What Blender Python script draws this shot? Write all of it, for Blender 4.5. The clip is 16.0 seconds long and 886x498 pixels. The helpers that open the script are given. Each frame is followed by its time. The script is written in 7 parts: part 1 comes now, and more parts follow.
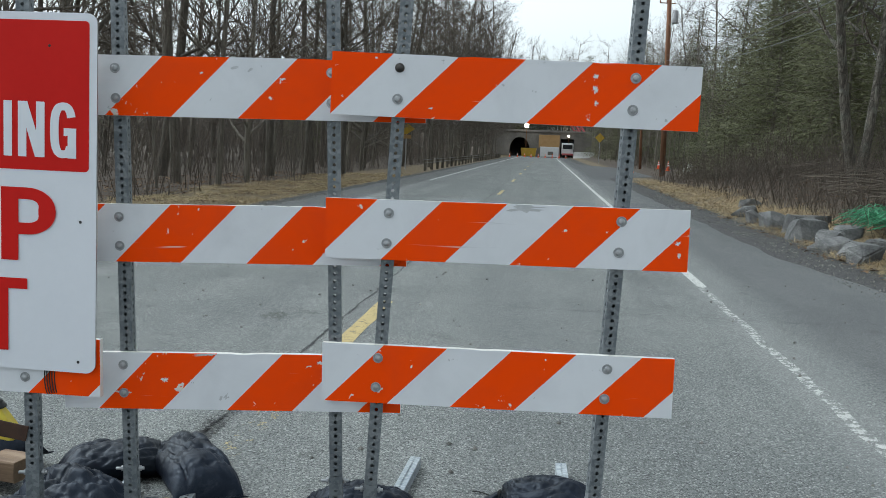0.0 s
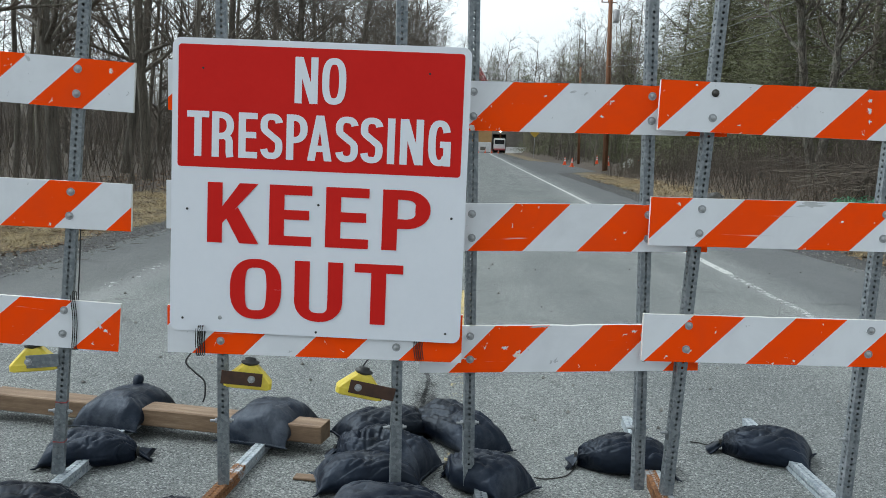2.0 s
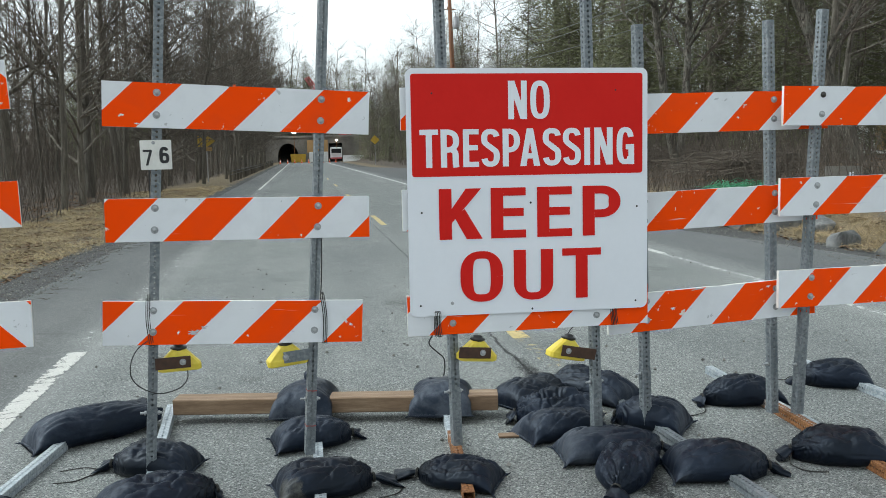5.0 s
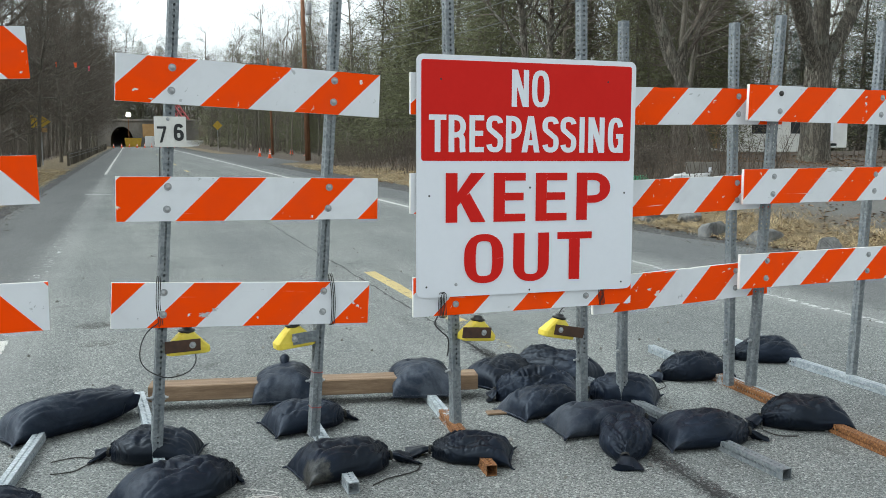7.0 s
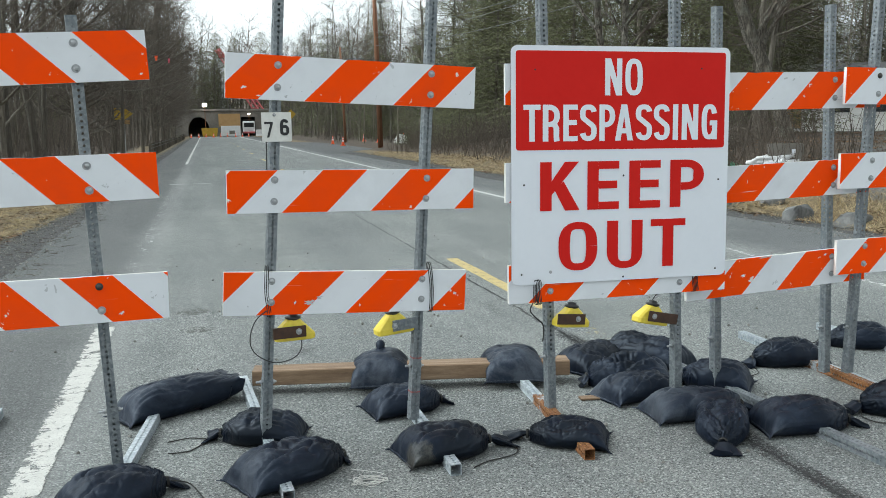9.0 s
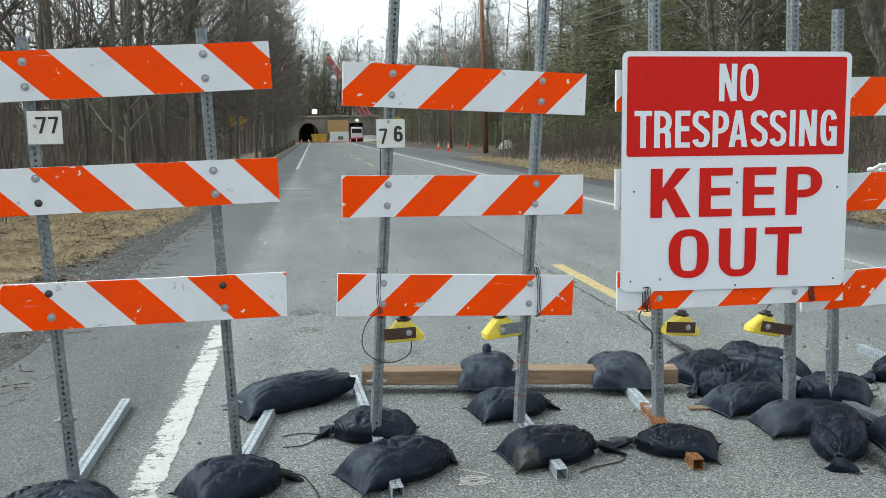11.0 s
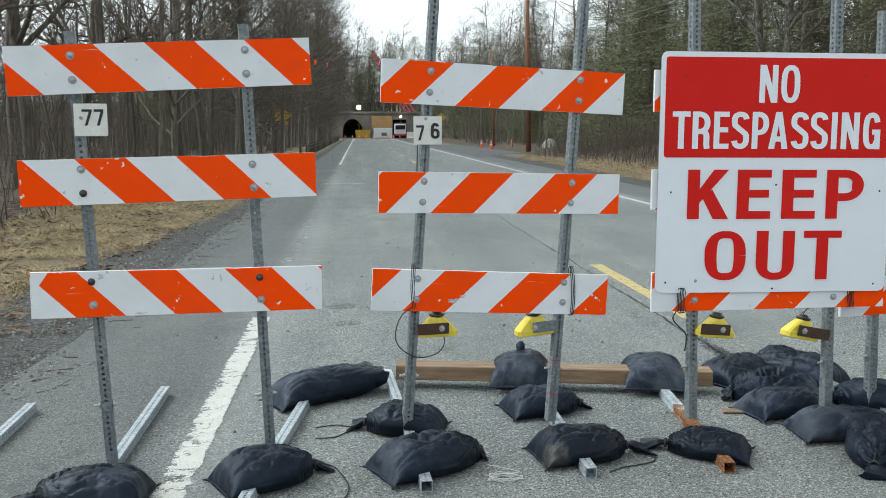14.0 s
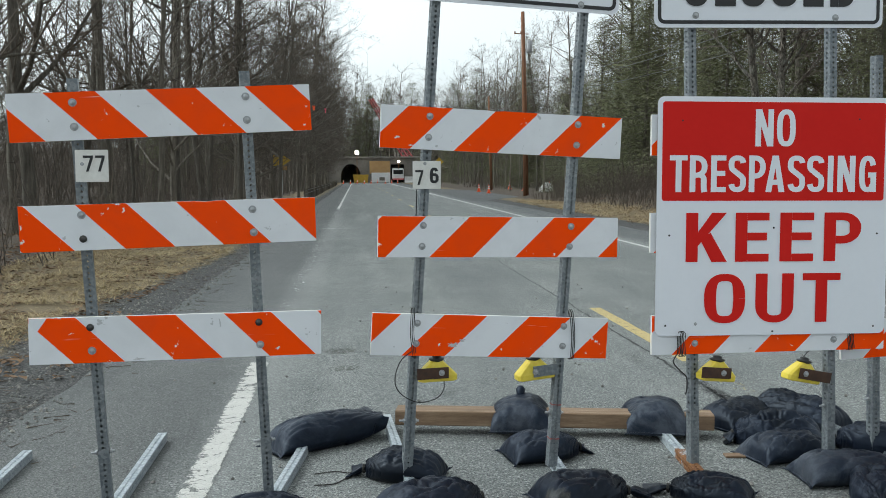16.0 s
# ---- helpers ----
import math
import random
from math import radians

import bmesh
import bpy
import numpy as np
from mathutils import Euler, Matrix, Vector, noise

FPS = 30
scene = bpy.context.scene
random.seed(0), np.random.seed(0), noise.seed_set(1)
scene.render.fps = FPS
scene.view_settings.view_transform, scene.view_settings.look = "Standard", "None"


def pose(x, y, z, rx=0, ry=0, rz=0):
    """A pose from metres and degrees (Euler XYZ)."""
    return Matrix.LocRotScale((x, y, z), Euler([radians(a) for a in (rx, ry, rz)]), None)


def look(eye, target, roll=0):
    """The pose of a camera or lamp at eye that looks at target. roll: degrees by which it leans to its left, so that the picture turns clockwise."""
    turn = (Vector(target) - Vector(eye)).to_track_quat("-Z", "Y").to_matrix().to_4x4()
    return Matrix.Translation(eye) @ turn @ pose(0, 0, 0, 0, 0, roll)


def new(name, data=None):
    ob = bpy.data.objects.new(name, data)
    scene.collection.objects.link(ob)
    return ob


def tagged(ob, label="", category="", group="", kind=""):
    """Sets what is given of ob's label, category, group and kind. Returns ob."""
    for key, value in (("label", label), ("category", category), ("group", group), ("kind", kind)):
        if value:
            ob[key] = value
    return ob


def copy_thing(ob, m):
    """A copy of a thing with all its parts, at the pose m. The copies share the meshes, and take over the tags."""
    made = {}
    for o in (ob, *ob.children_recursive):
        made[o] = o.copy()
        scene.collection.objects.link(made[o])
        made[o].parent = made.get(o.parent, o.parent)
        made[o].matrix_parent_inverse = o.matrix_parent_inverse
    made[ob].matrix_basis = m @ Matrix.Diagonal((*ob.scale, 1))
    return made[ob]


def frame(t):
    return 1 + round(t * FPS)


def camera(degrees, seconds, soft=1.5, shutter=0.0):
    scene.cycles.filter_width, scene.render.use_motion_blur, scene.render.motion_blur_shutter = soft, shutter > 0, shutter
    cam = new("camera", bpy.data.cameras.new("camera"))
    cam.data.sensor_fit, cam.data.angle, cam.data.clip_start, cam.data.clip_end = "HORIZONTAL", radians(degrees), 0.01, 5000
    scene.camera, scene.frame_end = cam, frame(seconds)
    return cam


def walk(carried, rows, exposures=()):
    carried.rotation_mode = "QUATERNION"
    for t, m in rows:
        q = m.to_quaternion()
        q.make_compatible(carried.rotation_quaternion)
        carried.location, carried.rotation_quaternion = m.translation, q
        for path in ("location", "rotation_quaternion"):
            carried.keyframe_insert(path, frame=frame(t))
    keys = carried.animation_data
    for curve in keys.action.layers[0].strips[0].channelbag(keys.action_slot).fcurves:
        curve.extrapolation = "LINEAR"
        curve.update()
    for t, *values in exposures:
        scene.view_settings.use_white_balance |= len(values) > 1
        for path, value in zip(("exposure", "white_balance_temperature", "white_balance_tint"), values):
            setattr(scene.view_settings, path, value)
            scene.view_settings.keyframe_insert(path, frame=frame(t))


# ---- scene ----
cam = camera(52.2, 16.0, soft=0.9)
PATH = [
    (0, (0.0511, -0.3537, 1.5461), (0.1818, 1.6291, 1.3191), 2.13),
    (0.5, (-0.3460, -0.4186, 1.5417), (-0.1663, 1.5612, 1.3226), 2.17),
    (1, (-0.6971, -0.6478, 1.5483), (-0.4884, 1.3300, 1.3365), 2.59),
    (1.5, (-1.0909, -0.7296, 1.5298), (-0.8480, 1.2420, 1.2978), 2.33),
    (2, (-1.5564, -0.9047, 1.5509), (-1.2639, 1.0601, 1.3187), 2.01),
    (2.5, (-1.8880, -1.0383, 1.5743), (-1.5786, 0.9246, 1.3479), 0.90),
    (3, (-2.2322, -1.0446, 1.5208), (-1.8769, 0.9119, 1.3059), -0.32),
    (3.5, (-2.6040, -1.2328, 1.5490), (-2.1782, 0.7098, 1.3362), 1.01),
    (4, (-2.8436, -1.2603, 1.5355), (-2.3813, 0.6745, 1.3285), -0.61),
    (6.3, (-4.0608, -1.2387, 1.5503), (-3.1768, 0.5391, 1.3091), 0.69),
    (6.5, (-4.1115, -1.1716, 1.5385), (-3.2070, 0.5951, 1.2924), 0.75),
    (7, (-4.2044, -1.0223, 1.5244), (-3.2403, 0.7135, 1.2845), 0.13),
    (7.5, (-4.3252, -1.0074, 1.5402), (-3.3696, 0.7324, 1.2947), -0.80),
    (8, (-4.3406, -1.0099, 1.5377), (-3.3481, 0.7046, 1.2634), -0.83),
    (8.5, (-4.3497, -1.0397, 1.5445), (-3.3553, 0.6737, 1.2700), -0.12),
    (9, (-4.3595, -1.0489, 1.5536), (-3.5370, 0.7538, 1.2823), -0.88),
    (9.5, (-4.3715, -1.0523, 1.5557), (-3.5726, 0.7620, 1.2912), -0.69),
    (10, (-4.3825, -1.0577, 1.5617), (-3.7605, 0.8257, 1.3055), -1.30),
    (10.2, (-4.3913, -1.0674, 1.5588), (-3.7688, 0.8159, 1.3024), -1.25),
    (12.3, (-4.4126, -1.1055, 1.5560), (-3.8609, 0.7991, 1.2957), 0.20),
    (12.5, (-4.4101, -1.1058, 1.5539), (-3.8857, 0.8030, 1.2684), -0.02),
    (13, (-4.4030, -1.1226, 1.5565), (-3.8972, 0.7903, 1.2648), -0.16),
    (13.5, (-4.3959, -1.1291, 1.5570), (-3.8880, 0.7844, 1.2736), -0.16),
    (14, (-4.3854, -1.1351, 1.5570), (-3.8619, 0.7776, 1.2969), -0.11),
    (14.5, (-4.3824, -1.1364, 1.5612), (-3.8295, 0.7732, 1.3434), -0.11),
    (15, (-4.3836, -1.1268, 1.5603), (-3.8067, 0.7806, 1.3895), -0.16),
    (15.5, (-4.3898, -1.1318, 1.5615), (-3.8005, 0.7722, 1.3959), -0.15),
    (16, (-4.3930, -1.1368, 1.5577), (-3.8621, 0.7845, 1.3942), -0.33),
]
walk(cam, [(t, look(eye, target, roll)) for t, eye, target, roll in PATH], [(0.0, 0.69, 6330, 11), (2.0, 0.82, 6360, 11), (3.0, 0.74, 6430, 10), (5.0, 0.96, 6500, 10), (7.0, 1.07, 6530, 10), (9.5, 1.05, 6530, 10), (12.5, 1.18, 6530, 10), (14.0, 1.05, 6530, 10), (16.0, 0.74, 6500, 10)])

# ---- world and light ----
SUN_ELEV, SUN_ROT = 49.0, -62.0
world = bpy.data.worlds.new("sky")
scene.world = world
world.use_nodes = True
wn, wl = world.node_tree.nodes, world.node_tree.links
sky = wn.new("ShaderNodeTexSky")
sky.sky_type, sky.sun_disc = "NISHITA", False
sky.sun_elevation, sky.sun_rotation = radians(SUN_ELEV), radians(SUN_ROT)
sky.air_density, sky.dust_density, sky.ozone_density = 1.0, 3.0, 1.0
veil = wn.new("ShaderNodeHueSaturation")          # thin high cloud takes the blue out
veil.inputs["Saturation"].default_value = 0.06
wl.new(sky.outputs[0], veil.inputs["Color"])
tone = wn.new("ShaderNodeMix")
tone.data_type, tone.blend_type = "RGBA", "MULTIPLY"
tone.inputs[0].default_value, tone.inputs[7].default_value = 1.0, (0.895, 1.0, 1.02, 1)
wl.new(veil.outputs[0], tone.inputs[6])
wl.new(tone.outputs[2], wn["Background"].inputs[0])
wn["Background"].inputs[1].default_value = 0.152
sun = new("sun", bpy.data.lights.new("sun", "SUN"))
sun.data.energy, sun.data.angle, sun.data.color = 0.40, radians(60), (0.95, 1.0, 1.0)
sun.matrix_world = look((0, 0, 0), (-math.sin(radians(SUN_ROT)) * math.cos(radians(SUN_ELEV)), -math.cos(radians(SUN_ROT)) * math.cos(radians(SUN_ELEV)), -math.sin(radians(SUN_ELEV))))
sun.location = (0, 0, 30)


# ---- materials ----
def mat(name, rough=0.6, metal=0.0):
    m = bpy.data.materials.new(name)
    m.use_nodes = True
    n = m.node_tree.nodes
    b = n["Principled BSDF"]
    b.inputs["Roughness"].default_value, b.inputs["Metallic"].default_value = rough, metal
    return m, n, m.node_tree.links, b


def rgb(c):
    return (c[0], c[1], c[2], 1.0)


def nodes_noise(n, l, vec, scale, detail=6, rough=0.6, distort=0.0):
    t = n.new("ShaderNodeTexNoise")
    t.inputs["Scale"].default_value, t.inputs["Detail"].default_value = scale, detail
    t.inputs["Roughness"].default_value, t.inputs["Distortion"].default_value = rough, distort
    if vec is not None:
        l.new(vec, t.inputs["Vector"])
    return t.outputs["Fac"]


def ramp(n, l, fac, stops):
    r = n.new("ShaderNodeValToRGB")
    e = r.color_ramp.elements
    while len(e) < len(stops):
        e.new(0.5)
    for el, (p, c) in zip(e, stops):
        el.position, el.color = p, rgb(c) if len(c) == 3 else c
    l.new(fac, r.inputs[0])
    return r.outputs[0]


def mix(n, l, fac, a, b, mode="MIX"):
    m = n.new("ShaderNodeMix")
    m.data_type, m.blend_type = "RGBA", mode
    for sock, val in ((m.inputs[0], fac), (m.inputs[6], a), (m.inputs[7], b)):
        if hasattr(val, "links"):
            l.new(val, sock)
        elif isinstance(val, (int, float)):
            sock.default_value = val
        else:
            sock.default_value = rgb(val)
    return m.outputs[2]


def math_node(n, l, op, a, b=0.0, c=0.0, clamp=False):
    m = n.new("ShaderNodeMath")
    m.operation, m.use_clamp = op, clamp
    for s, v in zip(m.inputs, (a, b, c)):
        if hasattr(v, "links"):
            l.new(v, s)
        else:
            s.default_value = v
    return m.outputs[0]


def bump(n, l, b, height, strength, dist=0.002):
    k = n.new("ShaderNodeBump")
    k.inputs["Strength"].default_value, k.inputs["Distance"].default_value = strength, dist
    l.new(height, k.inputs["Height"])
    l.new(k.outputs[0], b.inputs["Normal"])


def coords(n, kind="Object"):
    return n.new("ShaderNodeTexCoord").outputs[kind]


def place(n):
    return n.new("ShaderNodeNewGeometry").outputs["Position"]


def grainy(name, stops, scale, rough=0.7, metal=0.0, fine=60.0, bumpy=0.3, dist=0.002, island=0.0, spread=0.0, stretch=None, world_space=False):
    """A surface whose colour wanders between the stops at one scale, with finer grain and relief on top."""
    m, n, l, b = mat(name, rough, metal)
    v = place(n) if world_space else coords(n)
    if stretch:
        mp = n.new("ShaderNodeMapping")
        mp.inputs["Scale"].default_value = stretch
        l.new(v, mp.inputs["Vector"])
        v = mp.outputs[0]
    big = nodes_noise(n, l, v, scale, 5)
    small = nodes_noise(n, l, v, fine, 4)
    f = math_node(n, l, "ADD", math_node(n, l, "MULTIPLY", big, 0.7), math_node(n, l, "MULTIPLY", small, 0.3))
    c = ramp(n, l, f, stops)
    if island or spread:
        src = n.new("ShaderNodeNewGeometry").outputs["Random Per Island"] if island else n.new("ShaderNodeObjectInfo").outputs["Random"]
        k = math_node(n, l, "MULTIPLY_ADD", src, 2 * (island or spread), 1 - (island or spread))
        hs = n.new("ShaderNodeHueSaturation")
        l.new(c, hs.inputs["Color"])
        l.new(k, hs.inputs["Value"])
        c = hs.outputs[0]
    l.new(c, b.inputs["Base Color"])
    l.new(math_node(n, l, "MULTIPLY_ADD", small, 0.3, rough - 0.15, clamp=True), b.inputs["Roughness"])
    if bumpy:
        bump(n, l, b, small, bumpy, dist)
    return m


ROAD_TURN = radians(10.0)
UX, UY = math.sin(ROAD_TURN), math.cos(ROAD_TURN)


def W(u, v, z=0.0):
    """A place from metres along the road, metres to its right, and height."""
    return Vector((UX * u + UY * v, UY * u - UX * v, z))


def across(n, l):
    """Metres to the right of the road's line, and along it, as node sockets."""
    s = n.new("ShaderNodeSeparateXYZ")
    l.new(place(n), s.inputs[0])
    v = math_node(n, l, "ADD", math_node(n, l, "MULTIPLY", s.outputs[0], UY), math_node(n, l, "MULTIPLY", s.outputs[1], -UX))
    u = math_node(n, l, "ADD", math_node(n, l, "MULTIPLY", s.outputs[0], UX), math_node(n, l, "MULTIPLY", s.outputs[1], UY))
    return v, u


def make_asphalt():
    m, n, l, b = mat("worn_asphalt", 0.85)
    p = place(n)
    v, u = across(n, l)
    lane = n.new("ShaderNodeCombineXYZ")
    l.new(v, lane.inputs[0])
    l.new(math_node(n, l, "MULTIPLY", u, 0.06), lane.inputs[1])
    streak = nodes_noise(n, l, lane.outputs[0], 1.1, 5, 0.6)
    patch = nodes_noise(n, l, p, 0.45, 6, 0.65, 0.4)
    stones = n.new("ShaderNodeTexVoronoi")
    stones.inputs["Scale"].default_value = 135.0
    l.new(p, stones.inputs["Vector"])
    grit = nodes_noise(n, l, p, 210.0, 3, 0.7)
    base = ramp(n, l, math_node(n, l, "ADD", math_node(n, l, "MULTIPLY", streak, 0.5), math_node(n, l, "MULTIPLY", patch, 0.5)),
                [(0.30, (0.122, 0.132, 0.134)), (0.5, (0.190, 0.200, 0.197)), (0.70, (0.283, 0.292, 0.282))])
    # old oil drips and damp blotches
    blot = nodes_noise(n, l, p, 1.7, 4, 0.55, 0.8)
    base = mix(n, l, ramp(n, l, blot, [(0.63, (0, 0, 0)), (0.70, (0.5, 0.5, 0.5))]), base, (0.085, 0.085, 0.084))
    sep = n.new("ShaderNodeSeparateColor")
    l.new(stones.outputs["Color"], sep.inputs[0])
    chip = ramp(n, l, sep.outputs[0], [(0.0, (0.28, 0.29, 0.30)), (0.35, (0.9, 0.91, 0.9)), (0.82, (1.3, 1.3, 1.26)), (1.0, (2.2, 2.2, 2.1))])
    c = mix(n, l, 0.85, base, chip, "MULTIPLY")
    c = mix(n, l, ramp(n, l, grit, [(0.38, (0.55, 0.55, 0.55)), (0.55, (0, 0, 0))]), c, (0.03, 0.03, 0.031))
    # coarse aggregate: pale stone faces and dark pits where binder has ravelled out
    coarse = n.new("ShaderNodeTexVoronoi")
    coarse.inputs["Scale"].default_value = 62.0
    l.new(p, coarse.inputs["Vector"])
    tone = n.new("ShaderNodeSeparateColor")
    l.new(coarse.outputs["Color"], tone.inputs[0])
    ravel = nodes_noise(n, l, p, 0.9, 4, 0.6)
    pale = math_node(n, l, "MULTIPLY", ramp(n, l, tone.outputs[1], [(0.70, (0, 0, 0)), (0.78, (1, 1, 1))]), ramp(n, l, coarse.outputs["Distance"], [(0.28, (0.75, 0.75, 0.75)), (0.42, (0, 0, 0))]))
    c = mix(n, l, pale, c, (0.43, 0.43, 0.41))
    pits = nodes_noise(n, l, p, 74.0, 3, 0.62)
    pit = math_node(n, l, "MULTIPLY", ramp(n, l, pits, [(0.36, (1, 1, 1)), (0.44, (0, 0, 0))]), ramp(n, l, ravel, [(0.30, (0.45, 0.45, 0.45)), (0.62, (1, 1, 1))]))
    c = mix(n, l, pit, c, (0.022, 0.022, 0.022))
    # smoother, darker strip of newer paving beyond the right edge line
    edge = math_node(n, l, "SUBTRACT", math_node(n, l, "ADD", v, math_node(n, l, "MULTIPLY_ADD", patch, 0.7, -0.35)), 2.35)
    f = math_node(n, l, "MULTIPLY", edge, 3.0, clamp=True)
    c = mix(n, l, math_node(n, l, "MULTIPLY", f, 0.52), c, (0.065, 0.066, 0.07))
    # darker paving outside the left edge line
    f = math_node(n, l, "MULTIPLY", math_node(n, l, "SUBTRACT", -4.75, math_node(n, l, "ADD", v, math_node(n, l, "MULTIPLY_ADD", patch, 0.7, -0.35))), 2.0, clamp=True)
    c = mix(n, l, math_node(n, l, "MULTIPLY", f, 0.52), c, (0.060, 0.060, 0.060))
    # dark worn apron beside the lane far along the road
    f = math_node(n, l, "MULTIPLY", math_node(n, l, "MULTIPLY", edge, 1.5, clamp=True), math_node(n, l, "MULTIPLY", math_node(n, l, "ADD", u, -46.0), 0.15, clamp=True))
    c = mix(n, l, math_node(n, l, "MULTIPLY", f, 0.6), c, (0.05, 0.05, 0.052))
    # dust and old paint haze along both edge lines and the joint
    haze = math_node(n, l, "SUBTRACT", 1.0, math_node(n, l, "MULTIPLY", math_node(n, l, "ABSOLUTE", math_node(n, l, "ADD", v, -2.0)), 2.6), clamp=True)
    c = mix(n, l, math_node(n, l, "MULTIPLY", math_node(n, l, "MULTIPLY", haze, streak), 0.55), c, (0.36, 0.36, 0.35))
    haze = math_node(n, l, "SUBTRACT", 1.0, math_node(n, l, "MULTIPLY", math_node(n, l, "ABSOLUTE", math_node(n, l, "ADD", v, 4.85)), 3.5), clamp=True)
    c = mix(n, l, math_node(n, l, "MULTIPLY", math_node(n, l, "MULTIPLY", haze, streak), 0.45), c, (0.36, 0.36, 0.35))
    l.new(c, b.inputs["Base Color"])
    h = math_node(n, l, "ADD", math_node(n, l, "MULTIPLY", stones.outputs["Distance"], -0.7), math_node(n, l, "MULTIPLY", grit, 0.5))
    h = math_node(n, l, "ADD", h, math_node(n, l, "ADD", math_node(n, l, "MULTIPLY", coarse.outputs["Distance"], -0.7), math_node(n, l, "MULTIPLY", pit, -0.9)))
    bump(n, l, b, h, 0.75, 0.005)
    return m


def make_ground():
    m, n, l, b = mat("verge_and_woodland_floor", 0.95)
    p = place(n)
    v, u = across(n, l)
    wob = nodes_noise(n, l, p, 0.7, 5, 0.65)
    wob2 = nodes_noise(n, l, p, 3.5, 5, 0.7)
    fine = nodes_noise(n, l, p, 38.0, 5, 0.75)
    vv = math_node(n, l, "ADD", v, math_node(n, l, "ADD", math_node(n, l, "MULTIPLY_ADD", wob, 1.6, -0.8), math_node(n, l, "MULTIPLY_ADD", wob2, 1.0, -0.5)))
    litter = ramp(n, l, fine, [(0.3, (0.020, 0.014, 0.010)), (0.5, (0.060, 0.042, 0.028)), (0.7, (0.135, 0.098, 0.064))])
    straw = ramp(n, l, fine, [(0.30, (0.035, 0.025, 0.014)), (0.5, (0.15, 0.11, 0.06)), (0.74, (0.34, 0.26, 0.145))])
    stone = n.new("ShaderNodeTexVoronoi")
    stone.inputs["Scale"].default_value = 75.0
    l.new(p, stone.inputs["Vector"])
    sep = n.new("ShaderNodeSeparateColor")
    l.new(stone.outputs["Color"], sep.inputs[0])
    gravel = ramp(n, l, math_node(n, l, "ADD", math_node(n, l, "MULTIPLY", sep.outputs[0], 0.5), math_node(n, l, "MULTIPLY", fine, 0.5)), [(0.2, (0.013, 0.013, 0.013)), (0.5, (0.040, 0.040, 0.039)), (0.8, (0.145, 0.142, 0.134))])
    # left verge: gravel, then straw, then woodland litter
    left_straw = math_node(n, l, "MULTIPLY", math_node(n, l, "SUBTRACT", math_node(n, l, "MULTIPLY_ADD", math_node(n, l, "MULTIPLY", math_node(n, l, "ADD", u, -9.0), 0.14, clamp=True), 0.75, -7.45), vv), 2.6, clamp=True)
    left_wood = math_node(n, l, "MULTIPLY", math_node(n, l, "SUBTRACT", -9.6, vv), 1.3, clamp=True)
    right_straw = math_node(n, l, "MULTIPLY", math_node(n, l, "ADD", vv, -4.75), 2.2, clamp=True)
    right_wood = math_node(n, l, "MULTIPLY", math_node(n, l, "ADD", vv, -6.1), 1.2, clamp=True)
    c = mix(n, l, math_node(n, l, "MAXIMUM", left_straw, right_straw), gravel, straw)
    c = mix(n, l, math_node(n, l, "MAXIMUM", left_wood, right_wood), c, litter)
    # raised gravel lot to the right
    near = math_node(n, l, "MULTIPLY", math_node(n, l, "SUBTRACT", 16.0, math_node(n, l, "ADD", u, math_node(n, l, "MULTIPLY", wob, 3.0))), 0.5, clamp=True)
    rim = math_node(n, l, "MULTIPLY_ADD", math_node(n, l, "MULTIPLY", math_node(n, l, "ADD", u, -11.8), 0.22, clamp=True), 2.4, 6.2)
    lot = math_node(n, l, "MULTIPLY", math_node(n, l, "MULTIPLY", math_node(n, l, "SUBTRACT", vv, rim), 1.4, clamp=True), near)
    c = mix(n, l, lot, c, mix(n, l, 0.5, gravel, (0.15, 0.145, 0.135)))
    l.new(c, b.inputs["Base Color"])
    bump(n, l, b, math_node(n, l, "ADD", fine, math_node(n, l, "MULTIPLY", stone.outputs["Distance"], 0.3)), 0.6, 0.012)
    return m


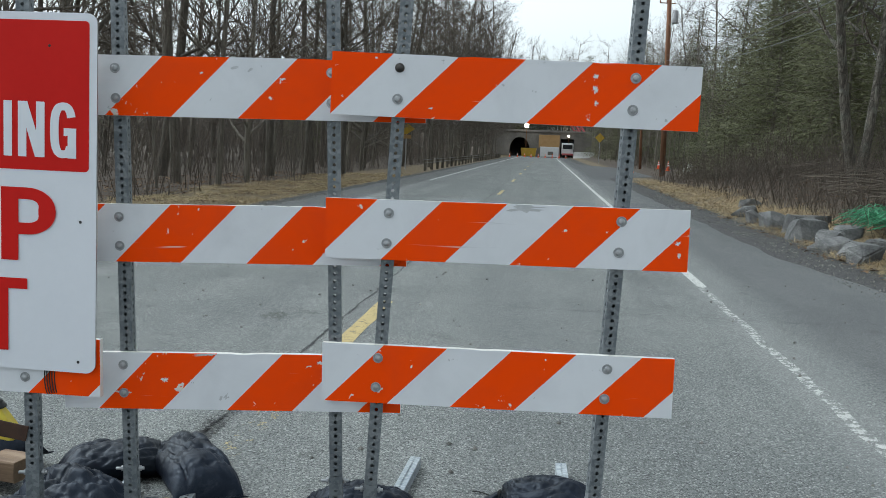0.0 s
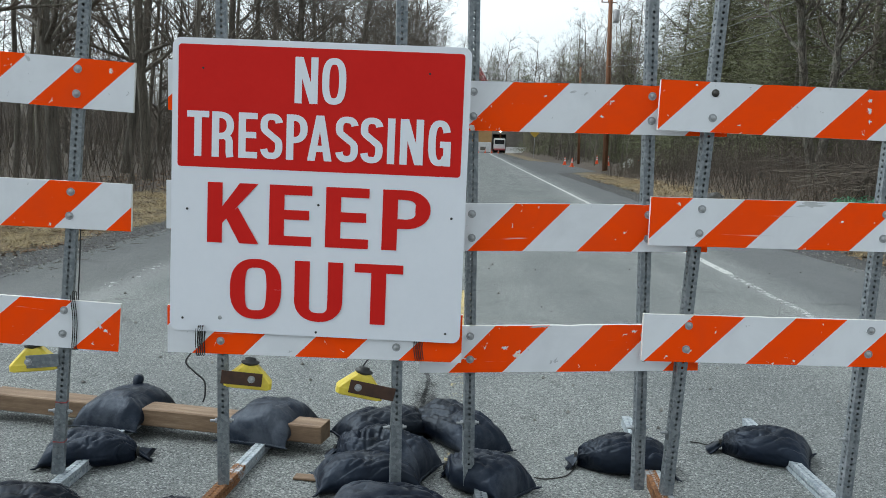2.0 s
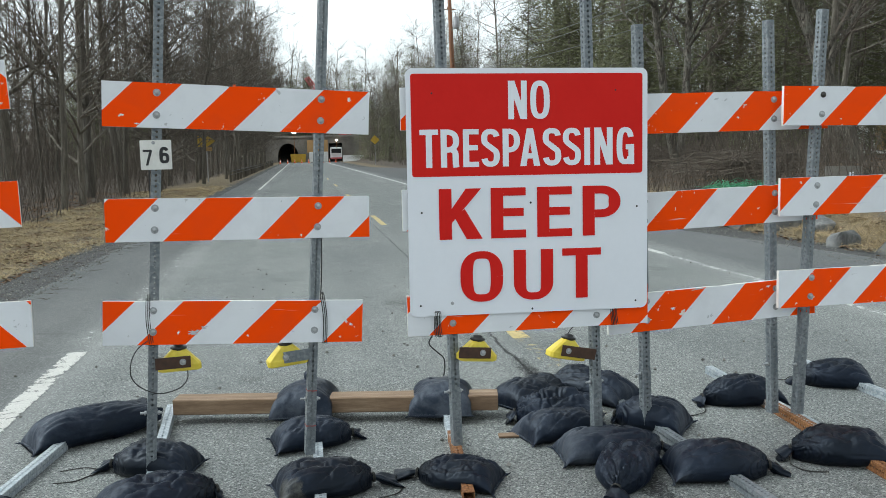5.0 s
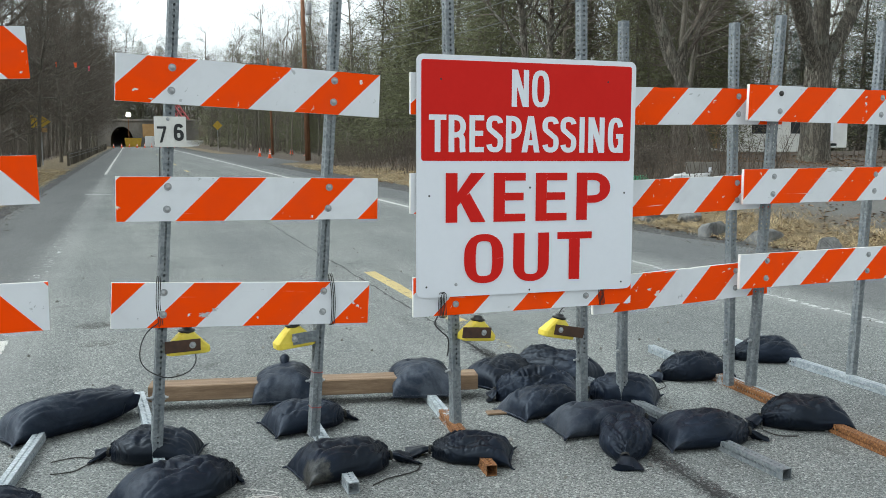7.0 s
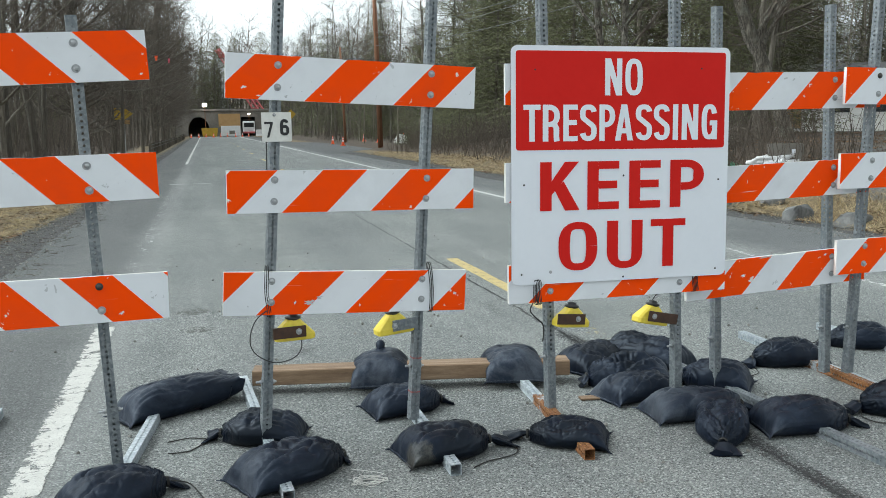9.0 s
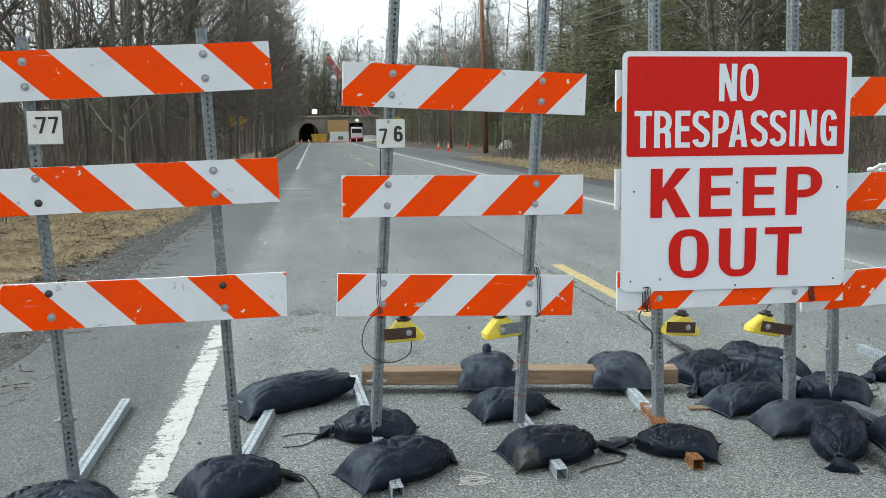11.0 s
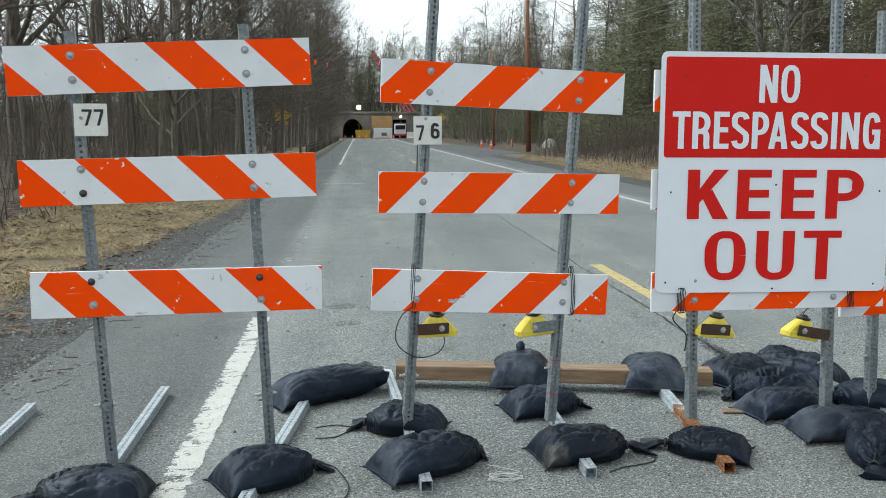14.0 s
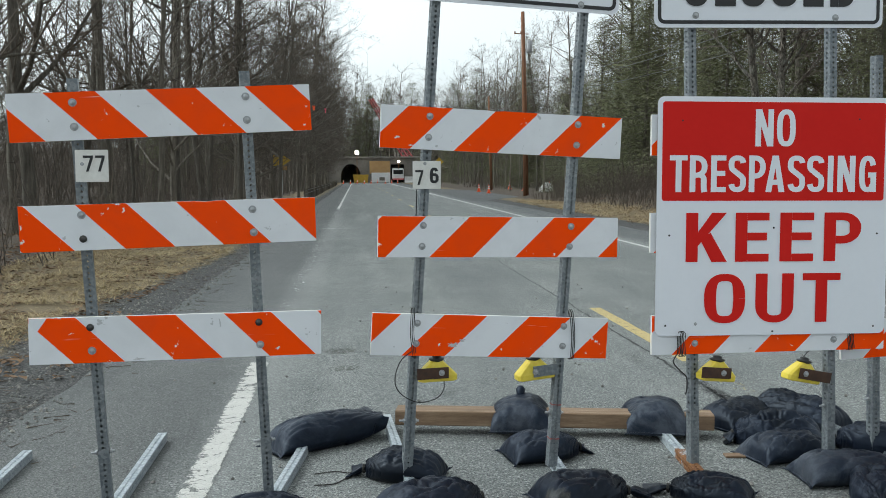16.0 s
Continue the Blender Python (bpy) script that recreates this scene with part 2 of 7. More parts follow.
def make_paint(name, colour, keep, scale, line=None):
    """Road paint worn through to the asphalt; line: its middle and half width across the road, where its edges wear first."""
    m, n, l, b = mat(name, 0.7)
    p = place(n)
    a = nodes_noise(n, l, p, scale, 7, 0.75, 0.3)
    g = nodes_noise(n, l, p, 150.0, 3, 0.7)
    w = math_node(n, l, "ADD", math_node(n, l, "MULTIPLY", a, 0.80), math_node(n, l, "MULTIPLY", g, 0.20))
    if line:
        v, _ = across(n, l)
        off = math_node(n, l, "MULTIPLY", math_node(n, l, "ABSOLUTE", math_node(n, l, "SUBTRACT", v, line[0])), 1 / line[1])
        w = math_node(n, l, "SUBTRACT", w, math_node(n, l, "MULTIPLY", math_node(n, l, "POWER", off, 6.0), 0.13))
        lost = math_node(n, l, "MULTIPLY_ADD", math_node(n, l, "SUBTRACT", line[0], v), 1 / line[1], -0.1)
        w = math_node(n, l, "SUBTRACT", w, math_node(n, l, "MULTIPLY", math_node(n, l, "MAXIMUM", lost, 0.0), 0.07))
        worn_patch = nodes_noise(n, l, p, 2.3, 3, 0.6)
        w = math_node(n, l, "ADD", w, math_node(n, l, "MULTIPLY_ADD", worn_patch, 0.30, -0.15))
    worn = ramp(n, l, w, [(keep, (0, 0, 0)), (keep + 0.035, (1, 1, 1))])
    tone = mix(n, l, nodes_noise(n, l, p, 9.0, 5, 0.7), tuple(0.66 * k for k in colour), colour)
    l.new(mix(n, l, ramp(n, l, g, [(0.36, (0.7, 0.7, 0.7)), (0.5, (0, 0, 0))]), tone, tuple(0.45 * k for k in colour)), b.inputs["Base Color"])
    l.new(worn, b.inputs["Alpha"])                 # the asphalt shows where the paint is gone
    bump(n, l, b, g, 0.5, 0.004)
    return m


def make_sheeting(name, colour, fleck, keep):
    """Retroreflective sheeting: fine cell pattern, faint soiling, flecks scraped off it."""
    m, n, l, b = mat(name, 0.42)
    b.inputs["Specular IOR Level"].default_value = 0.06
    v = coords(n)
    info = n.new("ShaderNodeObjectInfo")
    shift = n.new("ShaderNodeVectorMath")
    shift.operation = "MULTIPLY_ADD"
    comb = n.new("ShaderNodeCombineXYZ")
    for i in range(3):
        l.new(math_node(n, l, "MULTIPLY", info.outputs["Random"], 17.0 + 9 * i), comb.inputs[i])
    shift.inputs[1].default_value = (1, 1, 1)
    l.new(v, shift.inputs[0])
    l.new(comb.outputs[0], shift.inputs[2])
    p = shift.outputs[0]
    dirt = nodes_noise(n, l, p, 5.0, 6, 0.6, 0.5)
    spots = nodes_noise(n, l, p, 21.0, 3, 0.55, 0.6)
    fine = nodes_noise(n, l, p, 140.0, 4, 0.8)
    c = mix(n, l, ramp(n, l, dirt, [(0.42, (0, 0, 0)), (0.75, (0.28, 0.28, 0.28))]), colour, tuple(0.62 * k + 0.03 for k in colour))
    chips = ramp(n, l, math_node(n, l, "ADD", math_node(n, l, "MULTIPLY", spots, 0.86), math_node(n, l, "MULTIPLY", fine, 0.14)), [(keep, (0, 0, 0)), (keep + 0.015, (1, 1, 1))])
    c = mix(n, l, chips, c, fleck)
    # thin slanting scratches
    mp = n.new("ShaderNodeMapping")
    mp.inputs["Rotation"].default_value = (0, 0.5, 0)
    mp.inputs["Scale"].default_value = (3.0, 30.0, 90.0)
    l.new(p, mp.inputs["Vector"])
    line = nodes_noise(n, l, mp.outputs[0], 1.0, 3, 0.5)
    area = ramp(n, l, nodes_noise(n, l, p, 3.3, 3, 0.5), [(0.50, (0, 0, 0)), (0.62, (1, 1, 1))])
    c = mix(n, l, math_node(n, l, "MULTIPLY", area, ramp(n, l, line, [(0.69, (0, 0, 0)), (0.74, (0.6, 0.6, 0.6))])), c, fleck)
    l.new(c, b.inputs["Base Color"])
    l.new(math_node(n, l, "MULTIPLY_ADD", dirt, 0.35, 0.3), b.inputs["Roughness"])
    bump(n, l, b, fine, 0.08, 0.001)
    return m


def make_galvanised(name, rust, reach=None, bright=0.85):
    """Spangled zinc; rust past a noise threshold, or up to a reach along the piece's own length."""
    m, n, l, b = mat(name, 0.5, 0.3)
    v = place(n)
    sp = n.new("ShaderNodeTexVoronoi")
    sp.inputs["Scale"].default_value = 85.0
    l.new(v, sp.inputs["Vector"])
    sep = n.new("ShaderNodeSeparateColor")
    l.new(sp.outputs["Color"], sep.inputs[0])
    stain = nodes_noise(n, l, v, 7.0, 6, 0.7)
    fine = nodes_noise(n, l, v, 90.0, 4, 0.7)
    c = ramp(n, l, math_node(n, l, "ADD", math_node(n, l, "MULTIPLY", sep.outputs[0], 0.35), math_node(n, l, "MULTIPLY", stain, 0.65)), [(0.2, tuple(bright * k for k in (0.165, 0.195, 0.225))), (0.5, tuple(bright * k for k in (0.28, 0.31, 0.33))), (0.8, tuple(bright * k for k in (0.44, 0.465, 0.485)))])
    ru = ramp(n, l, fine, [(0.3, (0.06, 0.022, 0.009)), (0.5, (0.19, 0.075, 0.024)), (0.7, (0.36, 0.165, 0.06))])
    k = math_node(n, l, "ADD", math_node(n, l, "MULTIPLY", stain, 0.8), math_node(n, l, "MULTIPLY", fine, 0.2))
    if reach is not None:
        o = n.new("ShaderNodeSeparateXYZ")
        l.new(coords(n), o.inputs[0])
        k = math_node(n, l, "ADD", k, math_node(n, l, "MULTIPLY", math_node(n, l, "SUBTRACT", reach, o.outputs[2]), 0.6))
    f = ramp(n, l, k, [(rust, (0, 0, 0)), (rust + 0.07, (1, 1, 1))])
    l.new(mix(n, l, f, c, ru), b.inputs["Base Color"])
    l.new(math_node(n, l, "MULTIPLY_ADD", f, -0.3, 0.3, clamp=True), b.inputs["Metallic"])
    l.new(math_node(n, l, "MULTIPLY_ADD", f, 0.35, 0.48, clamp=True), b.inputs["Roughness"])
    bump(n, l, b, fine, 0.25, 0.001)
    return m


def make_bag(name, dust_from, mud=None):
    """Woven black polypropylene with pale dust; mud: the middle of a caked patch in the bag's own metres."""
    m, n, l, b = mat(name, 0.5)
    b.inputs["Specular IOR Level"].default_value = 0.30
    b.inputs["Specular Tint"].default_value = (0.72, 0.84, 1.0, 1)
    v = coords(n)
    info = n.new("ShaderNodeObjectInfo")
    cloud = nodes_noise(n, l, place(n), 4.0, 6, 0.62, 0.8)
    grit = nodes_noise(n, l, place(n), 30.0, 5, 0.75)
    fine = nodes_noise(n, l, v, 260.0, 2, 0.5)
    k = math_node(n, l, "ADD", math_node(n, l, "MULTIPLY", cloud, 0.78), math_node(n, l, "MULTIPLY", grit, 0.22))
    k = math_node(n, l, "ADD", k, math_node(n, l, "MULTIPLY_ADD", info.outputs["Random"], 0.14, -0.07))
    # the sewn end, which lay on the ground, is the dustier one
    o = n.new("ShaderNodeSeparateXYZ")
    l.new(v, o.inputs[0])
    k = math_node(n, l, "ADD", k, math_node(n, l, "MULTIPLY", math_node(n, l, "MAXIMUM", math_node(n, l, "SUBTRACT", -0.04, o.outputs[0]), 0.0), 0.75))
    c = ramp(n, l, k, [(dust_from - 0.16, (0.0010, 0.0021, 0.0050)), (dust_from, (0.0032, 0.0060, 0.0140)), (dust_from + 0.10, (0.0110, 0.0160, 0.0275)), (dust_from + 0.26, (0.060, 0.068, 0.084))])
    if mud:
        far = n.new("ShaderNodeVectorMath")
        far.operation = "DISTANCE"
        l.new(v, far.inputs[0])
        far.inputs[1].default_value = mud
        edge = math_node(n, l, "ADD", far.outputs["Value"], math_node(n, l, "MULTIPLY_ADD", nodes_noise(n, l, v, 26.0, 4, 0.7), 0.10, -0.05))
        cake = ramp(n, l, grit, [(0.35, (0.010, 0.010, 0.009)), (0.65, (0.060, 0.057, 0.050))])
        c = mix(n, l, ramp(n, l, edge, [(0.070, (1, 1, 1)), (0.085, (0, 0, 0))]), c, cake)
    l.new(c, b.inputs["Base Color"])
    l.new(math_node(n, l, "MULTIPLY_ADD", k, 0.45, 0.22, clamp=True), b.inputs["Roughness"])
    mp = n.new("ShaderNodeMapping")
    mp.inputs["Scale"].default_value = (0.6, 1.3, 1.3)
    l.new(v, mp.inputs["Vector"])
    wr = nodes_noise(n, l, mp.outputs[0], 11.0, 3, 0.5, 1.1)
    ridge = math_node(n, l, "ABSOLUTE", math_node(n, l, "SUBTRACT", wr, 0.5))
    bump(n, l, b, math_node(n, l, "ADD", math_node(n, l, "MULTIPLY", ridge, -2.2), math_node(n, l, "MULTIPLY", fine, 0.03)), 0.20, 0.012)
    return m


def make_old_bark():
    """Deep upright furrows between flat grey ridges, with paler lichen blotches."""
    m, n, l, b = mat("furrowed_old_bark", 0.95)
    p = place(n)
    mp = n.new("ShaderNodeMapping")
    mp.inputs["Scale"].default_value = (7.0, 7.0, 1.1)
    l.new(p, mp.inputs["Vector"])
    a = nodes_noise(n, l, mp.outputs[0], 1.6, 5, 0.65, 0.7)
    ridge = math_node(n, l, "MULTIPLY", math_node(n, l, "ABSOLUTE", math_node(n, l, "SUBTRACT", a, 0.5)), 6.0, clamp=True)
    blotch = nodes_noise(n, l, p, 2.4, 5, 0.7)
    fine = nodes_noise(n, l, p, 30.0, 4, 0.7)
    c = ramp(n, l, math_node(n, l, "ADD", math_node(n, l, "MULTIPLY", ridge, 0.6), math_node(n, l, "MULTIPLY", fine, 0.4)), [(0.15, (0.05, 0.042, 0.033)), (0.4, (0.16, 0.138, 0.11)), (0.8, (0.31, 0.275, 0.225))])
    c = mix(n, l, ramp(n, l, blotch, [(0.52, (0, 0, 0)), (0.64, (0.6, 0.6, 0.6))]), c, (0.26, 0.26, 0.215))
    l.new(c, b.inputs["Base Color"])
    bump(n, l, b, math_node(n, l, "ADD", ridge, math_node(n, l, "MULTIPLY", fine, 0.5)), 1.0, 0.06)
    return m


ASPHALT = make_asphalt()
GROUND = make_ground()
WHITE_LINE = make_paint("worn_white_road_paint", (0.66, 0.66, 0.63), 0.418, 17.0)
LEFT_LINE = make_paint("ragged_white_road_paint", (0.63, 0.615, 0.575), 0.405, 13.0, (-4.955, 0.082))
SOFT_TAR = make_paint("ravelled_tar_joint", (0.038, 0.038, 0.038), 0.475, 60.0, (-1.61, 0.085))
WORN_LINE = make_paint("broken_white_road_paint", (0.62, 0.62, 0.60), 0.492, 14.0)
FAINT_LINE = make_paint("faint_white_road_paint", (0.6, 0.6, 0.58), 0.555, 10.0)
FAINT_YELLOW = make_paint("faint_yellow_road_paint", (0.52, 0.42, 0.22), 0.55, 9.0)
YELLOW_LINE = make_paint("worn_yellow_road_paint", (0.60, 0.46, 0.20), 0.41, 14.0)
TAR = make_paint("tar_sealed_crack", (0.035, 0.035, 0.036), 0.44, 28.0)
ORANGE = make_sheeting("orange_reflective_sheeting", (1.0, 0.072, 0.0008), (0.75, 0.70, 0.64), 0.662)
WHITE = make_sheeting("white_reflective_sheeting", (0.75, 0.765, 0.80), (0.50, 0.51, 0.53), 0.672)
BOARD_EDGE = grainy("white_plastic_board_edge", [(0.3, (0.6, 0.58, 0.54)), (0.7, (0.8, 0.79, 0.76))], 9, 0.5)
STEEL = make_galvanised("galvanised_perforated_steel", 0.80, None, 0.64)
STEEL_FOOT = make_galvanised("bright_galvanised_steel", 0.86, None, 1.25)
STEEL_RUSTY = make_galvanised("rusting_perforated_steel", 0.55, 0.66, 1.45)
STEEL_RUSTY_HALF = make_galvanised("half_rusted_perforated_steel", 0.56, 0.95, 1.45)
STEEL_RUSTY_LONG = make_galvanised("long_rusted_perforated_steel", 0.60, 1.85, 1.2)
STEEL_BROWN = make_galvanised("rusted_steel", 0.25)
BOLT = grainy("zinc_bolt", [(0.3, (0.24, 0.25, 0.26)), (0.7, (0.46, 0.47, 0.48))], 40, 0.5, 0.5)
DARK_STEEL = grainy("dark_weathered_bolt", [(0.3, (0.03, 0.027, 0.025)), (0.7, (0.09, 0.085, 0.08))], 40, 0.5, 0.5)
SIGN_WHITE = grainy("white_sign_face", [(0.3, (0.73, 0.752, 0.805)), (0.7, (0.78, 0.798, 0.852))], 2.2, 0.4, fine=30, bumpy=0.02)
SIGN_RED = grainy("red_sign_print", [(0.3, (0.60, 0.014, 0.011)), (0.7, (0.66, 0.020, 0.015))], 2.5, 0.45, fine=30, bumpy=0.02)
SIGN_RED.node_tree.nodes["Principled BSDF"].inputs["Specular IOR Level"].default_value = 0.1
SIGN_BLACK = grainy("black_sign_print", [(0.3, (0.01, 0.01, 0.011)), (0.7, (0.022, 0.022, 0.024))], 3, 0.5, bumpy=0.02)
SIGN_BACK = grainy("aluminium_sign_edge", [(0.3, (0.3, 0.3, 0.31)), (0.7, (0.5, 0.5, 0.51))], 6, 0.45, 0.6)
LIGHT_YELLOW = grainy("yellow_plastic_housing", [(0.3, (0.62, 0.45, 0.03)), (0.7, (0.80, 0.64, 0.08))], 9, 0.42, bumpy=0.05)
BLACK_PLASTIC = grainy("black_plastic", [(0.3, (0.012, 0.012, 0.013)), (0.7, (0.03, 0.03, 0.03))], 12, 0.45)
BROWN_BAR = grainy("brown_rusted_bar", [(0.3, (0.03, 0.013, 0.008)), (0.7, (0.085, 0.04, 0.022))], 14, 0.7)
BAG = make_bag("black_woven_polypropylene", 0.57)
BAG_GREY = make_bag("dust_greyed_polypropylene", 0.47)
BAG_MUDDY = make_bag("mud_caked_polypropylene", 0.56, (-0.185, -0.115, 0.05))
STRING = grainy("black_cord", [(0.3, (0.015, 0.015, 0.014)), (0.7, (0.04, 0.038, 0.034))], 30, 0.8)
WHITE_STRING = grainy("white_unravelled_thread", [(0.3, (0.45, 0.44, 0.42)), (0.7, (0.65, 0.64, 0.6))], 30, 0.8)
LUMBER = grainy("weathered_pine_lumber", [(0.25, (0.085, 0.050, 0.029)), (0.5, (0.22, 0.140, 0.085)), (0.75, (0.36, 0.262, 0.175))], 3.0, 0.75, fine=26, bumpy=0.5, dist=0.003, stretch=(1.0, 9.0, 9.0))
PLANK_END = grainy("dark_end_grain", [(0.3, (0.07, 0.042, 0.025)), (0.7, (0.22, 0.15, 0.09))], 12, 0.9, fine=60)
BARK = grainy("grey_brown_bark", [(0.28, (0.045, 0.037, 0.03)), (0.5, (0.135, 0.118, 0.095)), (0.75, (0.28, 0.25, 0.21))], 2.0, 0.95, fine=18, bumpy=1.0, dist=0.03, spread=0.35, stretch=(6, 6, 0.7), world_space=True)
OLD_BARK = make_old_bark()
TWIG = grainy("twig_bark", [(0.3, (0.06, 0.048, 0.038)), (0.7, (0.15, 0.122, 0.098))], 1.2, 0.95, fine=9, bumpy=0, spread=0.3)
BRUSH = grainy("dry_brush_stems", [(0.3, (0.04, 0.031, 0.024)), (0.7, (0.135, 0.108, 0.084))], 0.8, 0.95, fine=6, bumpy=0, island=0.4)
NEEDLES = grainy("pine_needles", [(0.3, (0.062, 0.068, 0.028)), (0.5, (0.112, 0.116, 0.052)), (0.72, (0.165, 0.163, 0.082))], 0.5, 0.8, fine=6, bumpy=0, island=0.2)
DARK_NEEDLES = grainy("spruce_needles", [(0.3, (0.02, 0.032, 0.023)), (0.7, (0.06, 0.08, 0.052))], 0.6, 0.8, fine=6, bumpy=0, island=0.45)
STRAW = grainy("dry_straw_grass", [(0.25, (0.17, 0.115, 0.06)), (0.5, (0.36, 0.27, 0.15)), (0.75, (0.55, 0.45, 0.28))], 1.5, 0.9, fine=12, bumpy=0, island=0.4)
STRAW_BROWN = grainy("brown_matted_grass", [(0.25, (0.15, 0.105, 0.055)), (0.5, (0.34, 0.26, 0.14)), (0.75, (0.52, 0.43, 0.26))], 1.5, 0.9, fine=12, bumpy=0, island=0.4)
LEAF = grainy("dead_leaves", [(0.3, (0.06, 0.032, 0.016)), (0.7, (0.23, 0.14, 0.075))], 3, 0.9, fine=14, bumpy=0, island=0.5)
ROCK = grainy("grey_fieldstone", [(0.28, (0.05, 0.05, 0.051)), (0.5, (0.14, 0.14, 0.138)), (0.75, (0.30, 0.297, 0.285))], 3.0, 0.9, fine=22, bumpy=0.8, dist=0.03, spread=0.2)
PEBBLE = grainy("gravel_stones", [(0.3, (0.06, 0.058, 0.055)), (0.7, (0.3, 0.285, 0.26))], 4, 0.9, bumpy=0, island=0.5)
POLE_WOOD = grainy("creosoted_pole_wood", [(0.28, (0.08, 0.036, 0.02)), (0.5, (0.21, 0.095, 0.05)), (0.75, (0.36, 0.185, 0.105))], 2.0, 0.9, fine=16, stretch=(5, 5, 0.4))
CONCRETE = grainy("stained_concrete", [(0.28, (0.08, 0.073, 0.065)), (0.5, (0.17, 0.155, 0.137)), (0.75, (0.28, 0.255, 0.225))], 0.35, 0.9, fine=4)
PLYWOOD = grainy("tan_plywood", [(0.3, (0.33, 0.19, 0.075)), (0.7, (0.47, 0.29, 0.13))], 1.0, 0.8, fine=9)
# near black: the shade inside the tunnel is put into the colour
DARK = grainy("painted_tunnel_shade", [(0.3, (0.012, 0.012, 0.012)), (0.7, (0.03, 0.03, 0.029))], 1, 0.95)
YELLOW_PAINT = grainy("construction_yellow_paint", [(0.3, (0.40, 0.24, 0.02)), (0.7, (0.58, 0.38, 0.04))], 2, 0.5)
# red paint paled: haze of the distance is mixed into its colour
RED_PAINT = grainy("hazed_red_paint", [(0.3, (0.46, 0.085, 0.09)), (0.7, (0.60, 0.15, 0.15))], 2, 0.5)
WHITE_PAINT = grainy("white_painted_metal", [(0.3, (0.6, 0.6, 0.6)), (0.7, (0.76, 0.76, 0.75))], 2, 0.5)
WALL_WHITE = grainy("white_house_siding", [(0.3, (0.6, 0.59, 0.56)), (0.7, (0.74, 0.73, 0.7))], 1, 0.7, fine=8, stretch=(0.2, 0.2, 9))
ROOF = grainy("grey_roof_shingle", [(0.3, (0.05, 0.05, 0.052)), (0.7, (0.12, 0.118, 0.115))], 2, 0.9)
CONE_ORANGE = grainy("cone_orange_plastic", [(0.3, (0.88, 0.10, 0.02)), (0.7, (0.98, 0.15, 0.04))], 6, 0.5)
NET_GREEN = grainy("green_mesh_netting", [(0.3, (0.02, 0.16, 0.075)), (0.7, (0.07, 0.33, 0.17))], 5, 0.6, island=0.4)
WIRE = grainy("overhead_wire", [(0.3, (0.08, 0.08, 0.08)), (0.7, (0.16, 0.16, 0.155))], 3, 0.6, bumpy=0)
GLASS = grainy("dark_window_glass", [(0.3, (0.012, 0.014, 0.016)), (0.7, (0.03, 0.033, 0.036))], 2, 0.12, bumpy=0)
LAMP_GLOW, _n, _l, _b = mat("floodlight_glow")
_b.inputs["Emission Color"].default_value = (1.0, 0.93, 0.8, 1)
_b.inputs["Emission Strength"].default_value = 6.0


# ---- building helpers ----
def mesh_of(name, verts, faces, mats, which=None, smooth=False):
    me = bpy.data.meshes.new(name)
    me.from_pydata([tuple(v) for v in verts], [], faces)
    for m in (mats if isinstance(mats, (list, tuple)) else [mats]):
        me.materials.append(m)
    if which is not None:
        me.polygons.foreach_set("material_index", which)
    if smooth:
        me.polygons.foreach_set("use_smooth", [True] * len(me.polygons))
    me.update()
    return me


def part(name, data, parent=None, label="", m=None):
    """Links a mesh as one object, under a thing or a part where one is given."""
    ob = new(name, data)
    if parent:
        ob.parent = parent
    if m is not None:
        ob.matrix_basis = m
    return tagged(ob, label)


def thing(name, label, category, group="", m=None):
    ob = new(name)
    ob.empty_display_size = 0.1
    if m is not None:
        ob.matrix_basis = m
    return tagged(ob, label, category, group)


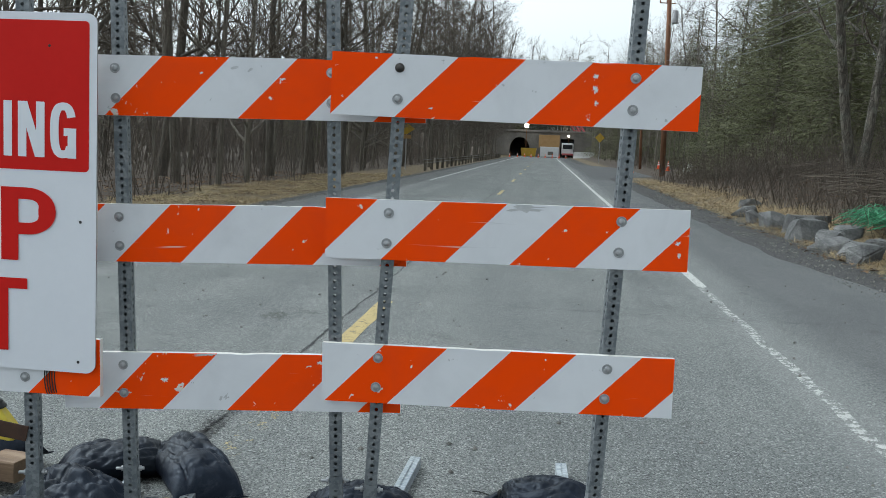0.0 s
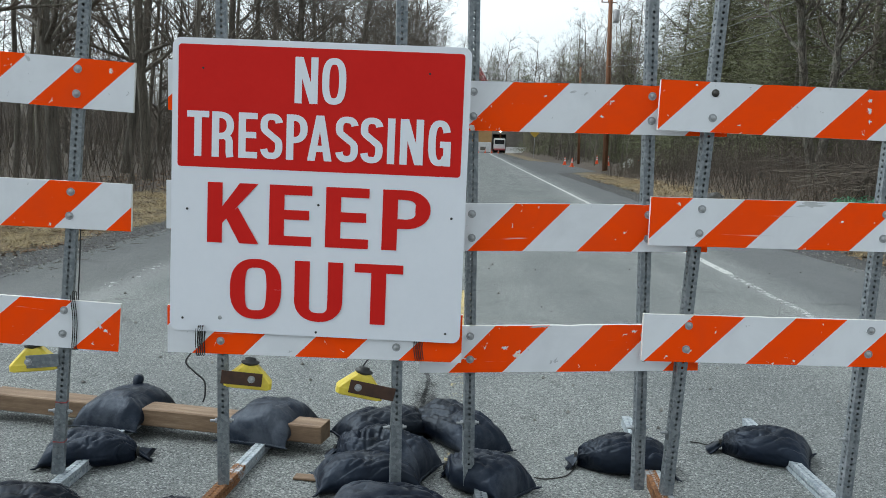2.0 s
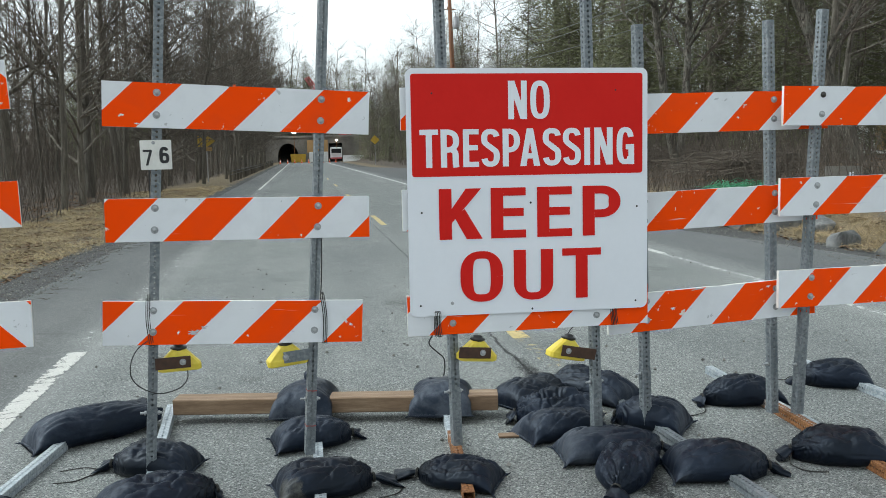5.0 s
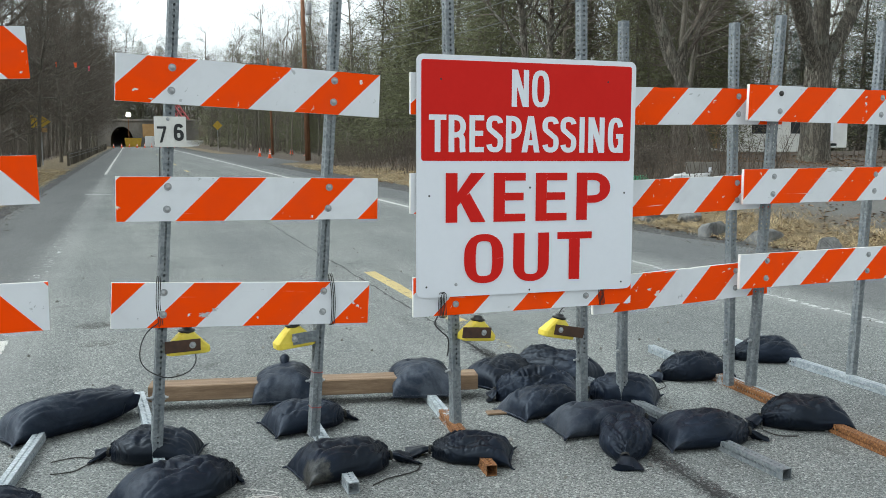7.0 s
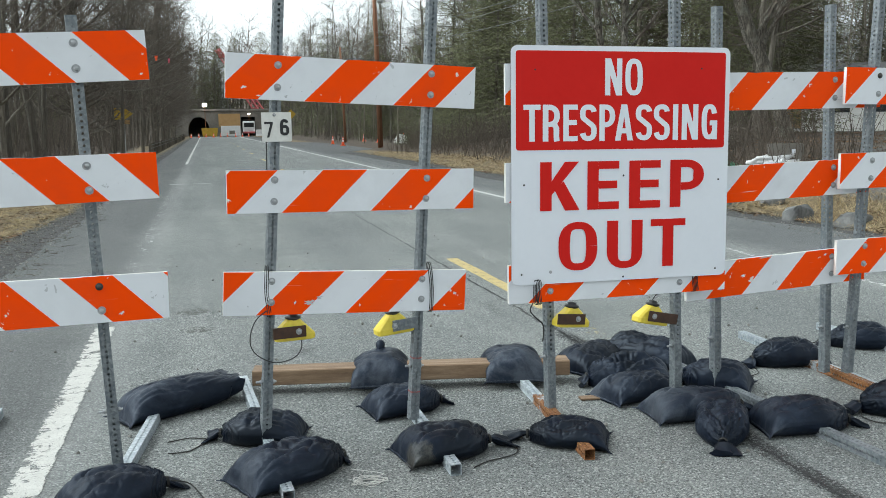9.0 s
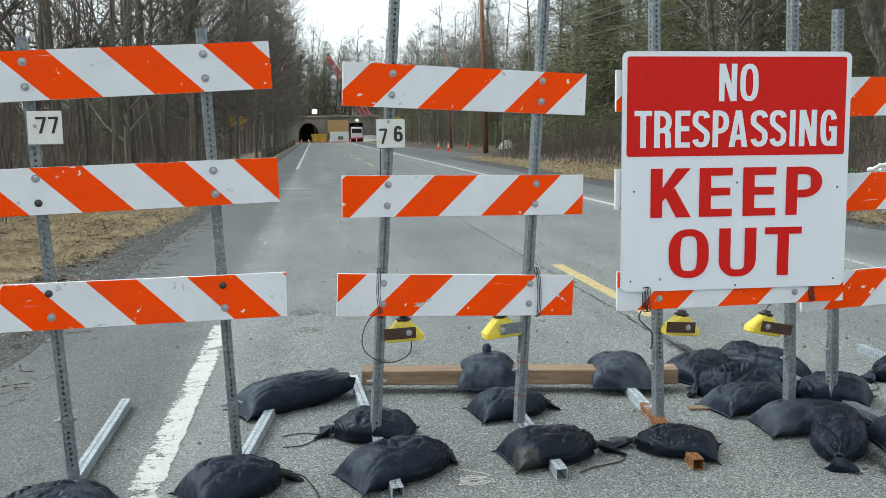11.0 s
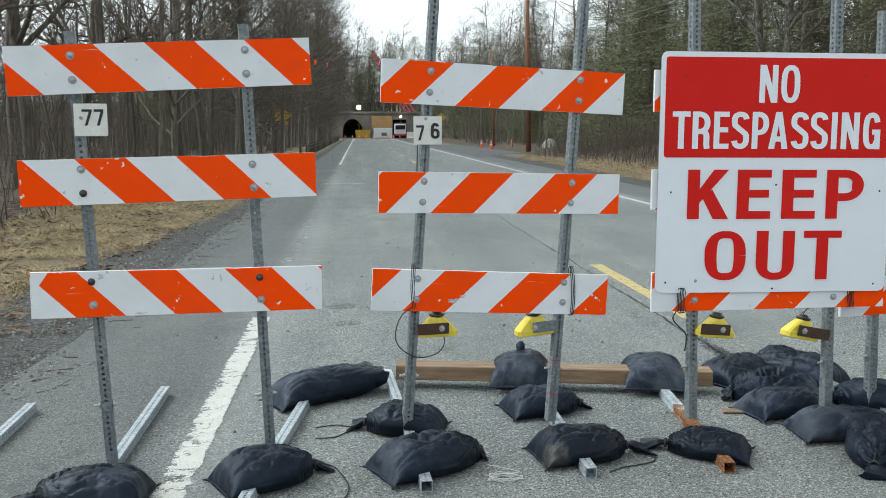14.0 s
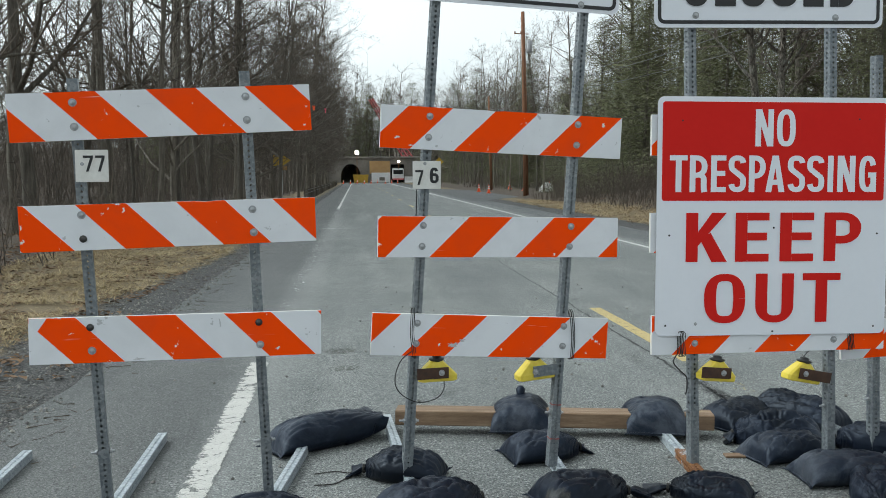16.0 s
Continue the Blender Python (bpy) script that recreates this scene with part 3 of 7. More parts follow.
class Geo:
    """Vertices and faces gathered for one mesh."""

    def __init__(self):
        self.v, self.f, self.k = [], [], []

    def add(self, verts, faces, k=0):
        o = len(self.v)
        self.v += verts
        self.f += [tuple(i + o for i in f) for f in faces]
        self.k += [k] * len(faces)

    def box(self, a, b, k=0, m=None, bevel=0.0):
        (x0, y0, z0), (x1, y1, z1) = a, b
        if bevel:
            c = bevel
            ring = [(x0 + c, y0), (x1 - c, y0), (x1, y0 + c), (x1, y1 - c), (x1 - c, y1), (x0 + c, y1), (x0, y1 - c), (x0, y0 + c)]
            mid = [((x0 + x1) / 2 + (x - (x0 + x1) / 2) * (1 - 2 * c / (x1 - x0)), (y0 + y1) / 2 + (y - (y0 + y1) / 2) * (1 - 2 * c / (y1 - y0))) for x, y in ring]
            vs = [Vector((x, y, z0)) for x, y in mid] + [Vector((x, y, z0 + c)) for x, y in ring] + [Vector((x, y, z1 - c)) for x, y in ring] + [Vector((x, y, z1)) for x, y in mid]
            fs = [tuple(range(7, -1, -1)), tuple(range(24, 32))]
            for r in range(3):
                fs += [(8 * r + i, 8 * r + (i + 1) % 8, 8 * r + 8 + (i + 1) % 8, 8 * r + 8 + i) for i in range(8)]
        else:
            vs = [Vector((x, y, z)) for z in (z0, z1) for x, y in ((x0, y0), (x1, y0), (x1, y1), (x0, y1))]
            fs = [(3, 2, 1, 0), (4, 5, 6, 7), (0, 1, 5, 4), (1, 2, 6, 5), (2, 3, 7, 6), (3, 0, 4, 7)]
        self.add([m @ v for v in vs] if m is not None else vs, fs, k)

    def tube(self, pts, radii, sides=6, k=0, cap=True):
        o = len(self.v)
        n = len(pts)
        axis = None
        for i, p in enumerate(pts):
            d = (pts[min(i + 1, n - 1)] - pts[max(i - 1, 0)]).normalized()
            if axis is None or abs(axis.dot(d)) > 0.99:
                axis = d.orthogonal()
            axis = (axis - d * axis.dot(d)).normalized()
            side = d.cross(axis)
            for j in range(sides):
                a = 2 * math.pi * j / sides
                self.v.append(p + (axis * math.cos(a) + side * math.sin(a)) * radii[i])
        for i in range(n - 1):
            for j in range(sides):
                a, b = o + i * sides + j, o + i * sides + (j + 1) % sides
                self.f.append((a, b, b + sides, a + sides))
                self.k.append(k)
        if cap:
            self.f += [tuple(o + j for j in range(sides - 1, -1, -1)), tuple(o + (n - 1) * sides + j for j in range(sides))]
            self.k += [k, k]

    def lathe(self, profile, sides=16, k=0, m=None):
        """Rings of (radius, height) about z."""
        vs = [Vector((r * math.cos(2 * math.pi * j / sides), r * math.sin(2 * math.pi * j / sides), z)) for r, z in profile for j in range(sides)]
        fs = [(i * sides + j, i * sides + (j + 1) % sides, (i + 1) * sides + (j + 1) % sides, (i + 1) * sides + j) for i in range(len(profile) - 1) for j in range(sides)]
        fs += [tuple(range(sides - 1, -1, -1)), tuple((len(profile) - 1) * sides + j for j in range(sides))]
        self.add([m @ v for v in vs] if m is not None else vs, fs, k)

    def weld(self):
        """Joins corners that fall together."""
        seen, index, keep = {}, [], []
        for p in self.v:
            key = (round(p.x, 5), round(p.y, 5), round(p.z, 5))
            if key not in seen:
                seen[key] = len(keep)
                keep.append(p)
            index.append(seen[key])
        self.v, self.f = keep, [tuple(index[i] for i in f) for f in self.f]
        return self

    def mesh(self, name, mats, smooth=False):
        return mesh_of(name, self.v, self.f, mats, self.k, smooth)


def smoothstep(a, b, x):
    t = min(1.0, max(0.0, (x - a) / (b - a)))
    return t * t * (3 - 2 * t)


def height(u, v):
    """The ground's height beside the road."""
    far = 1 - 0.8 * smoothstep(34, 56, u)
    z = smoothstep(4.7, 9.6, v) * far
    z *= 1 - smoothstep(48, 58, u) * (1 - smoothstep(94, 110, u)) * (1 - smoothstep(7.0, 9.6, v))
    if v < -6.6:
        z += 0.25 * smoothstep(-9.0, -30.0, v) - 0.05 * smoothstep(-6.6, -7.4, v)
    bank = max(smoothstep(183.5, 196, u), smoothstep(168, 186, u) * max(smoothstep(-9.5, -13, v), smoothstep(8.0, 12, v)))
    z += 4.2 * bank + 10.0 * smoothstep(200, 420, u)
    if (v > 5 or v < -7) and not (50 < u < 106 and 0 < v < 8):
        z += 0.10 * noise.noise(Vector((u * 0.35, v * 0.35, 0.3))) + 0.03 * noise.noise(Vector((u * 1.7, v * 1.7, 1.3)))
    return z


# ---- ground, road and markings ----
def make_ground_sheet():
    us = [-400, -150, -60, -30, -15] + [-8 + 1.0 * i for i in range(60)] + [54, 58, 62, 68, 76, 86, 100, 120, 145, 165, 180, 186, 191, 197, 204, 220, 250, 300, 360, 430, 600, 1000, 2500]
    vs = [-2500, -800, -300, -140, -80, -55, -40, -30, -24, -20, -17, -15, -13, -12, -11, -10.2, -9.6, -9, -8.4, -7.8, -7.3, -6.9, -6.5, -6.2, -4, 0, 3.0, 3.8, 4.3, 4.8, 5.2, 5.6, 6.0, 6.4, 6.8, 7.3, 7.8, 8.4, 9, 9.6, 10.4, 11.5, 13, 15, 18, 22, 27, 34, 45, 60, 90, 150, 300, 800, 2500]
    verts = [W(u, v, height(u, v) - 0.012) for u in us for v in vs]
    nv = len(vs)
    faces = [(i * nv + j, (i + 1) * nv + j, (i + 1) * nv + j + 1, i * nv + j + 1) for i in range(len(us) - 1) for j in range(nv - 1)]
    faces = [f[::-1] for f in faces]
    return part("ground", mesh_of("ground", verts, faces, GROUND, smooth=True))


tagged(make_ground_sheet(), "brown leaf litter, dry grass and gravel beside the road", "ground", kind="structure")


def make_road():
    us = [-40, -20] + [-10 + 0.5 * i for i in range(120)] + [50 + 3 * i for i in range(45)] + [184.0]
    verts, faces = [], []
    for u in us:
        ragged = 0.10 * noise.noise(Vector((u * 0.9, 0, 5))) + 0.05 * noise.noise(Vector((u * 4.1, 0, 6)))
        ragged2 = 0.12 * noise.noise(Vector((u * 0.8, 9, 5))) + 0.05 * noise.noise(Vector((u * 3.7, 9, 6)))
        right = 3.75 + 0.6 * smoothstep(15, 9, u) + 3.6 * smoothstep(52, 62, u) * (1 - smoothstep(88, 104, u)) + ragged2
        for v in (-6.3 + ragged, -5.6, -4.9, -1.6, 2.0, 3.2, right):
            verts.append(W(u, v, 0.0))
        verts += [W(u, -6.33 + ragged, -0.04), W(u, right + 0.03, -0.04)]
    for i in range(len(us) - 1):
        a, b = 9 * i, 9 * (i + 1)
        faces += [(a + j, a + j + 1, b + j + 1, b + j) for j in range(6)]
        faces += [(a + 7, a, b, b + 7), (a + 6, a + 8, b + 8, b + 6)]
    return part("road", mesh_of("road", verts, faces, ASPHALT))


tagged(make_road(), "worn grey asphalt two-lane road, cracked and dusty", "road", kind="structure")


def strip(name, u0, u1, v, width, material, label, wander=0.01, step=0.25, z=0.004, seed=0.0, category="road marking"):
    n = max(2, int((u1 - u0) / step))
    verts, faces = [], []
    for i in range(n + 1):
        u = u0 + (u1 - u0) * i / n
        c = v + wander * noise.noise(Vector((u * 1.3, seed, 2))) + wander * 0.6 * noise.noise(Vector((u * 6.1, seed, 3)))
        w = width / 2 * (1 + 0.10 * noise.noise(Vector((u * 5.0, seed, 8))))
        if material is TAR:
            w = width / 2 * (0.5 + 0.8 * abs(noise.noise(Vector((u * 2.0, seed, 8)))) + 0.5 * abs(noise.noise(Vector((u * 23.0, seed, 9)))))
            c += 0.016 * noise.noise(Vector((u * 17.0, seed, 11)))
        verts += [W(u, c - w, z), W(u, c + w, z)]
    faces = [(2 * i, 2 * i + 1, 2 * i + 3, 2 * i + 2) for i in range(n)]
    return tagged(part(name, mesh_of(name, verts, faces, material)), label, category, kind="structure")


strip("edge_line", 0.6, 5.7, -4.955, 0.165, LEFT_LINE, "heavily worn white edge line painted on asphalt", wander=0.004)
strip("edge_line", 5.7, 40.0, -4.97, 0.16, FAINT_LINE, "faded white edge line painted on asphalt", seed=3)
strip("edge_line", 40.0, 175.0, -4.97, 0.12, WHITE_LINE, "faded white edge line painted on asphalt", step=1.0, seed=4)
strip("edge_line", -4.0, 10.5, 2.0, 0.09, WORN_LINE, "worn broken white edge line on asphalt", wander=0.03, seed=5)
strip("edge_line", 10.5, 175.0, 2.02, 0.12, WHITE_LINE, "faded white edge line painted on asphalt", step=0.5, seed=6)
strip("centre_dash", 5.3, 8.35, -1.38, 0.14, YELLOW_LINE, "worn yellow centre dash on asphalt", seed=7)
strip("centre_dash", 3.0, 5.3, -1.38, 0.14, FAINT_YELLOW, "almost worn away yellow centre dash on asphalt", seed=7)
for k in range(1, 13):
    strip("centre_dash", 5.3 + 12.2 * k, 8.4 + 12.2 * k, -1.38, 0.12, YELLOW_LINE, "worn yellow centre dash on asphalt", seed=7 + k)
strip("joint_crack", -3.0, 4.6, -1.61, 0.17, SOFT_TAR, "dark ravelled tar joint running along the road", 0.006, 0.1, 0.003, 29, "crack")
strip("joint_crack", -3.0, 3.6, -1.62, 0.022, TAR, "thin open crack in a tarred joint", 0.02, 0.03, 0.005, 30, "crack")
strip("joint_crack", 3.6, 46.0, -1.60, 0.03, TAR, "dark open joint running along the road", 0.035, 0.05, 0.003, 31, "crack")


def cross_crack(name, u, v0, v1, width, material, label, category, seed):
    n = int(abs(v1 - v0) / 0.08)
    verts = []
    for i in range(n + 1):
        v = v0 + (v1 - v0) * i / n
        c = u + 0.07 * noise.noise(Vector((v * 1.4, seed, 4))) + 0.025 * noise.noise(Vector((v * 7, seed, 5)))
        w = width / 2 * (0.4 + abs(noise.noise(Vector((v * 3, seed, 6)))))
        verts += [W(c - w, v, 0.003), W(c + w, v, 0.003)]
    faces = [(2 * i + 1, 2 * i + 3, 2 * i + 2, 2 * i) for i in range(n)]
    return tagged(part(name, mesh_of(name, verts, faces, material)), label, category, kind="structure")


cross_crack("transverse_crack", 8.42, -1.5, 3.2, 0.022, TAR, "thin transverse crack across the asphalt lane", "crack", 41)
cross_crack("transverse_crack", 14.6, -6.0, -1.6, 0.03, TAR, "thin transverse crack across the asphalt lane", "crack", 44)
cross_crack("stop_mark", 25.0, -5.15, -4.0, 0.22, WHITE_LINE, "short worn white mark across the lane", "road marking", 42)
cross_crack("stop_mark", 10.5, -4.5, -4.15, 0.16, FAINT_LINE, "small faded white mark on asphalt", "road marking", 43)


STAIN = make_paint("brown_oil_stain", (0.115, 0.113, 0.104), 0.50, 22.0)
for k, (x, y, rx, ry) in enumerate(((-3.16, 6.76, 0.15, 0.14), (-3.24, 6.03, 0.13, 0.10), (-0.9, 7.6, 0.12, 0.16))):
    n = 20
    ring = [Vector((x + rx * math.cos(6.2832 * i / n) * (1 + 0.25 * noise.noise(Vector((i * 0.9, k, 3)))), y + ry * math.sin(6.2832 * i / n) * (1 + 0.25 * noise.noise(Vector((i * 0.9, k, 7)))), 0.003)) for i in range(n)]
    tagged(part("oil_stain", mesh_of("oil_stain", ring, [tuple(range(n))], STAIN)), "dried brown oil stain on asphalt", "stain", kind="structure")


# ---- barricades ----
PITCH, HOLE = 0.0254, 0.0066


def perforated(length, w, thick=0.0028):
    """A square steel tube along z with a round hole every inch in each side."""
    g = Geo()
    h = w / 2
    cells = int(length / PITCH)
    start = (length - cells * PITCH) / 2
    turn = [Matrix.Rotation(math.pi / 2 * s, 3, "Z") for s in range(4)]
    ring = [(HOLE * math.cos(math.radians(22.5 + 45 * i)), HOLE * math.sin(math.radians(22.5 + 45 * i))) for i in range(8)]
    for s in range(4):
        r = turn[s]
        for c in range(cells):
            zc = start + (c + 0.5) * PITCH
            q = PITCH / 2
            vs = [(h, -q), (h, q), (-h, q), (-h, -q)]
            pts = [r @ Vector((x, -h, zc + z)) for x, z in vs] + [r @ Vector((x, -h, zc + z)) for x, z in ring] + [r @ Vector((x, -h + thick, zc + z)) for x, z in ring]
            # corners: 0 right-low, 1 right-high, 2 left-high, 3 left-low
            fs = [(0, 1, 4, 11), (1, 5, 4), (1, 2, 6, 5), (2, 7, 6), (2, 3, 8, 7), (3, 9, 8), (3, 0, 10, 9), (0, 11, 10)]
            fs += [(4 + i, 4 + (i + 1) % 8, 12 + (i + 1) % 8, 12 + i) for i in range(8)]
            g.add(pts, fs)
        for z0, z1 in ((0, start), (length - start, length)):
            if z1 - z0 > 1e-5:
                g.add([r @ Vector(p) for p in ((-h, -h, z0), (h, -h, z0), (h, -h, z1), (-h, -h, z1))], [(0, 1, 2, 3)])
        i = h - thick
        for z, flip in ((0, 1), (length, 0)):
            f = [(0, 1, 2, 3)] if flip == 0 else [(3, 2, 1, 0)]
            g.add([r @ Vector(p) for p in ((-h, -h, z), (h, -h, z), (i, -i, z), (-i, -i, z))], f)
            z2 = z + (0.05 if flip else -0.05)
            g.add([r @ Vector(p) for p in ((-i, -i, z), (i, -i, z), (i, -i, z2), (-i, -i, z2))], f)
    return g.weld()


def along(a, b, up=Vector((0, -1, 0))):
    """A pose whose z runs from a to b and whose -y faces as near as may be along up."""
    a, b = Vector(a), Vector(b)
    z = (b - a).normalized()
    y = -(up - z * up.dot(z)).normalized()
    x = y.cross(z)
    m = Matrix((x, y, z)).transposed().to_4x4()
    m.translation = a
    return m


def clip(poly, a, b, c):
    """The part of a 2D polygon where a*x + b*y <= c."""
    out = []
    for i, p in enumerate(poly):
        q = poly[(i + 1) % len(poly)]
        dp, dq = a * p[0] + b * p[1] - c, a * q[0] + b * q[1] - c
        if dp <= 0:
            out.append(p)
        if dp * dq < 0:
            t = dp / (dp - dq)
            out.append((p[0] + (q[0] - p[0]) * t, p[1] + (q[1] - p[1]) * t))
    return out


BOARD_T = 0.022


def rail_mesh(length, high, first, way, notch, BAND):
    """A board with slanting orange and white bands on its front (-y), from its left top corner at the origin along x.
    first: where along its top an orange band begins; way: 1 where bands lean up to the right, -1 the other way."""
    g = Geo()
    outline = [(0, -high)]
    steps = 26
    rnd = random.Random(notch)
    outline += [(length, -high)]
    top = []
    for i in range(steps + 1):
        x = length * (1 - i / steps)
        d = 0.0008 * rnd.random() if 0 < i < steps else 0
        if notch and abs(x - length * (0.3 + 0.5 * rnd.random())) < 0.03 and 0 < i < steps:
            d += 0.004 * rnd.random()
        top.append((x, -d))
    outline += top
    k0 = int((-first - 2 * high) / BAND) - 2
    for k in range(k0, k0 + 24):
        a0 = first + k * BAND
        # band between the lines x - way*z = a0 .. a0 + BAND, z measured down from the top edge
        poly = clip(outline, -1, way, -a0)
        poly = clip(poly, 1, -way, a0 + BAND) if len(poly) > 2 else poly
        if len(poly) > 2:
            g.add([Vector((x, 0, z)) for x, z in poly], [tuple(range(len(poly)))], 0 if k % 2 == 0 else 1)
    n = len(outline)
    front = [Vector((x, 0.0, z)) for x, z in outline]
    rear = [Vector((x, BOARD_T, z)) for x, z in outline]
    g.add(front + rear, [(i, i + n, (i + 1) % n + n, (i + 1) % n) for i in range(n)], 2)
    g.add(rear, [tuple(range(n - 1, -1, -1))], 2)
    me = g.mesh("rail", [ORANGE, WHITE, BOARD_EDGE])
    bm = bmesh.new()
    bm.from_mesh(me)
    bmesh.ops.remove_doubles(bm, verts=bm.verts, dist=0.00005)
    bm.to_mesh(me)
    bm.free()
    return me


def bolt_mesh():
    g = Geo()
    m = Matrix.Rotation(math.pi / 2, 4, "X")
    g.lathe([(0.0175, 0.0), (0.0175, 0.0018), (0.0165, 0.0026), (0.0112, 0.0022), (0.0104, 0.0062), (0.0085, 0.0085), (0.005, 0.0105), (0.001, 0.011)], 14, 0, m)
    return g.mesh("bolt", BOLT)


BOLT_MESH = bolt_mesh()


def dark_bolt_mesh():
    g = Geo()
    m = Matrix.Rotation(math.pi / 2, 4, "X")
    g.lathe([(0.0160, 0.0), (0.0160, 0.003), (0.0100, 0.0035), (0.0090, 0.010), (0.002, 0.011)], 12, 0, m)
    return g.mesh("bolt", DARK_STEEL, True)


DARK_BOLT = dark_bolt_mesh()


def barricade(label, rails, posts, feet, band, rusty=()):
    """rails: (left top, right top, height, where the first orange band begins, lean, bolts). posts: (foot, top) pairs. feet: (near end, far end)."""
    base = (Vector(posts[0][0]) + Vector(posts[-1][0])) / 2
    base.z = 0
    root = thing("barricade", label, "barricade", "road closure barricades", Matrix.Translation(base))
    back = Matrix.Translation(-base)
    for a, b in posts:
        a, b = Vector(a), Vector(b)
        m = back @ along(a, b)
        p = part("post", perforated((b - a).length, 0.0445).mesh("post", STEEL), root, m=m)
        stub = part("sleeve", perforated(0.30, 0.0472).mesh("sleeve", STEEL), p, "galvanised steel sleeve")
        stub.matrix_basis = Matrix.Translation((0, 0, 0.0))
        g = Geo()
        g.lathe([(0.006, -0.055), (0.006, -0.036), (0.011, -0.035), (0.011, -0.027), (0.005, -0.026), (0.005, 0.026), (0.011, 0.027), (0.011, 0.035), (0.006, 0.036), (0.006, 0.045)], 8, 0, Matrix.Rotation(math.pi / 2, 4, "Y"))
        part("cross_bolt", g.mesh("cross_bolt", BOLT), p, m=Matrix.Translation((0, 0, 0.28)))
    for k, (a, b, high, first, way, bolts) in enumerate(rails):
        a, b = Vector(a), Vector(b)
        x = (b - a).normalized()
        z = (Vector((0, 0, 1)) - x * x.z).normalized()
        m = Matrix((x, z.cross(x), z)).transposed().to_4x4()
        m.translation = a
        r = part("rail", rail_mesh((b - a).length, high, first, way, k + int(abs(a.x) * 100), band), root, m=back @ m)
        for bx, bz, dark in bolts:
            part("bolt", DARK_BOLT if dark else BOLT_MESH, r, m=Matrix.Translation((bx, -0.0005, bz)))
    for k, (a, b) in enumerate(feet):
        a, b = Vector((*a, 0.0275)), Vector((*b, 0.0275))
        part("foot", perforated((b - a).length, 0.051).mesh("foot", STEEL_RUSTY_LONG if k in rusty and rusty[k] == 2 else STEEL_RUSTY_HALF if k in rusty and rusty[k] == 3 else STEEL if k in rusty and rusty[k] == 4 else STEEL_RUSTY if k in rusty else STEEL_FOOT), root, m=back @ along(a, b, Vector((0, 0, 1))))
    return root


def bolts_at(a, b, posts, z=(-0.045, -0.147), dark=()):
    """Bolts where a rail from a to b crosses the posts."""
    out = []
    x = (Vector(b) - Vector(a)).normalized()
    for i, (f, t) in enumerate(posts):
        f, t = Vector(f), Vector(t)
        for j, dz in enumerate(z):
            zz = a[2] + dz
            p = f + (t - f) * ((zz - f.z) / (t.z - f.z))
            s = (p - Vector(a)).dot(x)
            out.append((s, dz, (i, j) in dark))
    return out


def rails_of(spec, posts):
    return [(a, b, h, first, way, bolts_at(a, b, posts, dark=dark)) for a, b, h, first, way, dark in spec]


barricades = []
BACK = 0.046   # from a rail's face to the middle of the post behind it
A_posts = [((-4.795, 3.10, 0.05), (-4.873, 3.00 + BACK, 1.975)), ((-4.085, 3.08, 0.05), (-4.158, 2.966 + BACK, 2.02))]
barricades.append(barricade("orange and white striped barricade with a numbered plate", rails_of([
    ((-5.132, 3.004, 1.903), (-3.879, 2.960, 1.965), 0.203, 0.145, -1, ()),
    ((-5.103, 3.003, 1.435), (-3.861, 2.958, 1.460), 0.196, 0.226, -1, ((0, 1),)),
    ((-5.081, 3.001, 0.958), (-3.842, 2.951, 0.945), 0.200, 0.394, -1, ((0, 0), (1, 0)))], A_posts),
    A_posts, [((-4.90, 2.50), (-4.60, 4.34)), ((-4.26, 2.46), (-3.83, 3.86))], 0.207))
B_posts = [((-3.392, 3.20, 0.05), (-3.19, 3.147 + BACK, 2.95)), ((-2.635, 3.14, 0.05), (-2.44, 3.08 + BACK, 2.95))]
barricades.append(barricade("striped barricade with number plate and a sign on tall posts", rails_of([
    ((-3.507, 3.168, 1.898), (-2.286, 3.069, 1.838), 0.206, 0.134, 1, ()),
    ((-3.528, 3.168, 1.361), (-2.303, 3.069, 1.333), 0.201, 0.455, 1, ()),
    ((-3.562, 3.170, 0.888), (-2.351, 3.073, 0.817), 0.208, 0.361, 1, ())], B_posts),
    B_posts, [((-3.465, 2.50), (-3.25, 4.36)), ((-2.715, 2.45), (-2.43, 4.05))], 0.218))
S_posts = [((-1.907, 2.974, 0.05), (-1.944, 2.995 + BACK, 2.95)), ((-1.170, 2.854, 0.05), (-1.208, 2.861 + BACK, 2.95))]
barricades.append(barricade("striped barricade carrying a large no trespassing sign", rails_of([
    ((-2.147, 3.017, 1.855), (-0.935, 2.793, 1.858), 0.206, 0.155, 1, ()),
    ((-2.152, 3.008, 1.358), (-0.935, 2.786, 1.358), 0.203, 0.22, 1, ()),
    ((-2.146, 2.992, 0.832), (-0.916, 2.772, 0.838), 0.203, 0.308, 1, ())], S_posts),
    S_posts, [((-2.08, 2.34), (-1.73, 3.66)), ((-1.27, 2.52), (-1.02, 3.5))], 0.220, {0: 3}))
C_posts = [((-0.840, 2.91, 0.05), (-0.893, 2.869 + BACK, 2.17)), ((-0.088, 2.815, 0.05), (-0.150, 2.777 + BACK, 2.197))]
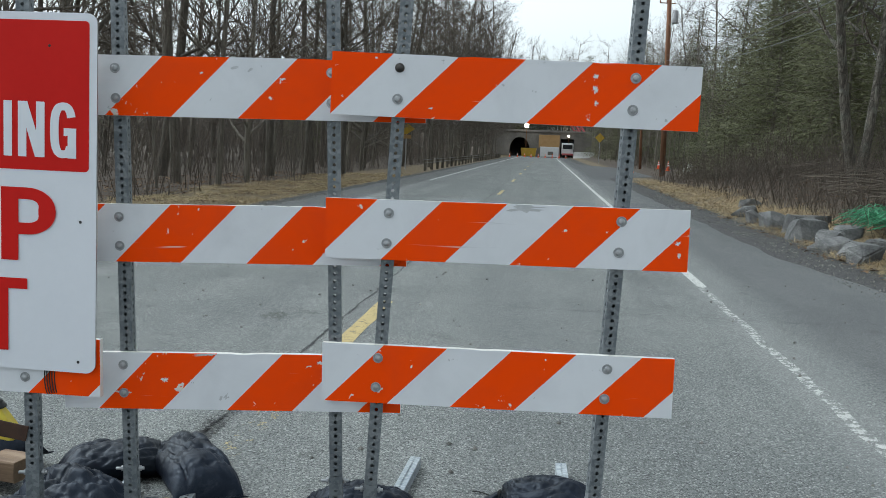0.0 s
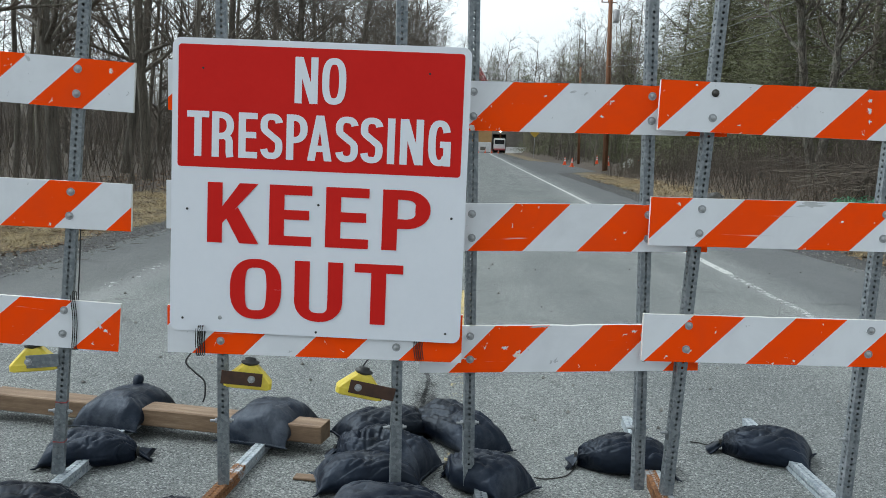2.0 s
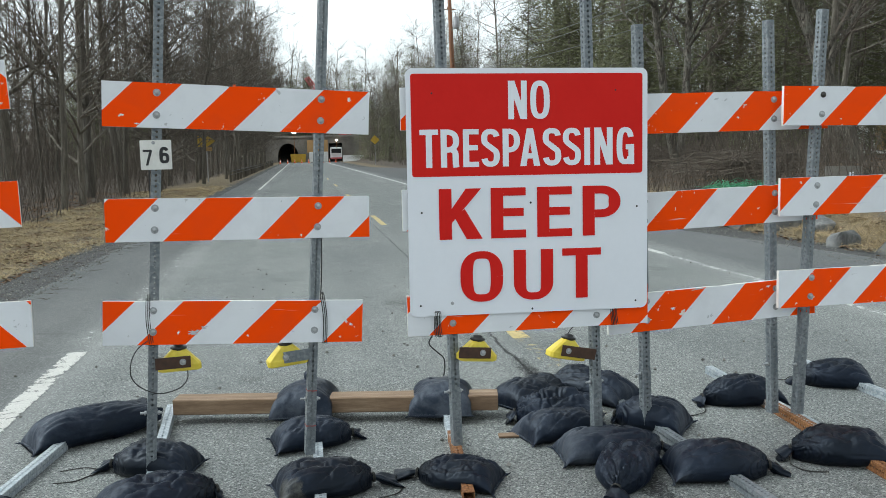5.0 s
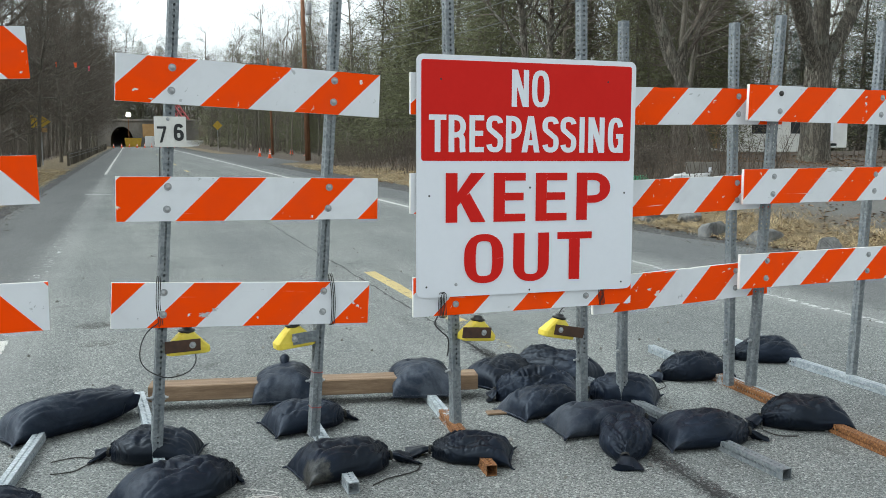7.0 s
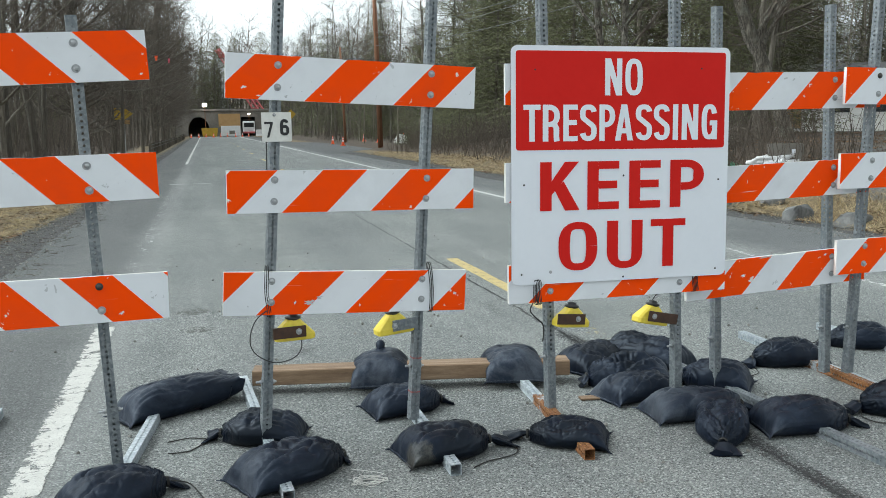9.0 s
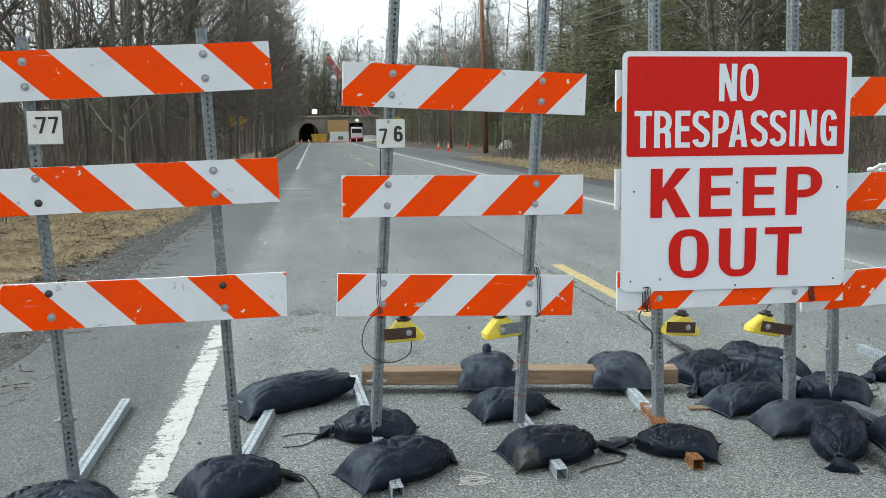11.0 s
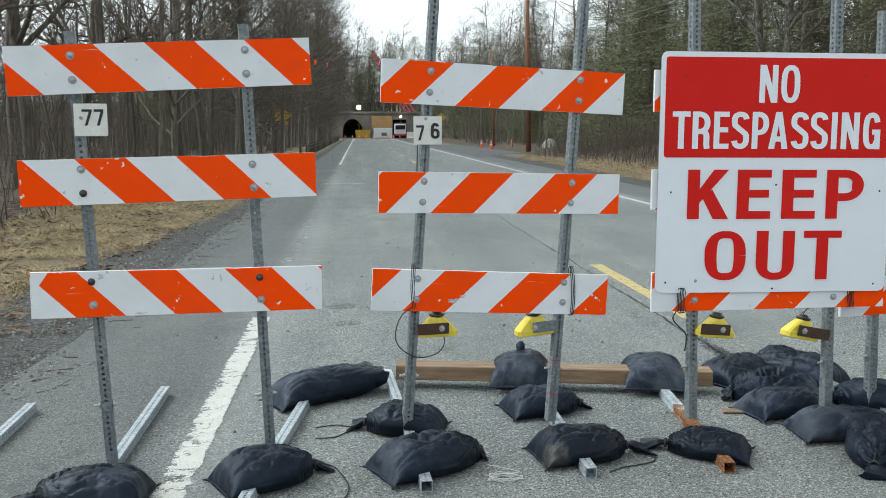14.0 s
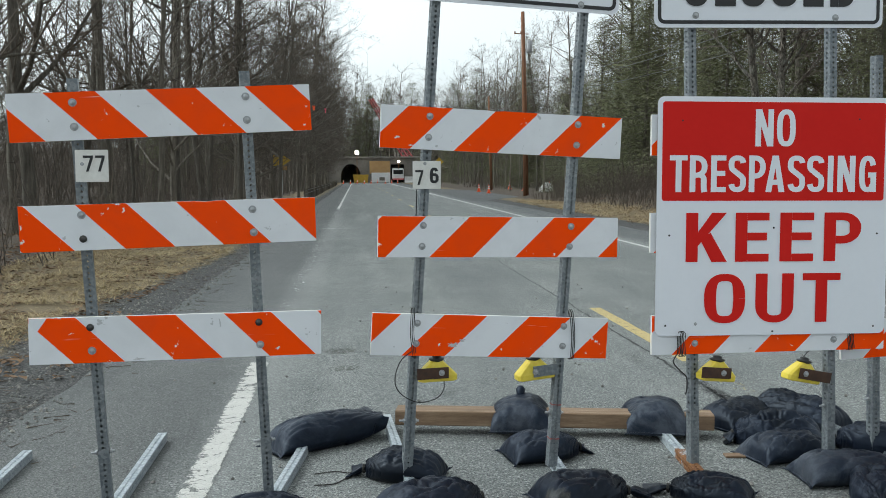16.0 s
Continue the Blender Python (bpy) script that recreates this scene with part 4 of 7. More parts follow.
barricades.append(barricade("weathered striped barricade overlapping the ones beside it", rails_of([
    ((-1.045, 2.888, 1.813), (0.178, 2.735, 1.825), 0.206, 0.325, 1, ()),
    ((-1.070, 2.891, 1.297), (0.125, 2.742, 1.330), 0.203, 0.380, 1, ()),
    ((-1.083, 2.893, 0.765), (0.118, 2.743, 0.812), 0.205, 0.330, 1, ())], C_posts),
    C_posts, [((-0.935, 1.66), (-0.72, 3.5)), ((-0.285, 1.45), (0.235, 3.86))], 0.2335, {0: 4, 1: 2}))
D_posts = [((0.016, 2.74, 0.05), (0.114, 2.670 + BACK, 2.244)), ((0.787, 2.62, 0.05), (0.868, 2.555 + BACK, 2.247))]
barricades.append(barricade("striped barricade with clean reflective bands, standing foremost", rails_of([
    ((-0.137, 2.702, 1.843), (1.052, 2.526, 1.826), 0.206, 0.421, 1, ((0, 0),)),
    ((-0.148, 2.706, 1.359), (1.044, 2.527, 1.366), 0.203, 0.393, 1, ()),
    ((-0.149, 2.706, 0.862), (1.025, 2.530, 0.871), 0.203, 0.213, 1, ())], D_posts),
    D_posts, [((-0.06, 2.35), (0.12, 3.25)), ((0.62, 1.65), (0.93, 3.80))], 0.217))


def tear(board, x, z, w, h, material, label, seed, lean=0.0):
    """A ragged patch where the sheeting of a rail is scraped off or torn."""
    rnd = random.Random(seed)
    n = 26
    ring = []
    for i in range(n):
        a = -6.2832 * i / n
        r = rnd.uniform(0.22, 1.0) * 0.9
        px, pz = w / 2 * r * math.cos(a), h / 2 * r * math.sin(a)
        ring.append(Vector((x + px + lean * pz, -0.0006, min(-0.001, z + pz))))
    g = Geo()
    g.add(ring, [tuple(range(n))[::-1]])
    part("scrape", g.mesh("scrape", material), board, label)


def rail_of(root, k):
    return [o for o in root.children if o.name.split(".")[0] == "rail"][k]


SCRAPED = grainy("scraped_board_plastic", [(0.3, (0.60, 0.60, 0.60)), (0.7, (0.78, 0.78, 0.77))], 40, 0.6, fine=180)
FILM = grainy("torn_grey_film", [(0.3, (0.40, 0.41, 0.42)), (0.7, (0.56, 0.57, 0.58))], 25, 0.6, fine=140)
# white corner of the lowest rail beside the verge
g = Geo()
g.add([Vector((x, -0.0005, z)) for x, z in ((0.002, -0.001), (0.002, -0.03), (0.036, -0.056), (0.074, -0.001))], [(0, 1, 2, 3)])
part("corner_patch", g.mesh("corner_patch", WHITE), rail_of(barricades[0], 2), "white corner of sheeting")
for which, k, x, z, w, h, grey, lean in ((1, 2, 0.41, -0.150, 0.10, 0.040, 1, 0.7), (1, 2, 0.455, -0.128, 0.05, 0.022, 1, 0.4), (1, 2, 1.130, -0.095, 0.030, 0.055, 0, -0.5), (1, 2, 1.160, -0.12, 0.028, 0.022, 0, 0.0), (1, 2, 0.34, -0.150, 0.018, 0.03, 0, 0.4), (1, 2, 0.66, -0.170, 0.016, 0.02, 0, 0.0), (1, 0, 0.15, -0.188, 0.03, 0.012, 0, 0.0),
                                         (3, 0, 0.46, -0.055, 0.022, 0.010, 0, 0.0), (3, 0, 0.74, -0.070, 0.030, 0.014, 0, 0.6), (3, 0, 0.70, -0.135, 0.026, 0.022, 0, -0.6), (3, 1, 1.02, -0.055, 0.040, 0.014, 0, 0.0), (3, 1, 0.92, -0.165, 0.024, 0.012, 0, 0.0), (3, 2, 0.37, -0.098, 0.042, 0.030, 0, 0.5), (3, 2, 0.52, -0.004, 0.14, 0.020, 1, 0.0), (3, 2, 0.93, -0.03, 0.04, 0.02, 0, 0.3),
                                         (4, 0, 0.865, -0.045, 0.026, 0.035, 0, 0.0), (4, 0, 0.868, -0.085, 0.030, 0.040, 0, 0.0), (4, 0, 0.872, -0.130, 0.020, 0.030, 0, 0.0), (4, 0, 0.335, -0.172, 0.020, 0.010, 0, 0.0), (4, 1, 0.665, -0.012, 0.19, 0.040, 1, 0.0), (4, 1, 1.17, -0.11, 0.03, 0.022, 0, 0.0), (4, 1, 1.176, -0.150, 0.016, 0.03, 0, 0.0), (4, 2, 0.56, -0.198, 0.02, 0.012, 0, 0.0),
                                         (0, 2, 1.045, -0.165, 0.026, 0.022, 0, 0.4), (0, 2, 0.45, -0.19, 0.08, 0.014, 1, 0.0), (0, 1, 0.40, -0.003, 0.03, 0.014, 0, 0.0), (0, 1, 0.008, -0.09, 0.014, 0.03, 0, 0.0)):
    tear(rail_of(barricades[which], k), x, z, w, h, FILM if grey else SCRAPED, "torn grey film" if grey else "scraped white patch", int(1000 * x + 7 * k + which), lean)

loose = thing("steel_tube", "loose galvanised perforated steel tube lying on asphalt", "steel tube", m=along((-5.50, 2.9, 0.0275), (-5.31, 4.2, 0.0275), Vector((0, 0, 1))))
part("tube", perforated(1.31, 0.051).mesh("tube", STEEL_FOOT), loose)


# ---- signs ----
def rounded(w, h, r, n=6):
    pts = []
    for cx, cz, a0 in ((w - r, -r, 90), (w - r, -h + r, 0), (r, -h + r, -90), (r, -r, -180)):
        pts += [(cx + r * math.cos(math.radians(a0 - 90 * i / n)), cz + r * math.sin(math.radians(a0 - 90 * i / n))) for i in range(n + 1)]
    return pts[::-1]


def plate(w, h, r, thick, face, edge):
    g = Geo()
    o = rounded(w, h, r)
    n = len(o)
    f, b = [Vector((x, 0, z)) for x, z in o], [Vector((x, thick, z)) for x, z in o]
    g.add(f, [tuple(range(n))], 0)
    g.add(f + b, [(i, i + n, (i + 1) % n + n, (i + 1) % n) for i in range(n)], 1)
    g.add(b, [tuple(range(n - 1, -1, -1))], 1)
    return g.mesh("panel", [face, edge])


def border(w, h, r, inset, line, material):
    g = Geo()
    o = [(x + inset, z - inset) for x, z in rounded(w - 2 * inset, h - 2 * inset, r)]
    i2 = inset + line
    p = [(x + i2, z - i2) for x, z in rounded(w - 2 * i2, h - 2 * i2, max(0.004, r - line))]
    n = len(o)
    g.add([Vector((x, 0, z)) for x, z in o + p], [(i, (i + 1) % n, (i + 1) % n + n, i + n) for i in range(n)])
    return g.mesh("border", material)


def bow(cx, cz, rx, rz, a0, a1, n=26, e=2.7):
    """Points along a squarish oval from one angle to another, in degrees."""
    out = []
    for i in range(n + 1):
        a = math.radians(a0 + (a1 - a0) * i / n)
        c, d = math.cos(a), math.sin(a)
        out.append((cx + rx * math.copysign(abs(c) ** (2 / e), c), cz + rz * math.copysign(abs(d) ** (2 / e), d)))
    return out


def pen(g, path, sv, sh, y):
    """A stroke along a path, sv wide where it runs upright and sh where it runs level."""
    left, right = [], []
    for i, (x, z) in enumerate(path):
        (x0, z0), (x1, z1) = path[max(i - 1, 0)], path[min(i + 1, len(path) - 1)]
        dx, dz = x1 - x0, z1 - z0
        k = math.hypot(dx / sh, dz / sv) or 1.0
        nx, nz = -dz / sv / k * sv / 2, dx / sh / k * sh / 2
        left.append(Vector((x + nx, y - 3e-5 * i, z + nz)))
        right.append(Vector((x - nx, y - 3e-5 * i, z - nz)))
    n = len(path)
    g.add(left + right, [(i, n + i, n + i + 1, i + 1) for i in range(n - 1)])


def glyph(g, ch, x0, x1, z0, z1, sv, sh, y):
    """One block capital or digit between its edges: strokes sv wide upright, sh high level."""
    w, h, cx, cz = x1 - x0, z1 - z0, (x0 + x1) / 2, (z0 + z1) / 2
    layer = [0]

    def quad(*pts):
        layer[0] += 1
        yy = y - 0.00025 * layer[0]
        area = sum(a[0] * b[1] - b[0] * a[1] for a, b in zip(pts, pts[1:] + pts[:1]))
        g.add([Vector((x, yy, z)) for x, z in (pts if area > 0 else pts[::-1])], [tuple(range(len(pts)))])

    def bar(a, b, c, d):
        quad((a, c), (b, c), (b, d), (a, d))

    def stroke(path):
        layer[0] += 1
        pen(g, path, sv, sh, y - 0.00025 * layer[0])

    l, r, b, t = x0 + sv / 2, x1 - sv / 2, z0 + sh / 2, z1 - sh / 2
    if ch in "ERPKBDLNI":
        bar(x0, x0 + sv, z0, z1)
    if ch in "EL":
        bar(x0 + sv, x1, z0, z0 + sh)
    if ch == "E":
        bar(x0 + sv, x1, z1 - sh, z1)
        bar(x0 + sv, x1 - 0.06 * w, cz - sh * 0.42, cz + sh * 0.58)
    elif ch == "T":
        bar(x0, x1, z1 - sh, z1)
        bar(cx - sv / 2, cx + sv / 2, z0, z1 - sh)
    elif ch in "PR":
        m = z0 + h * (0.44 if ch == "P" else 0.46)
        rx = min(0.62 * w, (t - m) * 0.62, r - x0 - sv)
        stroke([(x0 + sv, t)] + bow(r - rx, (t + m) / 2, rx, (t - m) / 2, 90, -90, 20, 2.3) + [(x0 + sv, m)])
        if ch == "R":
            stroke(bow(r - 0.035 * w - 0.3 * w, m - 0.16 * h, 0.3 * w, 0.16 * h, 80, 0, 10) + [(r - 0.035 * w, z0 + 0.12 * h), (r, z0)])
    elif ch == "N":
        bar(x1 - sv, x1, z0, z1)
        quad((x0 + 0.02 * w, z1), (x0 + sv * 1.12, z1), (x1 - 0.02 * w, z0), (x1 - sv * 1.12, z0))
    elif ch == "K":
        k = sv * 1.28
        quad((x0 + sv * 0.98, z0 + 0.32 * h), (x0 + sv * 0.98, z0 + 0.60 * h), (x1 - k * 1.02, z1), (x1 - 0.02 * w, z1))
        quad((x0 + sv + 0.06 * w, z0 + 0.44 * h), (x0 + sv + 0.30 * w, z0 + 0.60 * h), (x1, z0), (x1 - k, z0))
    elif ch == "A":
        k = sv * 1.05
        quad((x0, z0), (x0 + k, z0), (cx + 0.10 * w, z1), (cx - 0.16 * w, z1))
        quad((x1 - k, z0), (x1, z0), (cx + 0.16 * w, z1), (cx - 0.10 * w, z1))
        bar(x0 + 0.2 * w, x1 - 0.2 * w, z0 + 0.2 * h, z0 + 0.2 * h + sh)
    elif ch == "O":
        stroke(bow(cx, cz, (r - l) / 2, (t - b) / 2, 0, 360, 56))
    elif ch == "D":
        stroke([(x0 + sv, t)] + bow(cx, cz, (r - l) / 2, (t - b) / 2, 90, -90, 30) + [(x0 + sv, b)])
    elif ch == "C":
        stroke(bow(cx, cz, (r - l) / 2, (t - b) / 2, 26, 334, 50))
    elif ch == "U":
        q = b + 0.30 * h
        stroke([(l, z1), (l, q + 0.02 * h)] + bow(cx, q, (r - l) / 2, q - b, 180, 360, 36, 2.5) + [(r, q + 0.02 * h), (r, z1)])
    elif ch == "G":
        stroke(bow(cx, cz, (r - l) / 2, (t - b) / 2, 26, 322, 50))
        bar(x1 - sv, x1, z0, cz + 0.04 * h)
        bar(cx + 0.02 * w, x1 - sv, cz + 0.04 * h - sh, cz + 0.04 * h)
    elif ch == "S":
        m = cz + 0.02 * h
        up = bow(cx, (t + m + 0.04 * h) / 2, (r - l) / 2, (t - m - 0.04 * h) / 2, 12, 215, 30, 2.5)
        low = bow(cx, (b + m - 0.04 * h) / 2, (r - l) / 2, (m - 0.04 * h - b) / 2, 35, -168, 30, 2.5)
        stroke(up + low)
    elif ch == "7":
        bar(x0, x1, z1 - sh, z1)
        quad((x0 + 0.26 * w, z0), (x0 + 0.26 * w + sv, z0), (x1, z1 - sh), (x1 - sv * 1.1, z1 - sh))
    elif ch == "6":
        stroke(bow(cx, z0 + 0.32 * h, (r - l) / 2, 0.32 * h - sh / 2, 0, 360, 40))
        stroke(bow(cx, cz, (r - l) / 2, (t - b) / 2, 35, 185, 26))


def letters(rows, z0, z1, material, sv, sh, y=-0.003):
    """Block letters, each between its own left and right edge."""
    g = Geo()
    for ch, x0, x1 in rows:
        glyph(g, ch, x0, x1, z0, z1, sv, sh, y)
    return g.mesh("lettering", material)


def facing(a, b, lean=0.0):
    """A pose with x from a to b and z up, whose -y looks out at the road."""
    a, b = Vector(a), Vector(b)
    x = (b - a).normalized()
    z = (Vector((0, 0, 1)) - x * x.z).normalized()
    m = Matrix((x, z.cross(x), z)).transposed().to_4x4()
    m.translation = a
    return m @ Matrix.Rotation(lean, 4, "X")


sign = thing("no_trespassing_sign", "white and red metal no trespassing keep out sign", "sign", m=facing((-2.124, 2.997, 1.946), (-0.922, 2.774, 1.938), -0.014))
SW, SH = 1.228, 1.218
panel = part("panel", plate(SW, SH, 0.035, 0.006, SIGN_WHITE, SIGN_BACK), sign)
part("red_field", plate(SW - 0.052, 0.500, 0.014, 0.001, SIGN_RED, SIGN_RED), sign, "red printed field", Matrix.Translation((0.025, -0.0016, -0.026)))
part("lettering", letters([("N", 0.508, 0.603), ("O", 0.620, 0.719)], -0.250, -0.062, SIGN_WHITE, 0.0295, 0.026), sign, "white capitals reading NO")
part("lettering", letters([("T", 0.064, 0.156), ("R", 0.168, 0.260), ("E", 0.279, 0.358), ("S", 0.370, 0.463), ("P", 0.478, 0.566), ("A", 0.566, 0.668), ("S", 0.682, 0.776), ("S", 0.785, 0.878), ("I", 0.896, 0.927), ("N", 0.948, 1.044), ("G", 1.064, 1.157)], -0.482, -0.296, SIGN_WHITE, 0.0305, 0.026), sign, "white capitals reading TRESPASSING")
part("lettering", letters([("K", 0.154, 0.371), ("E", 0.414, 0.592), ("E", 0.650, 0.830), ("P", 0.886, 1.085)], -0.838, -0.587, SIGN_RED, 0.063, 0.040), sign, "red capitals reading KEEP")
part("lettering", letters([("O", 0.255, 0.472), ("U", 0.527, 0.730), ("T", 0.778, 0.981)], -1.154, -0.900, SIGN_RED, 0.063, 0.037), sign, "red capitals reading OUT")
for x, z in ((0.068, -0.702), (1.172, -0.696), (0.054, -1.164), (0.622, -1.200), (1.166, -1.180), (0.618, -0.664), (0.128, -0.121), (1.06, -0.11)):
    g = Geo()
    g.lathe([(0.0055, 0), (0.0045, 0.0015), (0.001, 0.002)], 8, 0, Matrix.Rotation(math.pi / 2, 4, "X"))
    part("screw", g.mesh("screw", SIGN_BLACK), sign, m=Matrix.Translation((x, -0.001, z)))

closed = thing("road_closed_sign", "white road sign with black border and the word CLOSED", "sign", m=facing((-2.157, 3.006, 2.285 + 0.76), (-0.94, 2.826, 2.300 + 0.76)))
part("panel", plate(1.22, 0.76, 0.04, 0.004, SIGN_WHITE, SIGN_BACK), closed)
part("border", border(1.22, 0.76, 0.035, 0.018, 0.018, SIGN_BLACK), closed, m=Matrix.Translation((0, -0.002, 0)))
part("lettering", letters([("C", 0.15, 0.285), ("L", 0.315, 0.425), ("O", 0.445, 0.590), ("S", 0.615, 0.750), ("E", 0.785, 0.895), ("D", 0.930, 1.065)], -0.655, -0.452, SIGN_BLACK, 0.046, 0.038), closed, "black capitals reading CLOSED")
blank = thing("road_sign", "white road sign with a black border on steel posts", "sign", m=facing((-3.47, 3.17, 2.405 + 0.76), (-2.275, 3.064, 2.348 + 0.76)))
part("panel", plate(1.20, 0.76, 0.04, 0.004, SIGN_WHITE, SIGN_BACK), blank)
part("border", border(1.20, 0.76, 0.035, 0.018, 0.018, SIGN_BLACK), blank, m=Matrix.Translation((0, -0.002, 0)))
for s, places in ((closed, ((0.215, -0.70), (0.96, -0.71))), (blank, ((0.25, -0.72), (1.00, -0.725)))):
    for x, z in places:
        part("bolt", BOLT_MESH, s, m=Matrix.Translation((x, -0.002, z)))


def number_plate(digits, a, w, h, label):
    t = thing("number_plate", label, "number plate", "number plates on barricades", facing(a, (a[0] + 1, a[1] - 0.07, a[2])))
    part("plate", plate(w, h, 0.004, 0.003, BOARD_EDGE, SIGN_BACK), t)
    for d, x0, x1, z0, z1, heavy in digits:
        g = Geo()
        glyph(g, d, x0, x1, z0, z1, 0.013 * heavy, 0.012 * heavy, -0.002)
        part("digit", g.mesh("digit", SIGN_BLACK), t)
    part("screw", BOLT_MESH, t, m=Matrix.Translation((0.028 if digits[0][0] == "7" and digits[1][0] == "7" else 0.06, -0.001, -0.06 if digits[1][0] == "7" else -0.012)) @ Matrix.Scale(0.45, 4))
    return t


number_plate([("7", 0.032, 0.073, -0.092, -0.024, 0.85), ("7", 0.081, 0.120, -0.092, -0.024, 0.85)], (-4.868, 2.985, 1.672), 0.134, 0.136, "white plate with black number 77 screwed to post")
number_plate([("7", 0.012, 0.052, -0.116, -0.044, 0.85), ("6", 0.084, 0.128, -0.108, -0.032, 1.15)], (-3.359, 3.150, 1.625), 0.139, 0.136, "white plate with black number 76 screwed to post")


# ---- warning lights under the bottom rails ----
def warning_light(x, y, z, tilt, arm_from, arm_to, bar, label):
    """A yellow wedge-shaped lamp housing with a black cap, held by a flat bar bolted to the post."""
    t = thing("warning_light", label, "warning light", "lights under the rails", pose(x, y, z - 0.004, 0, tilt, 0) @ Matrix.Scale(1.12, 4))
    g = Geo()
    top, low = 0.028, 0.085
    rings = [(top, 0.024, 0.030), (top + 0.012, 0.028, 0.018), (low, 0.034, -0.028), (low + 0.004, 0.036, -0.034), (low + 0.004, 0.036, -0.056), (low - 0.004, 0.032, -0.060)]
    vs, fs = [], []
    for w, d, h in rings:
        c = 0.010
        for px, py in ((-w + c, -d), (w - c, -d), (w, -d + c), (w, d - c), (w - c, d), (-w + c, d), (-w, d - c), (-w, -d + c)):
            vs.append(Vector((px, py, h)))
    for r in range(len(rings) - 1):
        fs += [(8 * r + (i + 1) % 8, 8 * r + i, 8 * r + 8 + i, 8 * r + 8 + (i + 1) % 8) for i in range(8)]
    fs += [tuple(range(8)), tuple(range(8 * len(rings) - 1, 8 * len(rings) - 9, -1))]
    g.add(vs, fs)
    part("housing", g.mesh("housing", LIGHT_YELLOW), t)
    g = Geo()
    g.lathe([(0.024, 0.026), (0.03, 0.031), (0.036, 0.036), (0.034, 0.041), (0.020, 0.044), (0.022, 0.052), (0.008, 0.056)], 14)
    part("cap", g.mesh("cap", BLACK_PLASTIC, True), t, "black plastic cap")
    g = Geo()
    x0, x1 = sorted((arm_from, arm_to))
    g.box((x0, -0.046, -0.044), (x1, -0.041, 0.006), bevel=0.001)
    part("bracket", g.mesh("bracket", bar), t, "flat steel mounting bar")
    part("bolt", BOLT_MESH, t, m=Matrix.Translation((0.012 if arm_from < 0 else -0.012, -0.0465, -0.018)) @ Matrix.Scale(0.8, 4))
    return t


warning_light(-3.235, 3.19, 0.600, 0, -0.10, 0.045, BROWN_BAR, "yellow warning light on a brown rusted bar")
warning_light(-2.728, 3.15, 0.584, -4, 0.10, -0.02, STEEL, "yellow warning light on a galvanised bar")
warning_light(-1.800, 2.94, 0.560, 6, -0.10, 0.052, BROWN_BAR, "yellow warning light on a brown rusted bar")
warning_light(-1.325, 2.88, 0.535, 12, 0.13, -0.045, BROWN_BAR, "yellow warning light tilted on a brown bar")


# ---- cords and wires ----
def cord(name, pts, r, material, label, category="cord"):
    g = Geo()
    fine = []
    P = [Vector(p) for p in pts]
    for i in range(len(P) - 1):
        a, b, c, d = P[max(i - 1, 0)], P[i], P[i + 1], P[min(i + 2, len(P) - 1)]
        for s in range(6):
            t = s / 6
            fine.append(0.5 * ((2 * b) + (c - a) * t + (2 * a - 5 * b + 4 * c - d) * t * t + (3 * b - a - 3 * c + d) * t ** 3))
    fine.append(P[-1])
    g.tube(fine, [r] * len(fine), 5)
    return tagged(part(name, g.mesh(name, material, True)), label, category)


def wrap(x, y, z0, z1, n, lean, label):
    """Turns of cord round a rail."""
    pts = []
    for k in range(n):
        o = 0.0085 * k
        pts += [(x + o, y - 0.006, z1 + 0.006), (x + o - lean, y - 0.007, (z0 + z1) / 2), (x + o + 0.004, y - 0.006, z0 - 0.004), (x + o + 0.006, y + 0.03, z0 - 0.006), (x + o + 0.004, y + 0.032, (z0 + z1) / 2), (x + o + 0.008, y + 0.03, z1 + 0.006)]
    return cord("cable_wrap", pts, 0.0021, STRING, label, "cable")


wrap(-3.370, 3.162, 0.676, 0.884, 3, 0.006, "black cable wound round a striped rail")
wrap(-2.560, 3.088, 0.632, 0.848, 3, -0.010, "black cable wound round a striped rail")
wrap(-2.02, 2.929, 0.637, 0.74, 4, 0.002, "black cable wound round a striped rail")
wrap(-1.11, 2.808, 0.643, 0.74, 5, 0.004, "black cable wound round a striped rail")
cord("light_cable", [(-3.372, 3.15, 0.69), (-3.42, 3.15, 0.655), (-3.452, 3.14, 0.60), (-3.457, 3.14, 0.53), (-3.42, 3.14, 0.475), (-3.34, 3.14, 0.435), (-3.25, 3.15, 0.445), (-3.205, 3.17, 0.48), (-3.20, 3.18, 0.53), (-3.21, 3.19, 0.565)], 0.003, BLACK_PLASTIC, "thin black cable looping below a warning light", "cable")
cord("light_cable", [(-2.04, 2.925, 0.64), (-2.06, 2.92, 0.60), (-2.02, 2.92, 0.555), (-1.985, 2.92, 0.52), (-1.982, 2.92, 0.46), (-1.99, 2.92, 0.43)], 0.004, BLACK_PLASTIC, "thin black cable hanging beside a post", "cable")
cord("light_cable", [(-1.325, 2.88, 0.585), (-1.305, 2.87, 0.62), (-1.28, 2.84, 0.65)], 0.003, BLACK_PLASTIC, "thin black cable from warning light to rail", "cable")
cord("light_cable", [(-3.345, 3.235, 0.86), (-3.338, 3.228, 1.05), (-3.33, 3.226, 1.2), (-3.322, 3.222, 1.5)], 0.003, BLACK_PLASTIC, "thin black cable running up a post", "cable")
cord("light_cable", [(-2.545, 3.155, 0.84), (-2.535, 3.15, 1.0), (-2.53, 3.15, 1.17)], 0.003, BLACK_PLASTIC, "thin black cable running up a post", "cable")


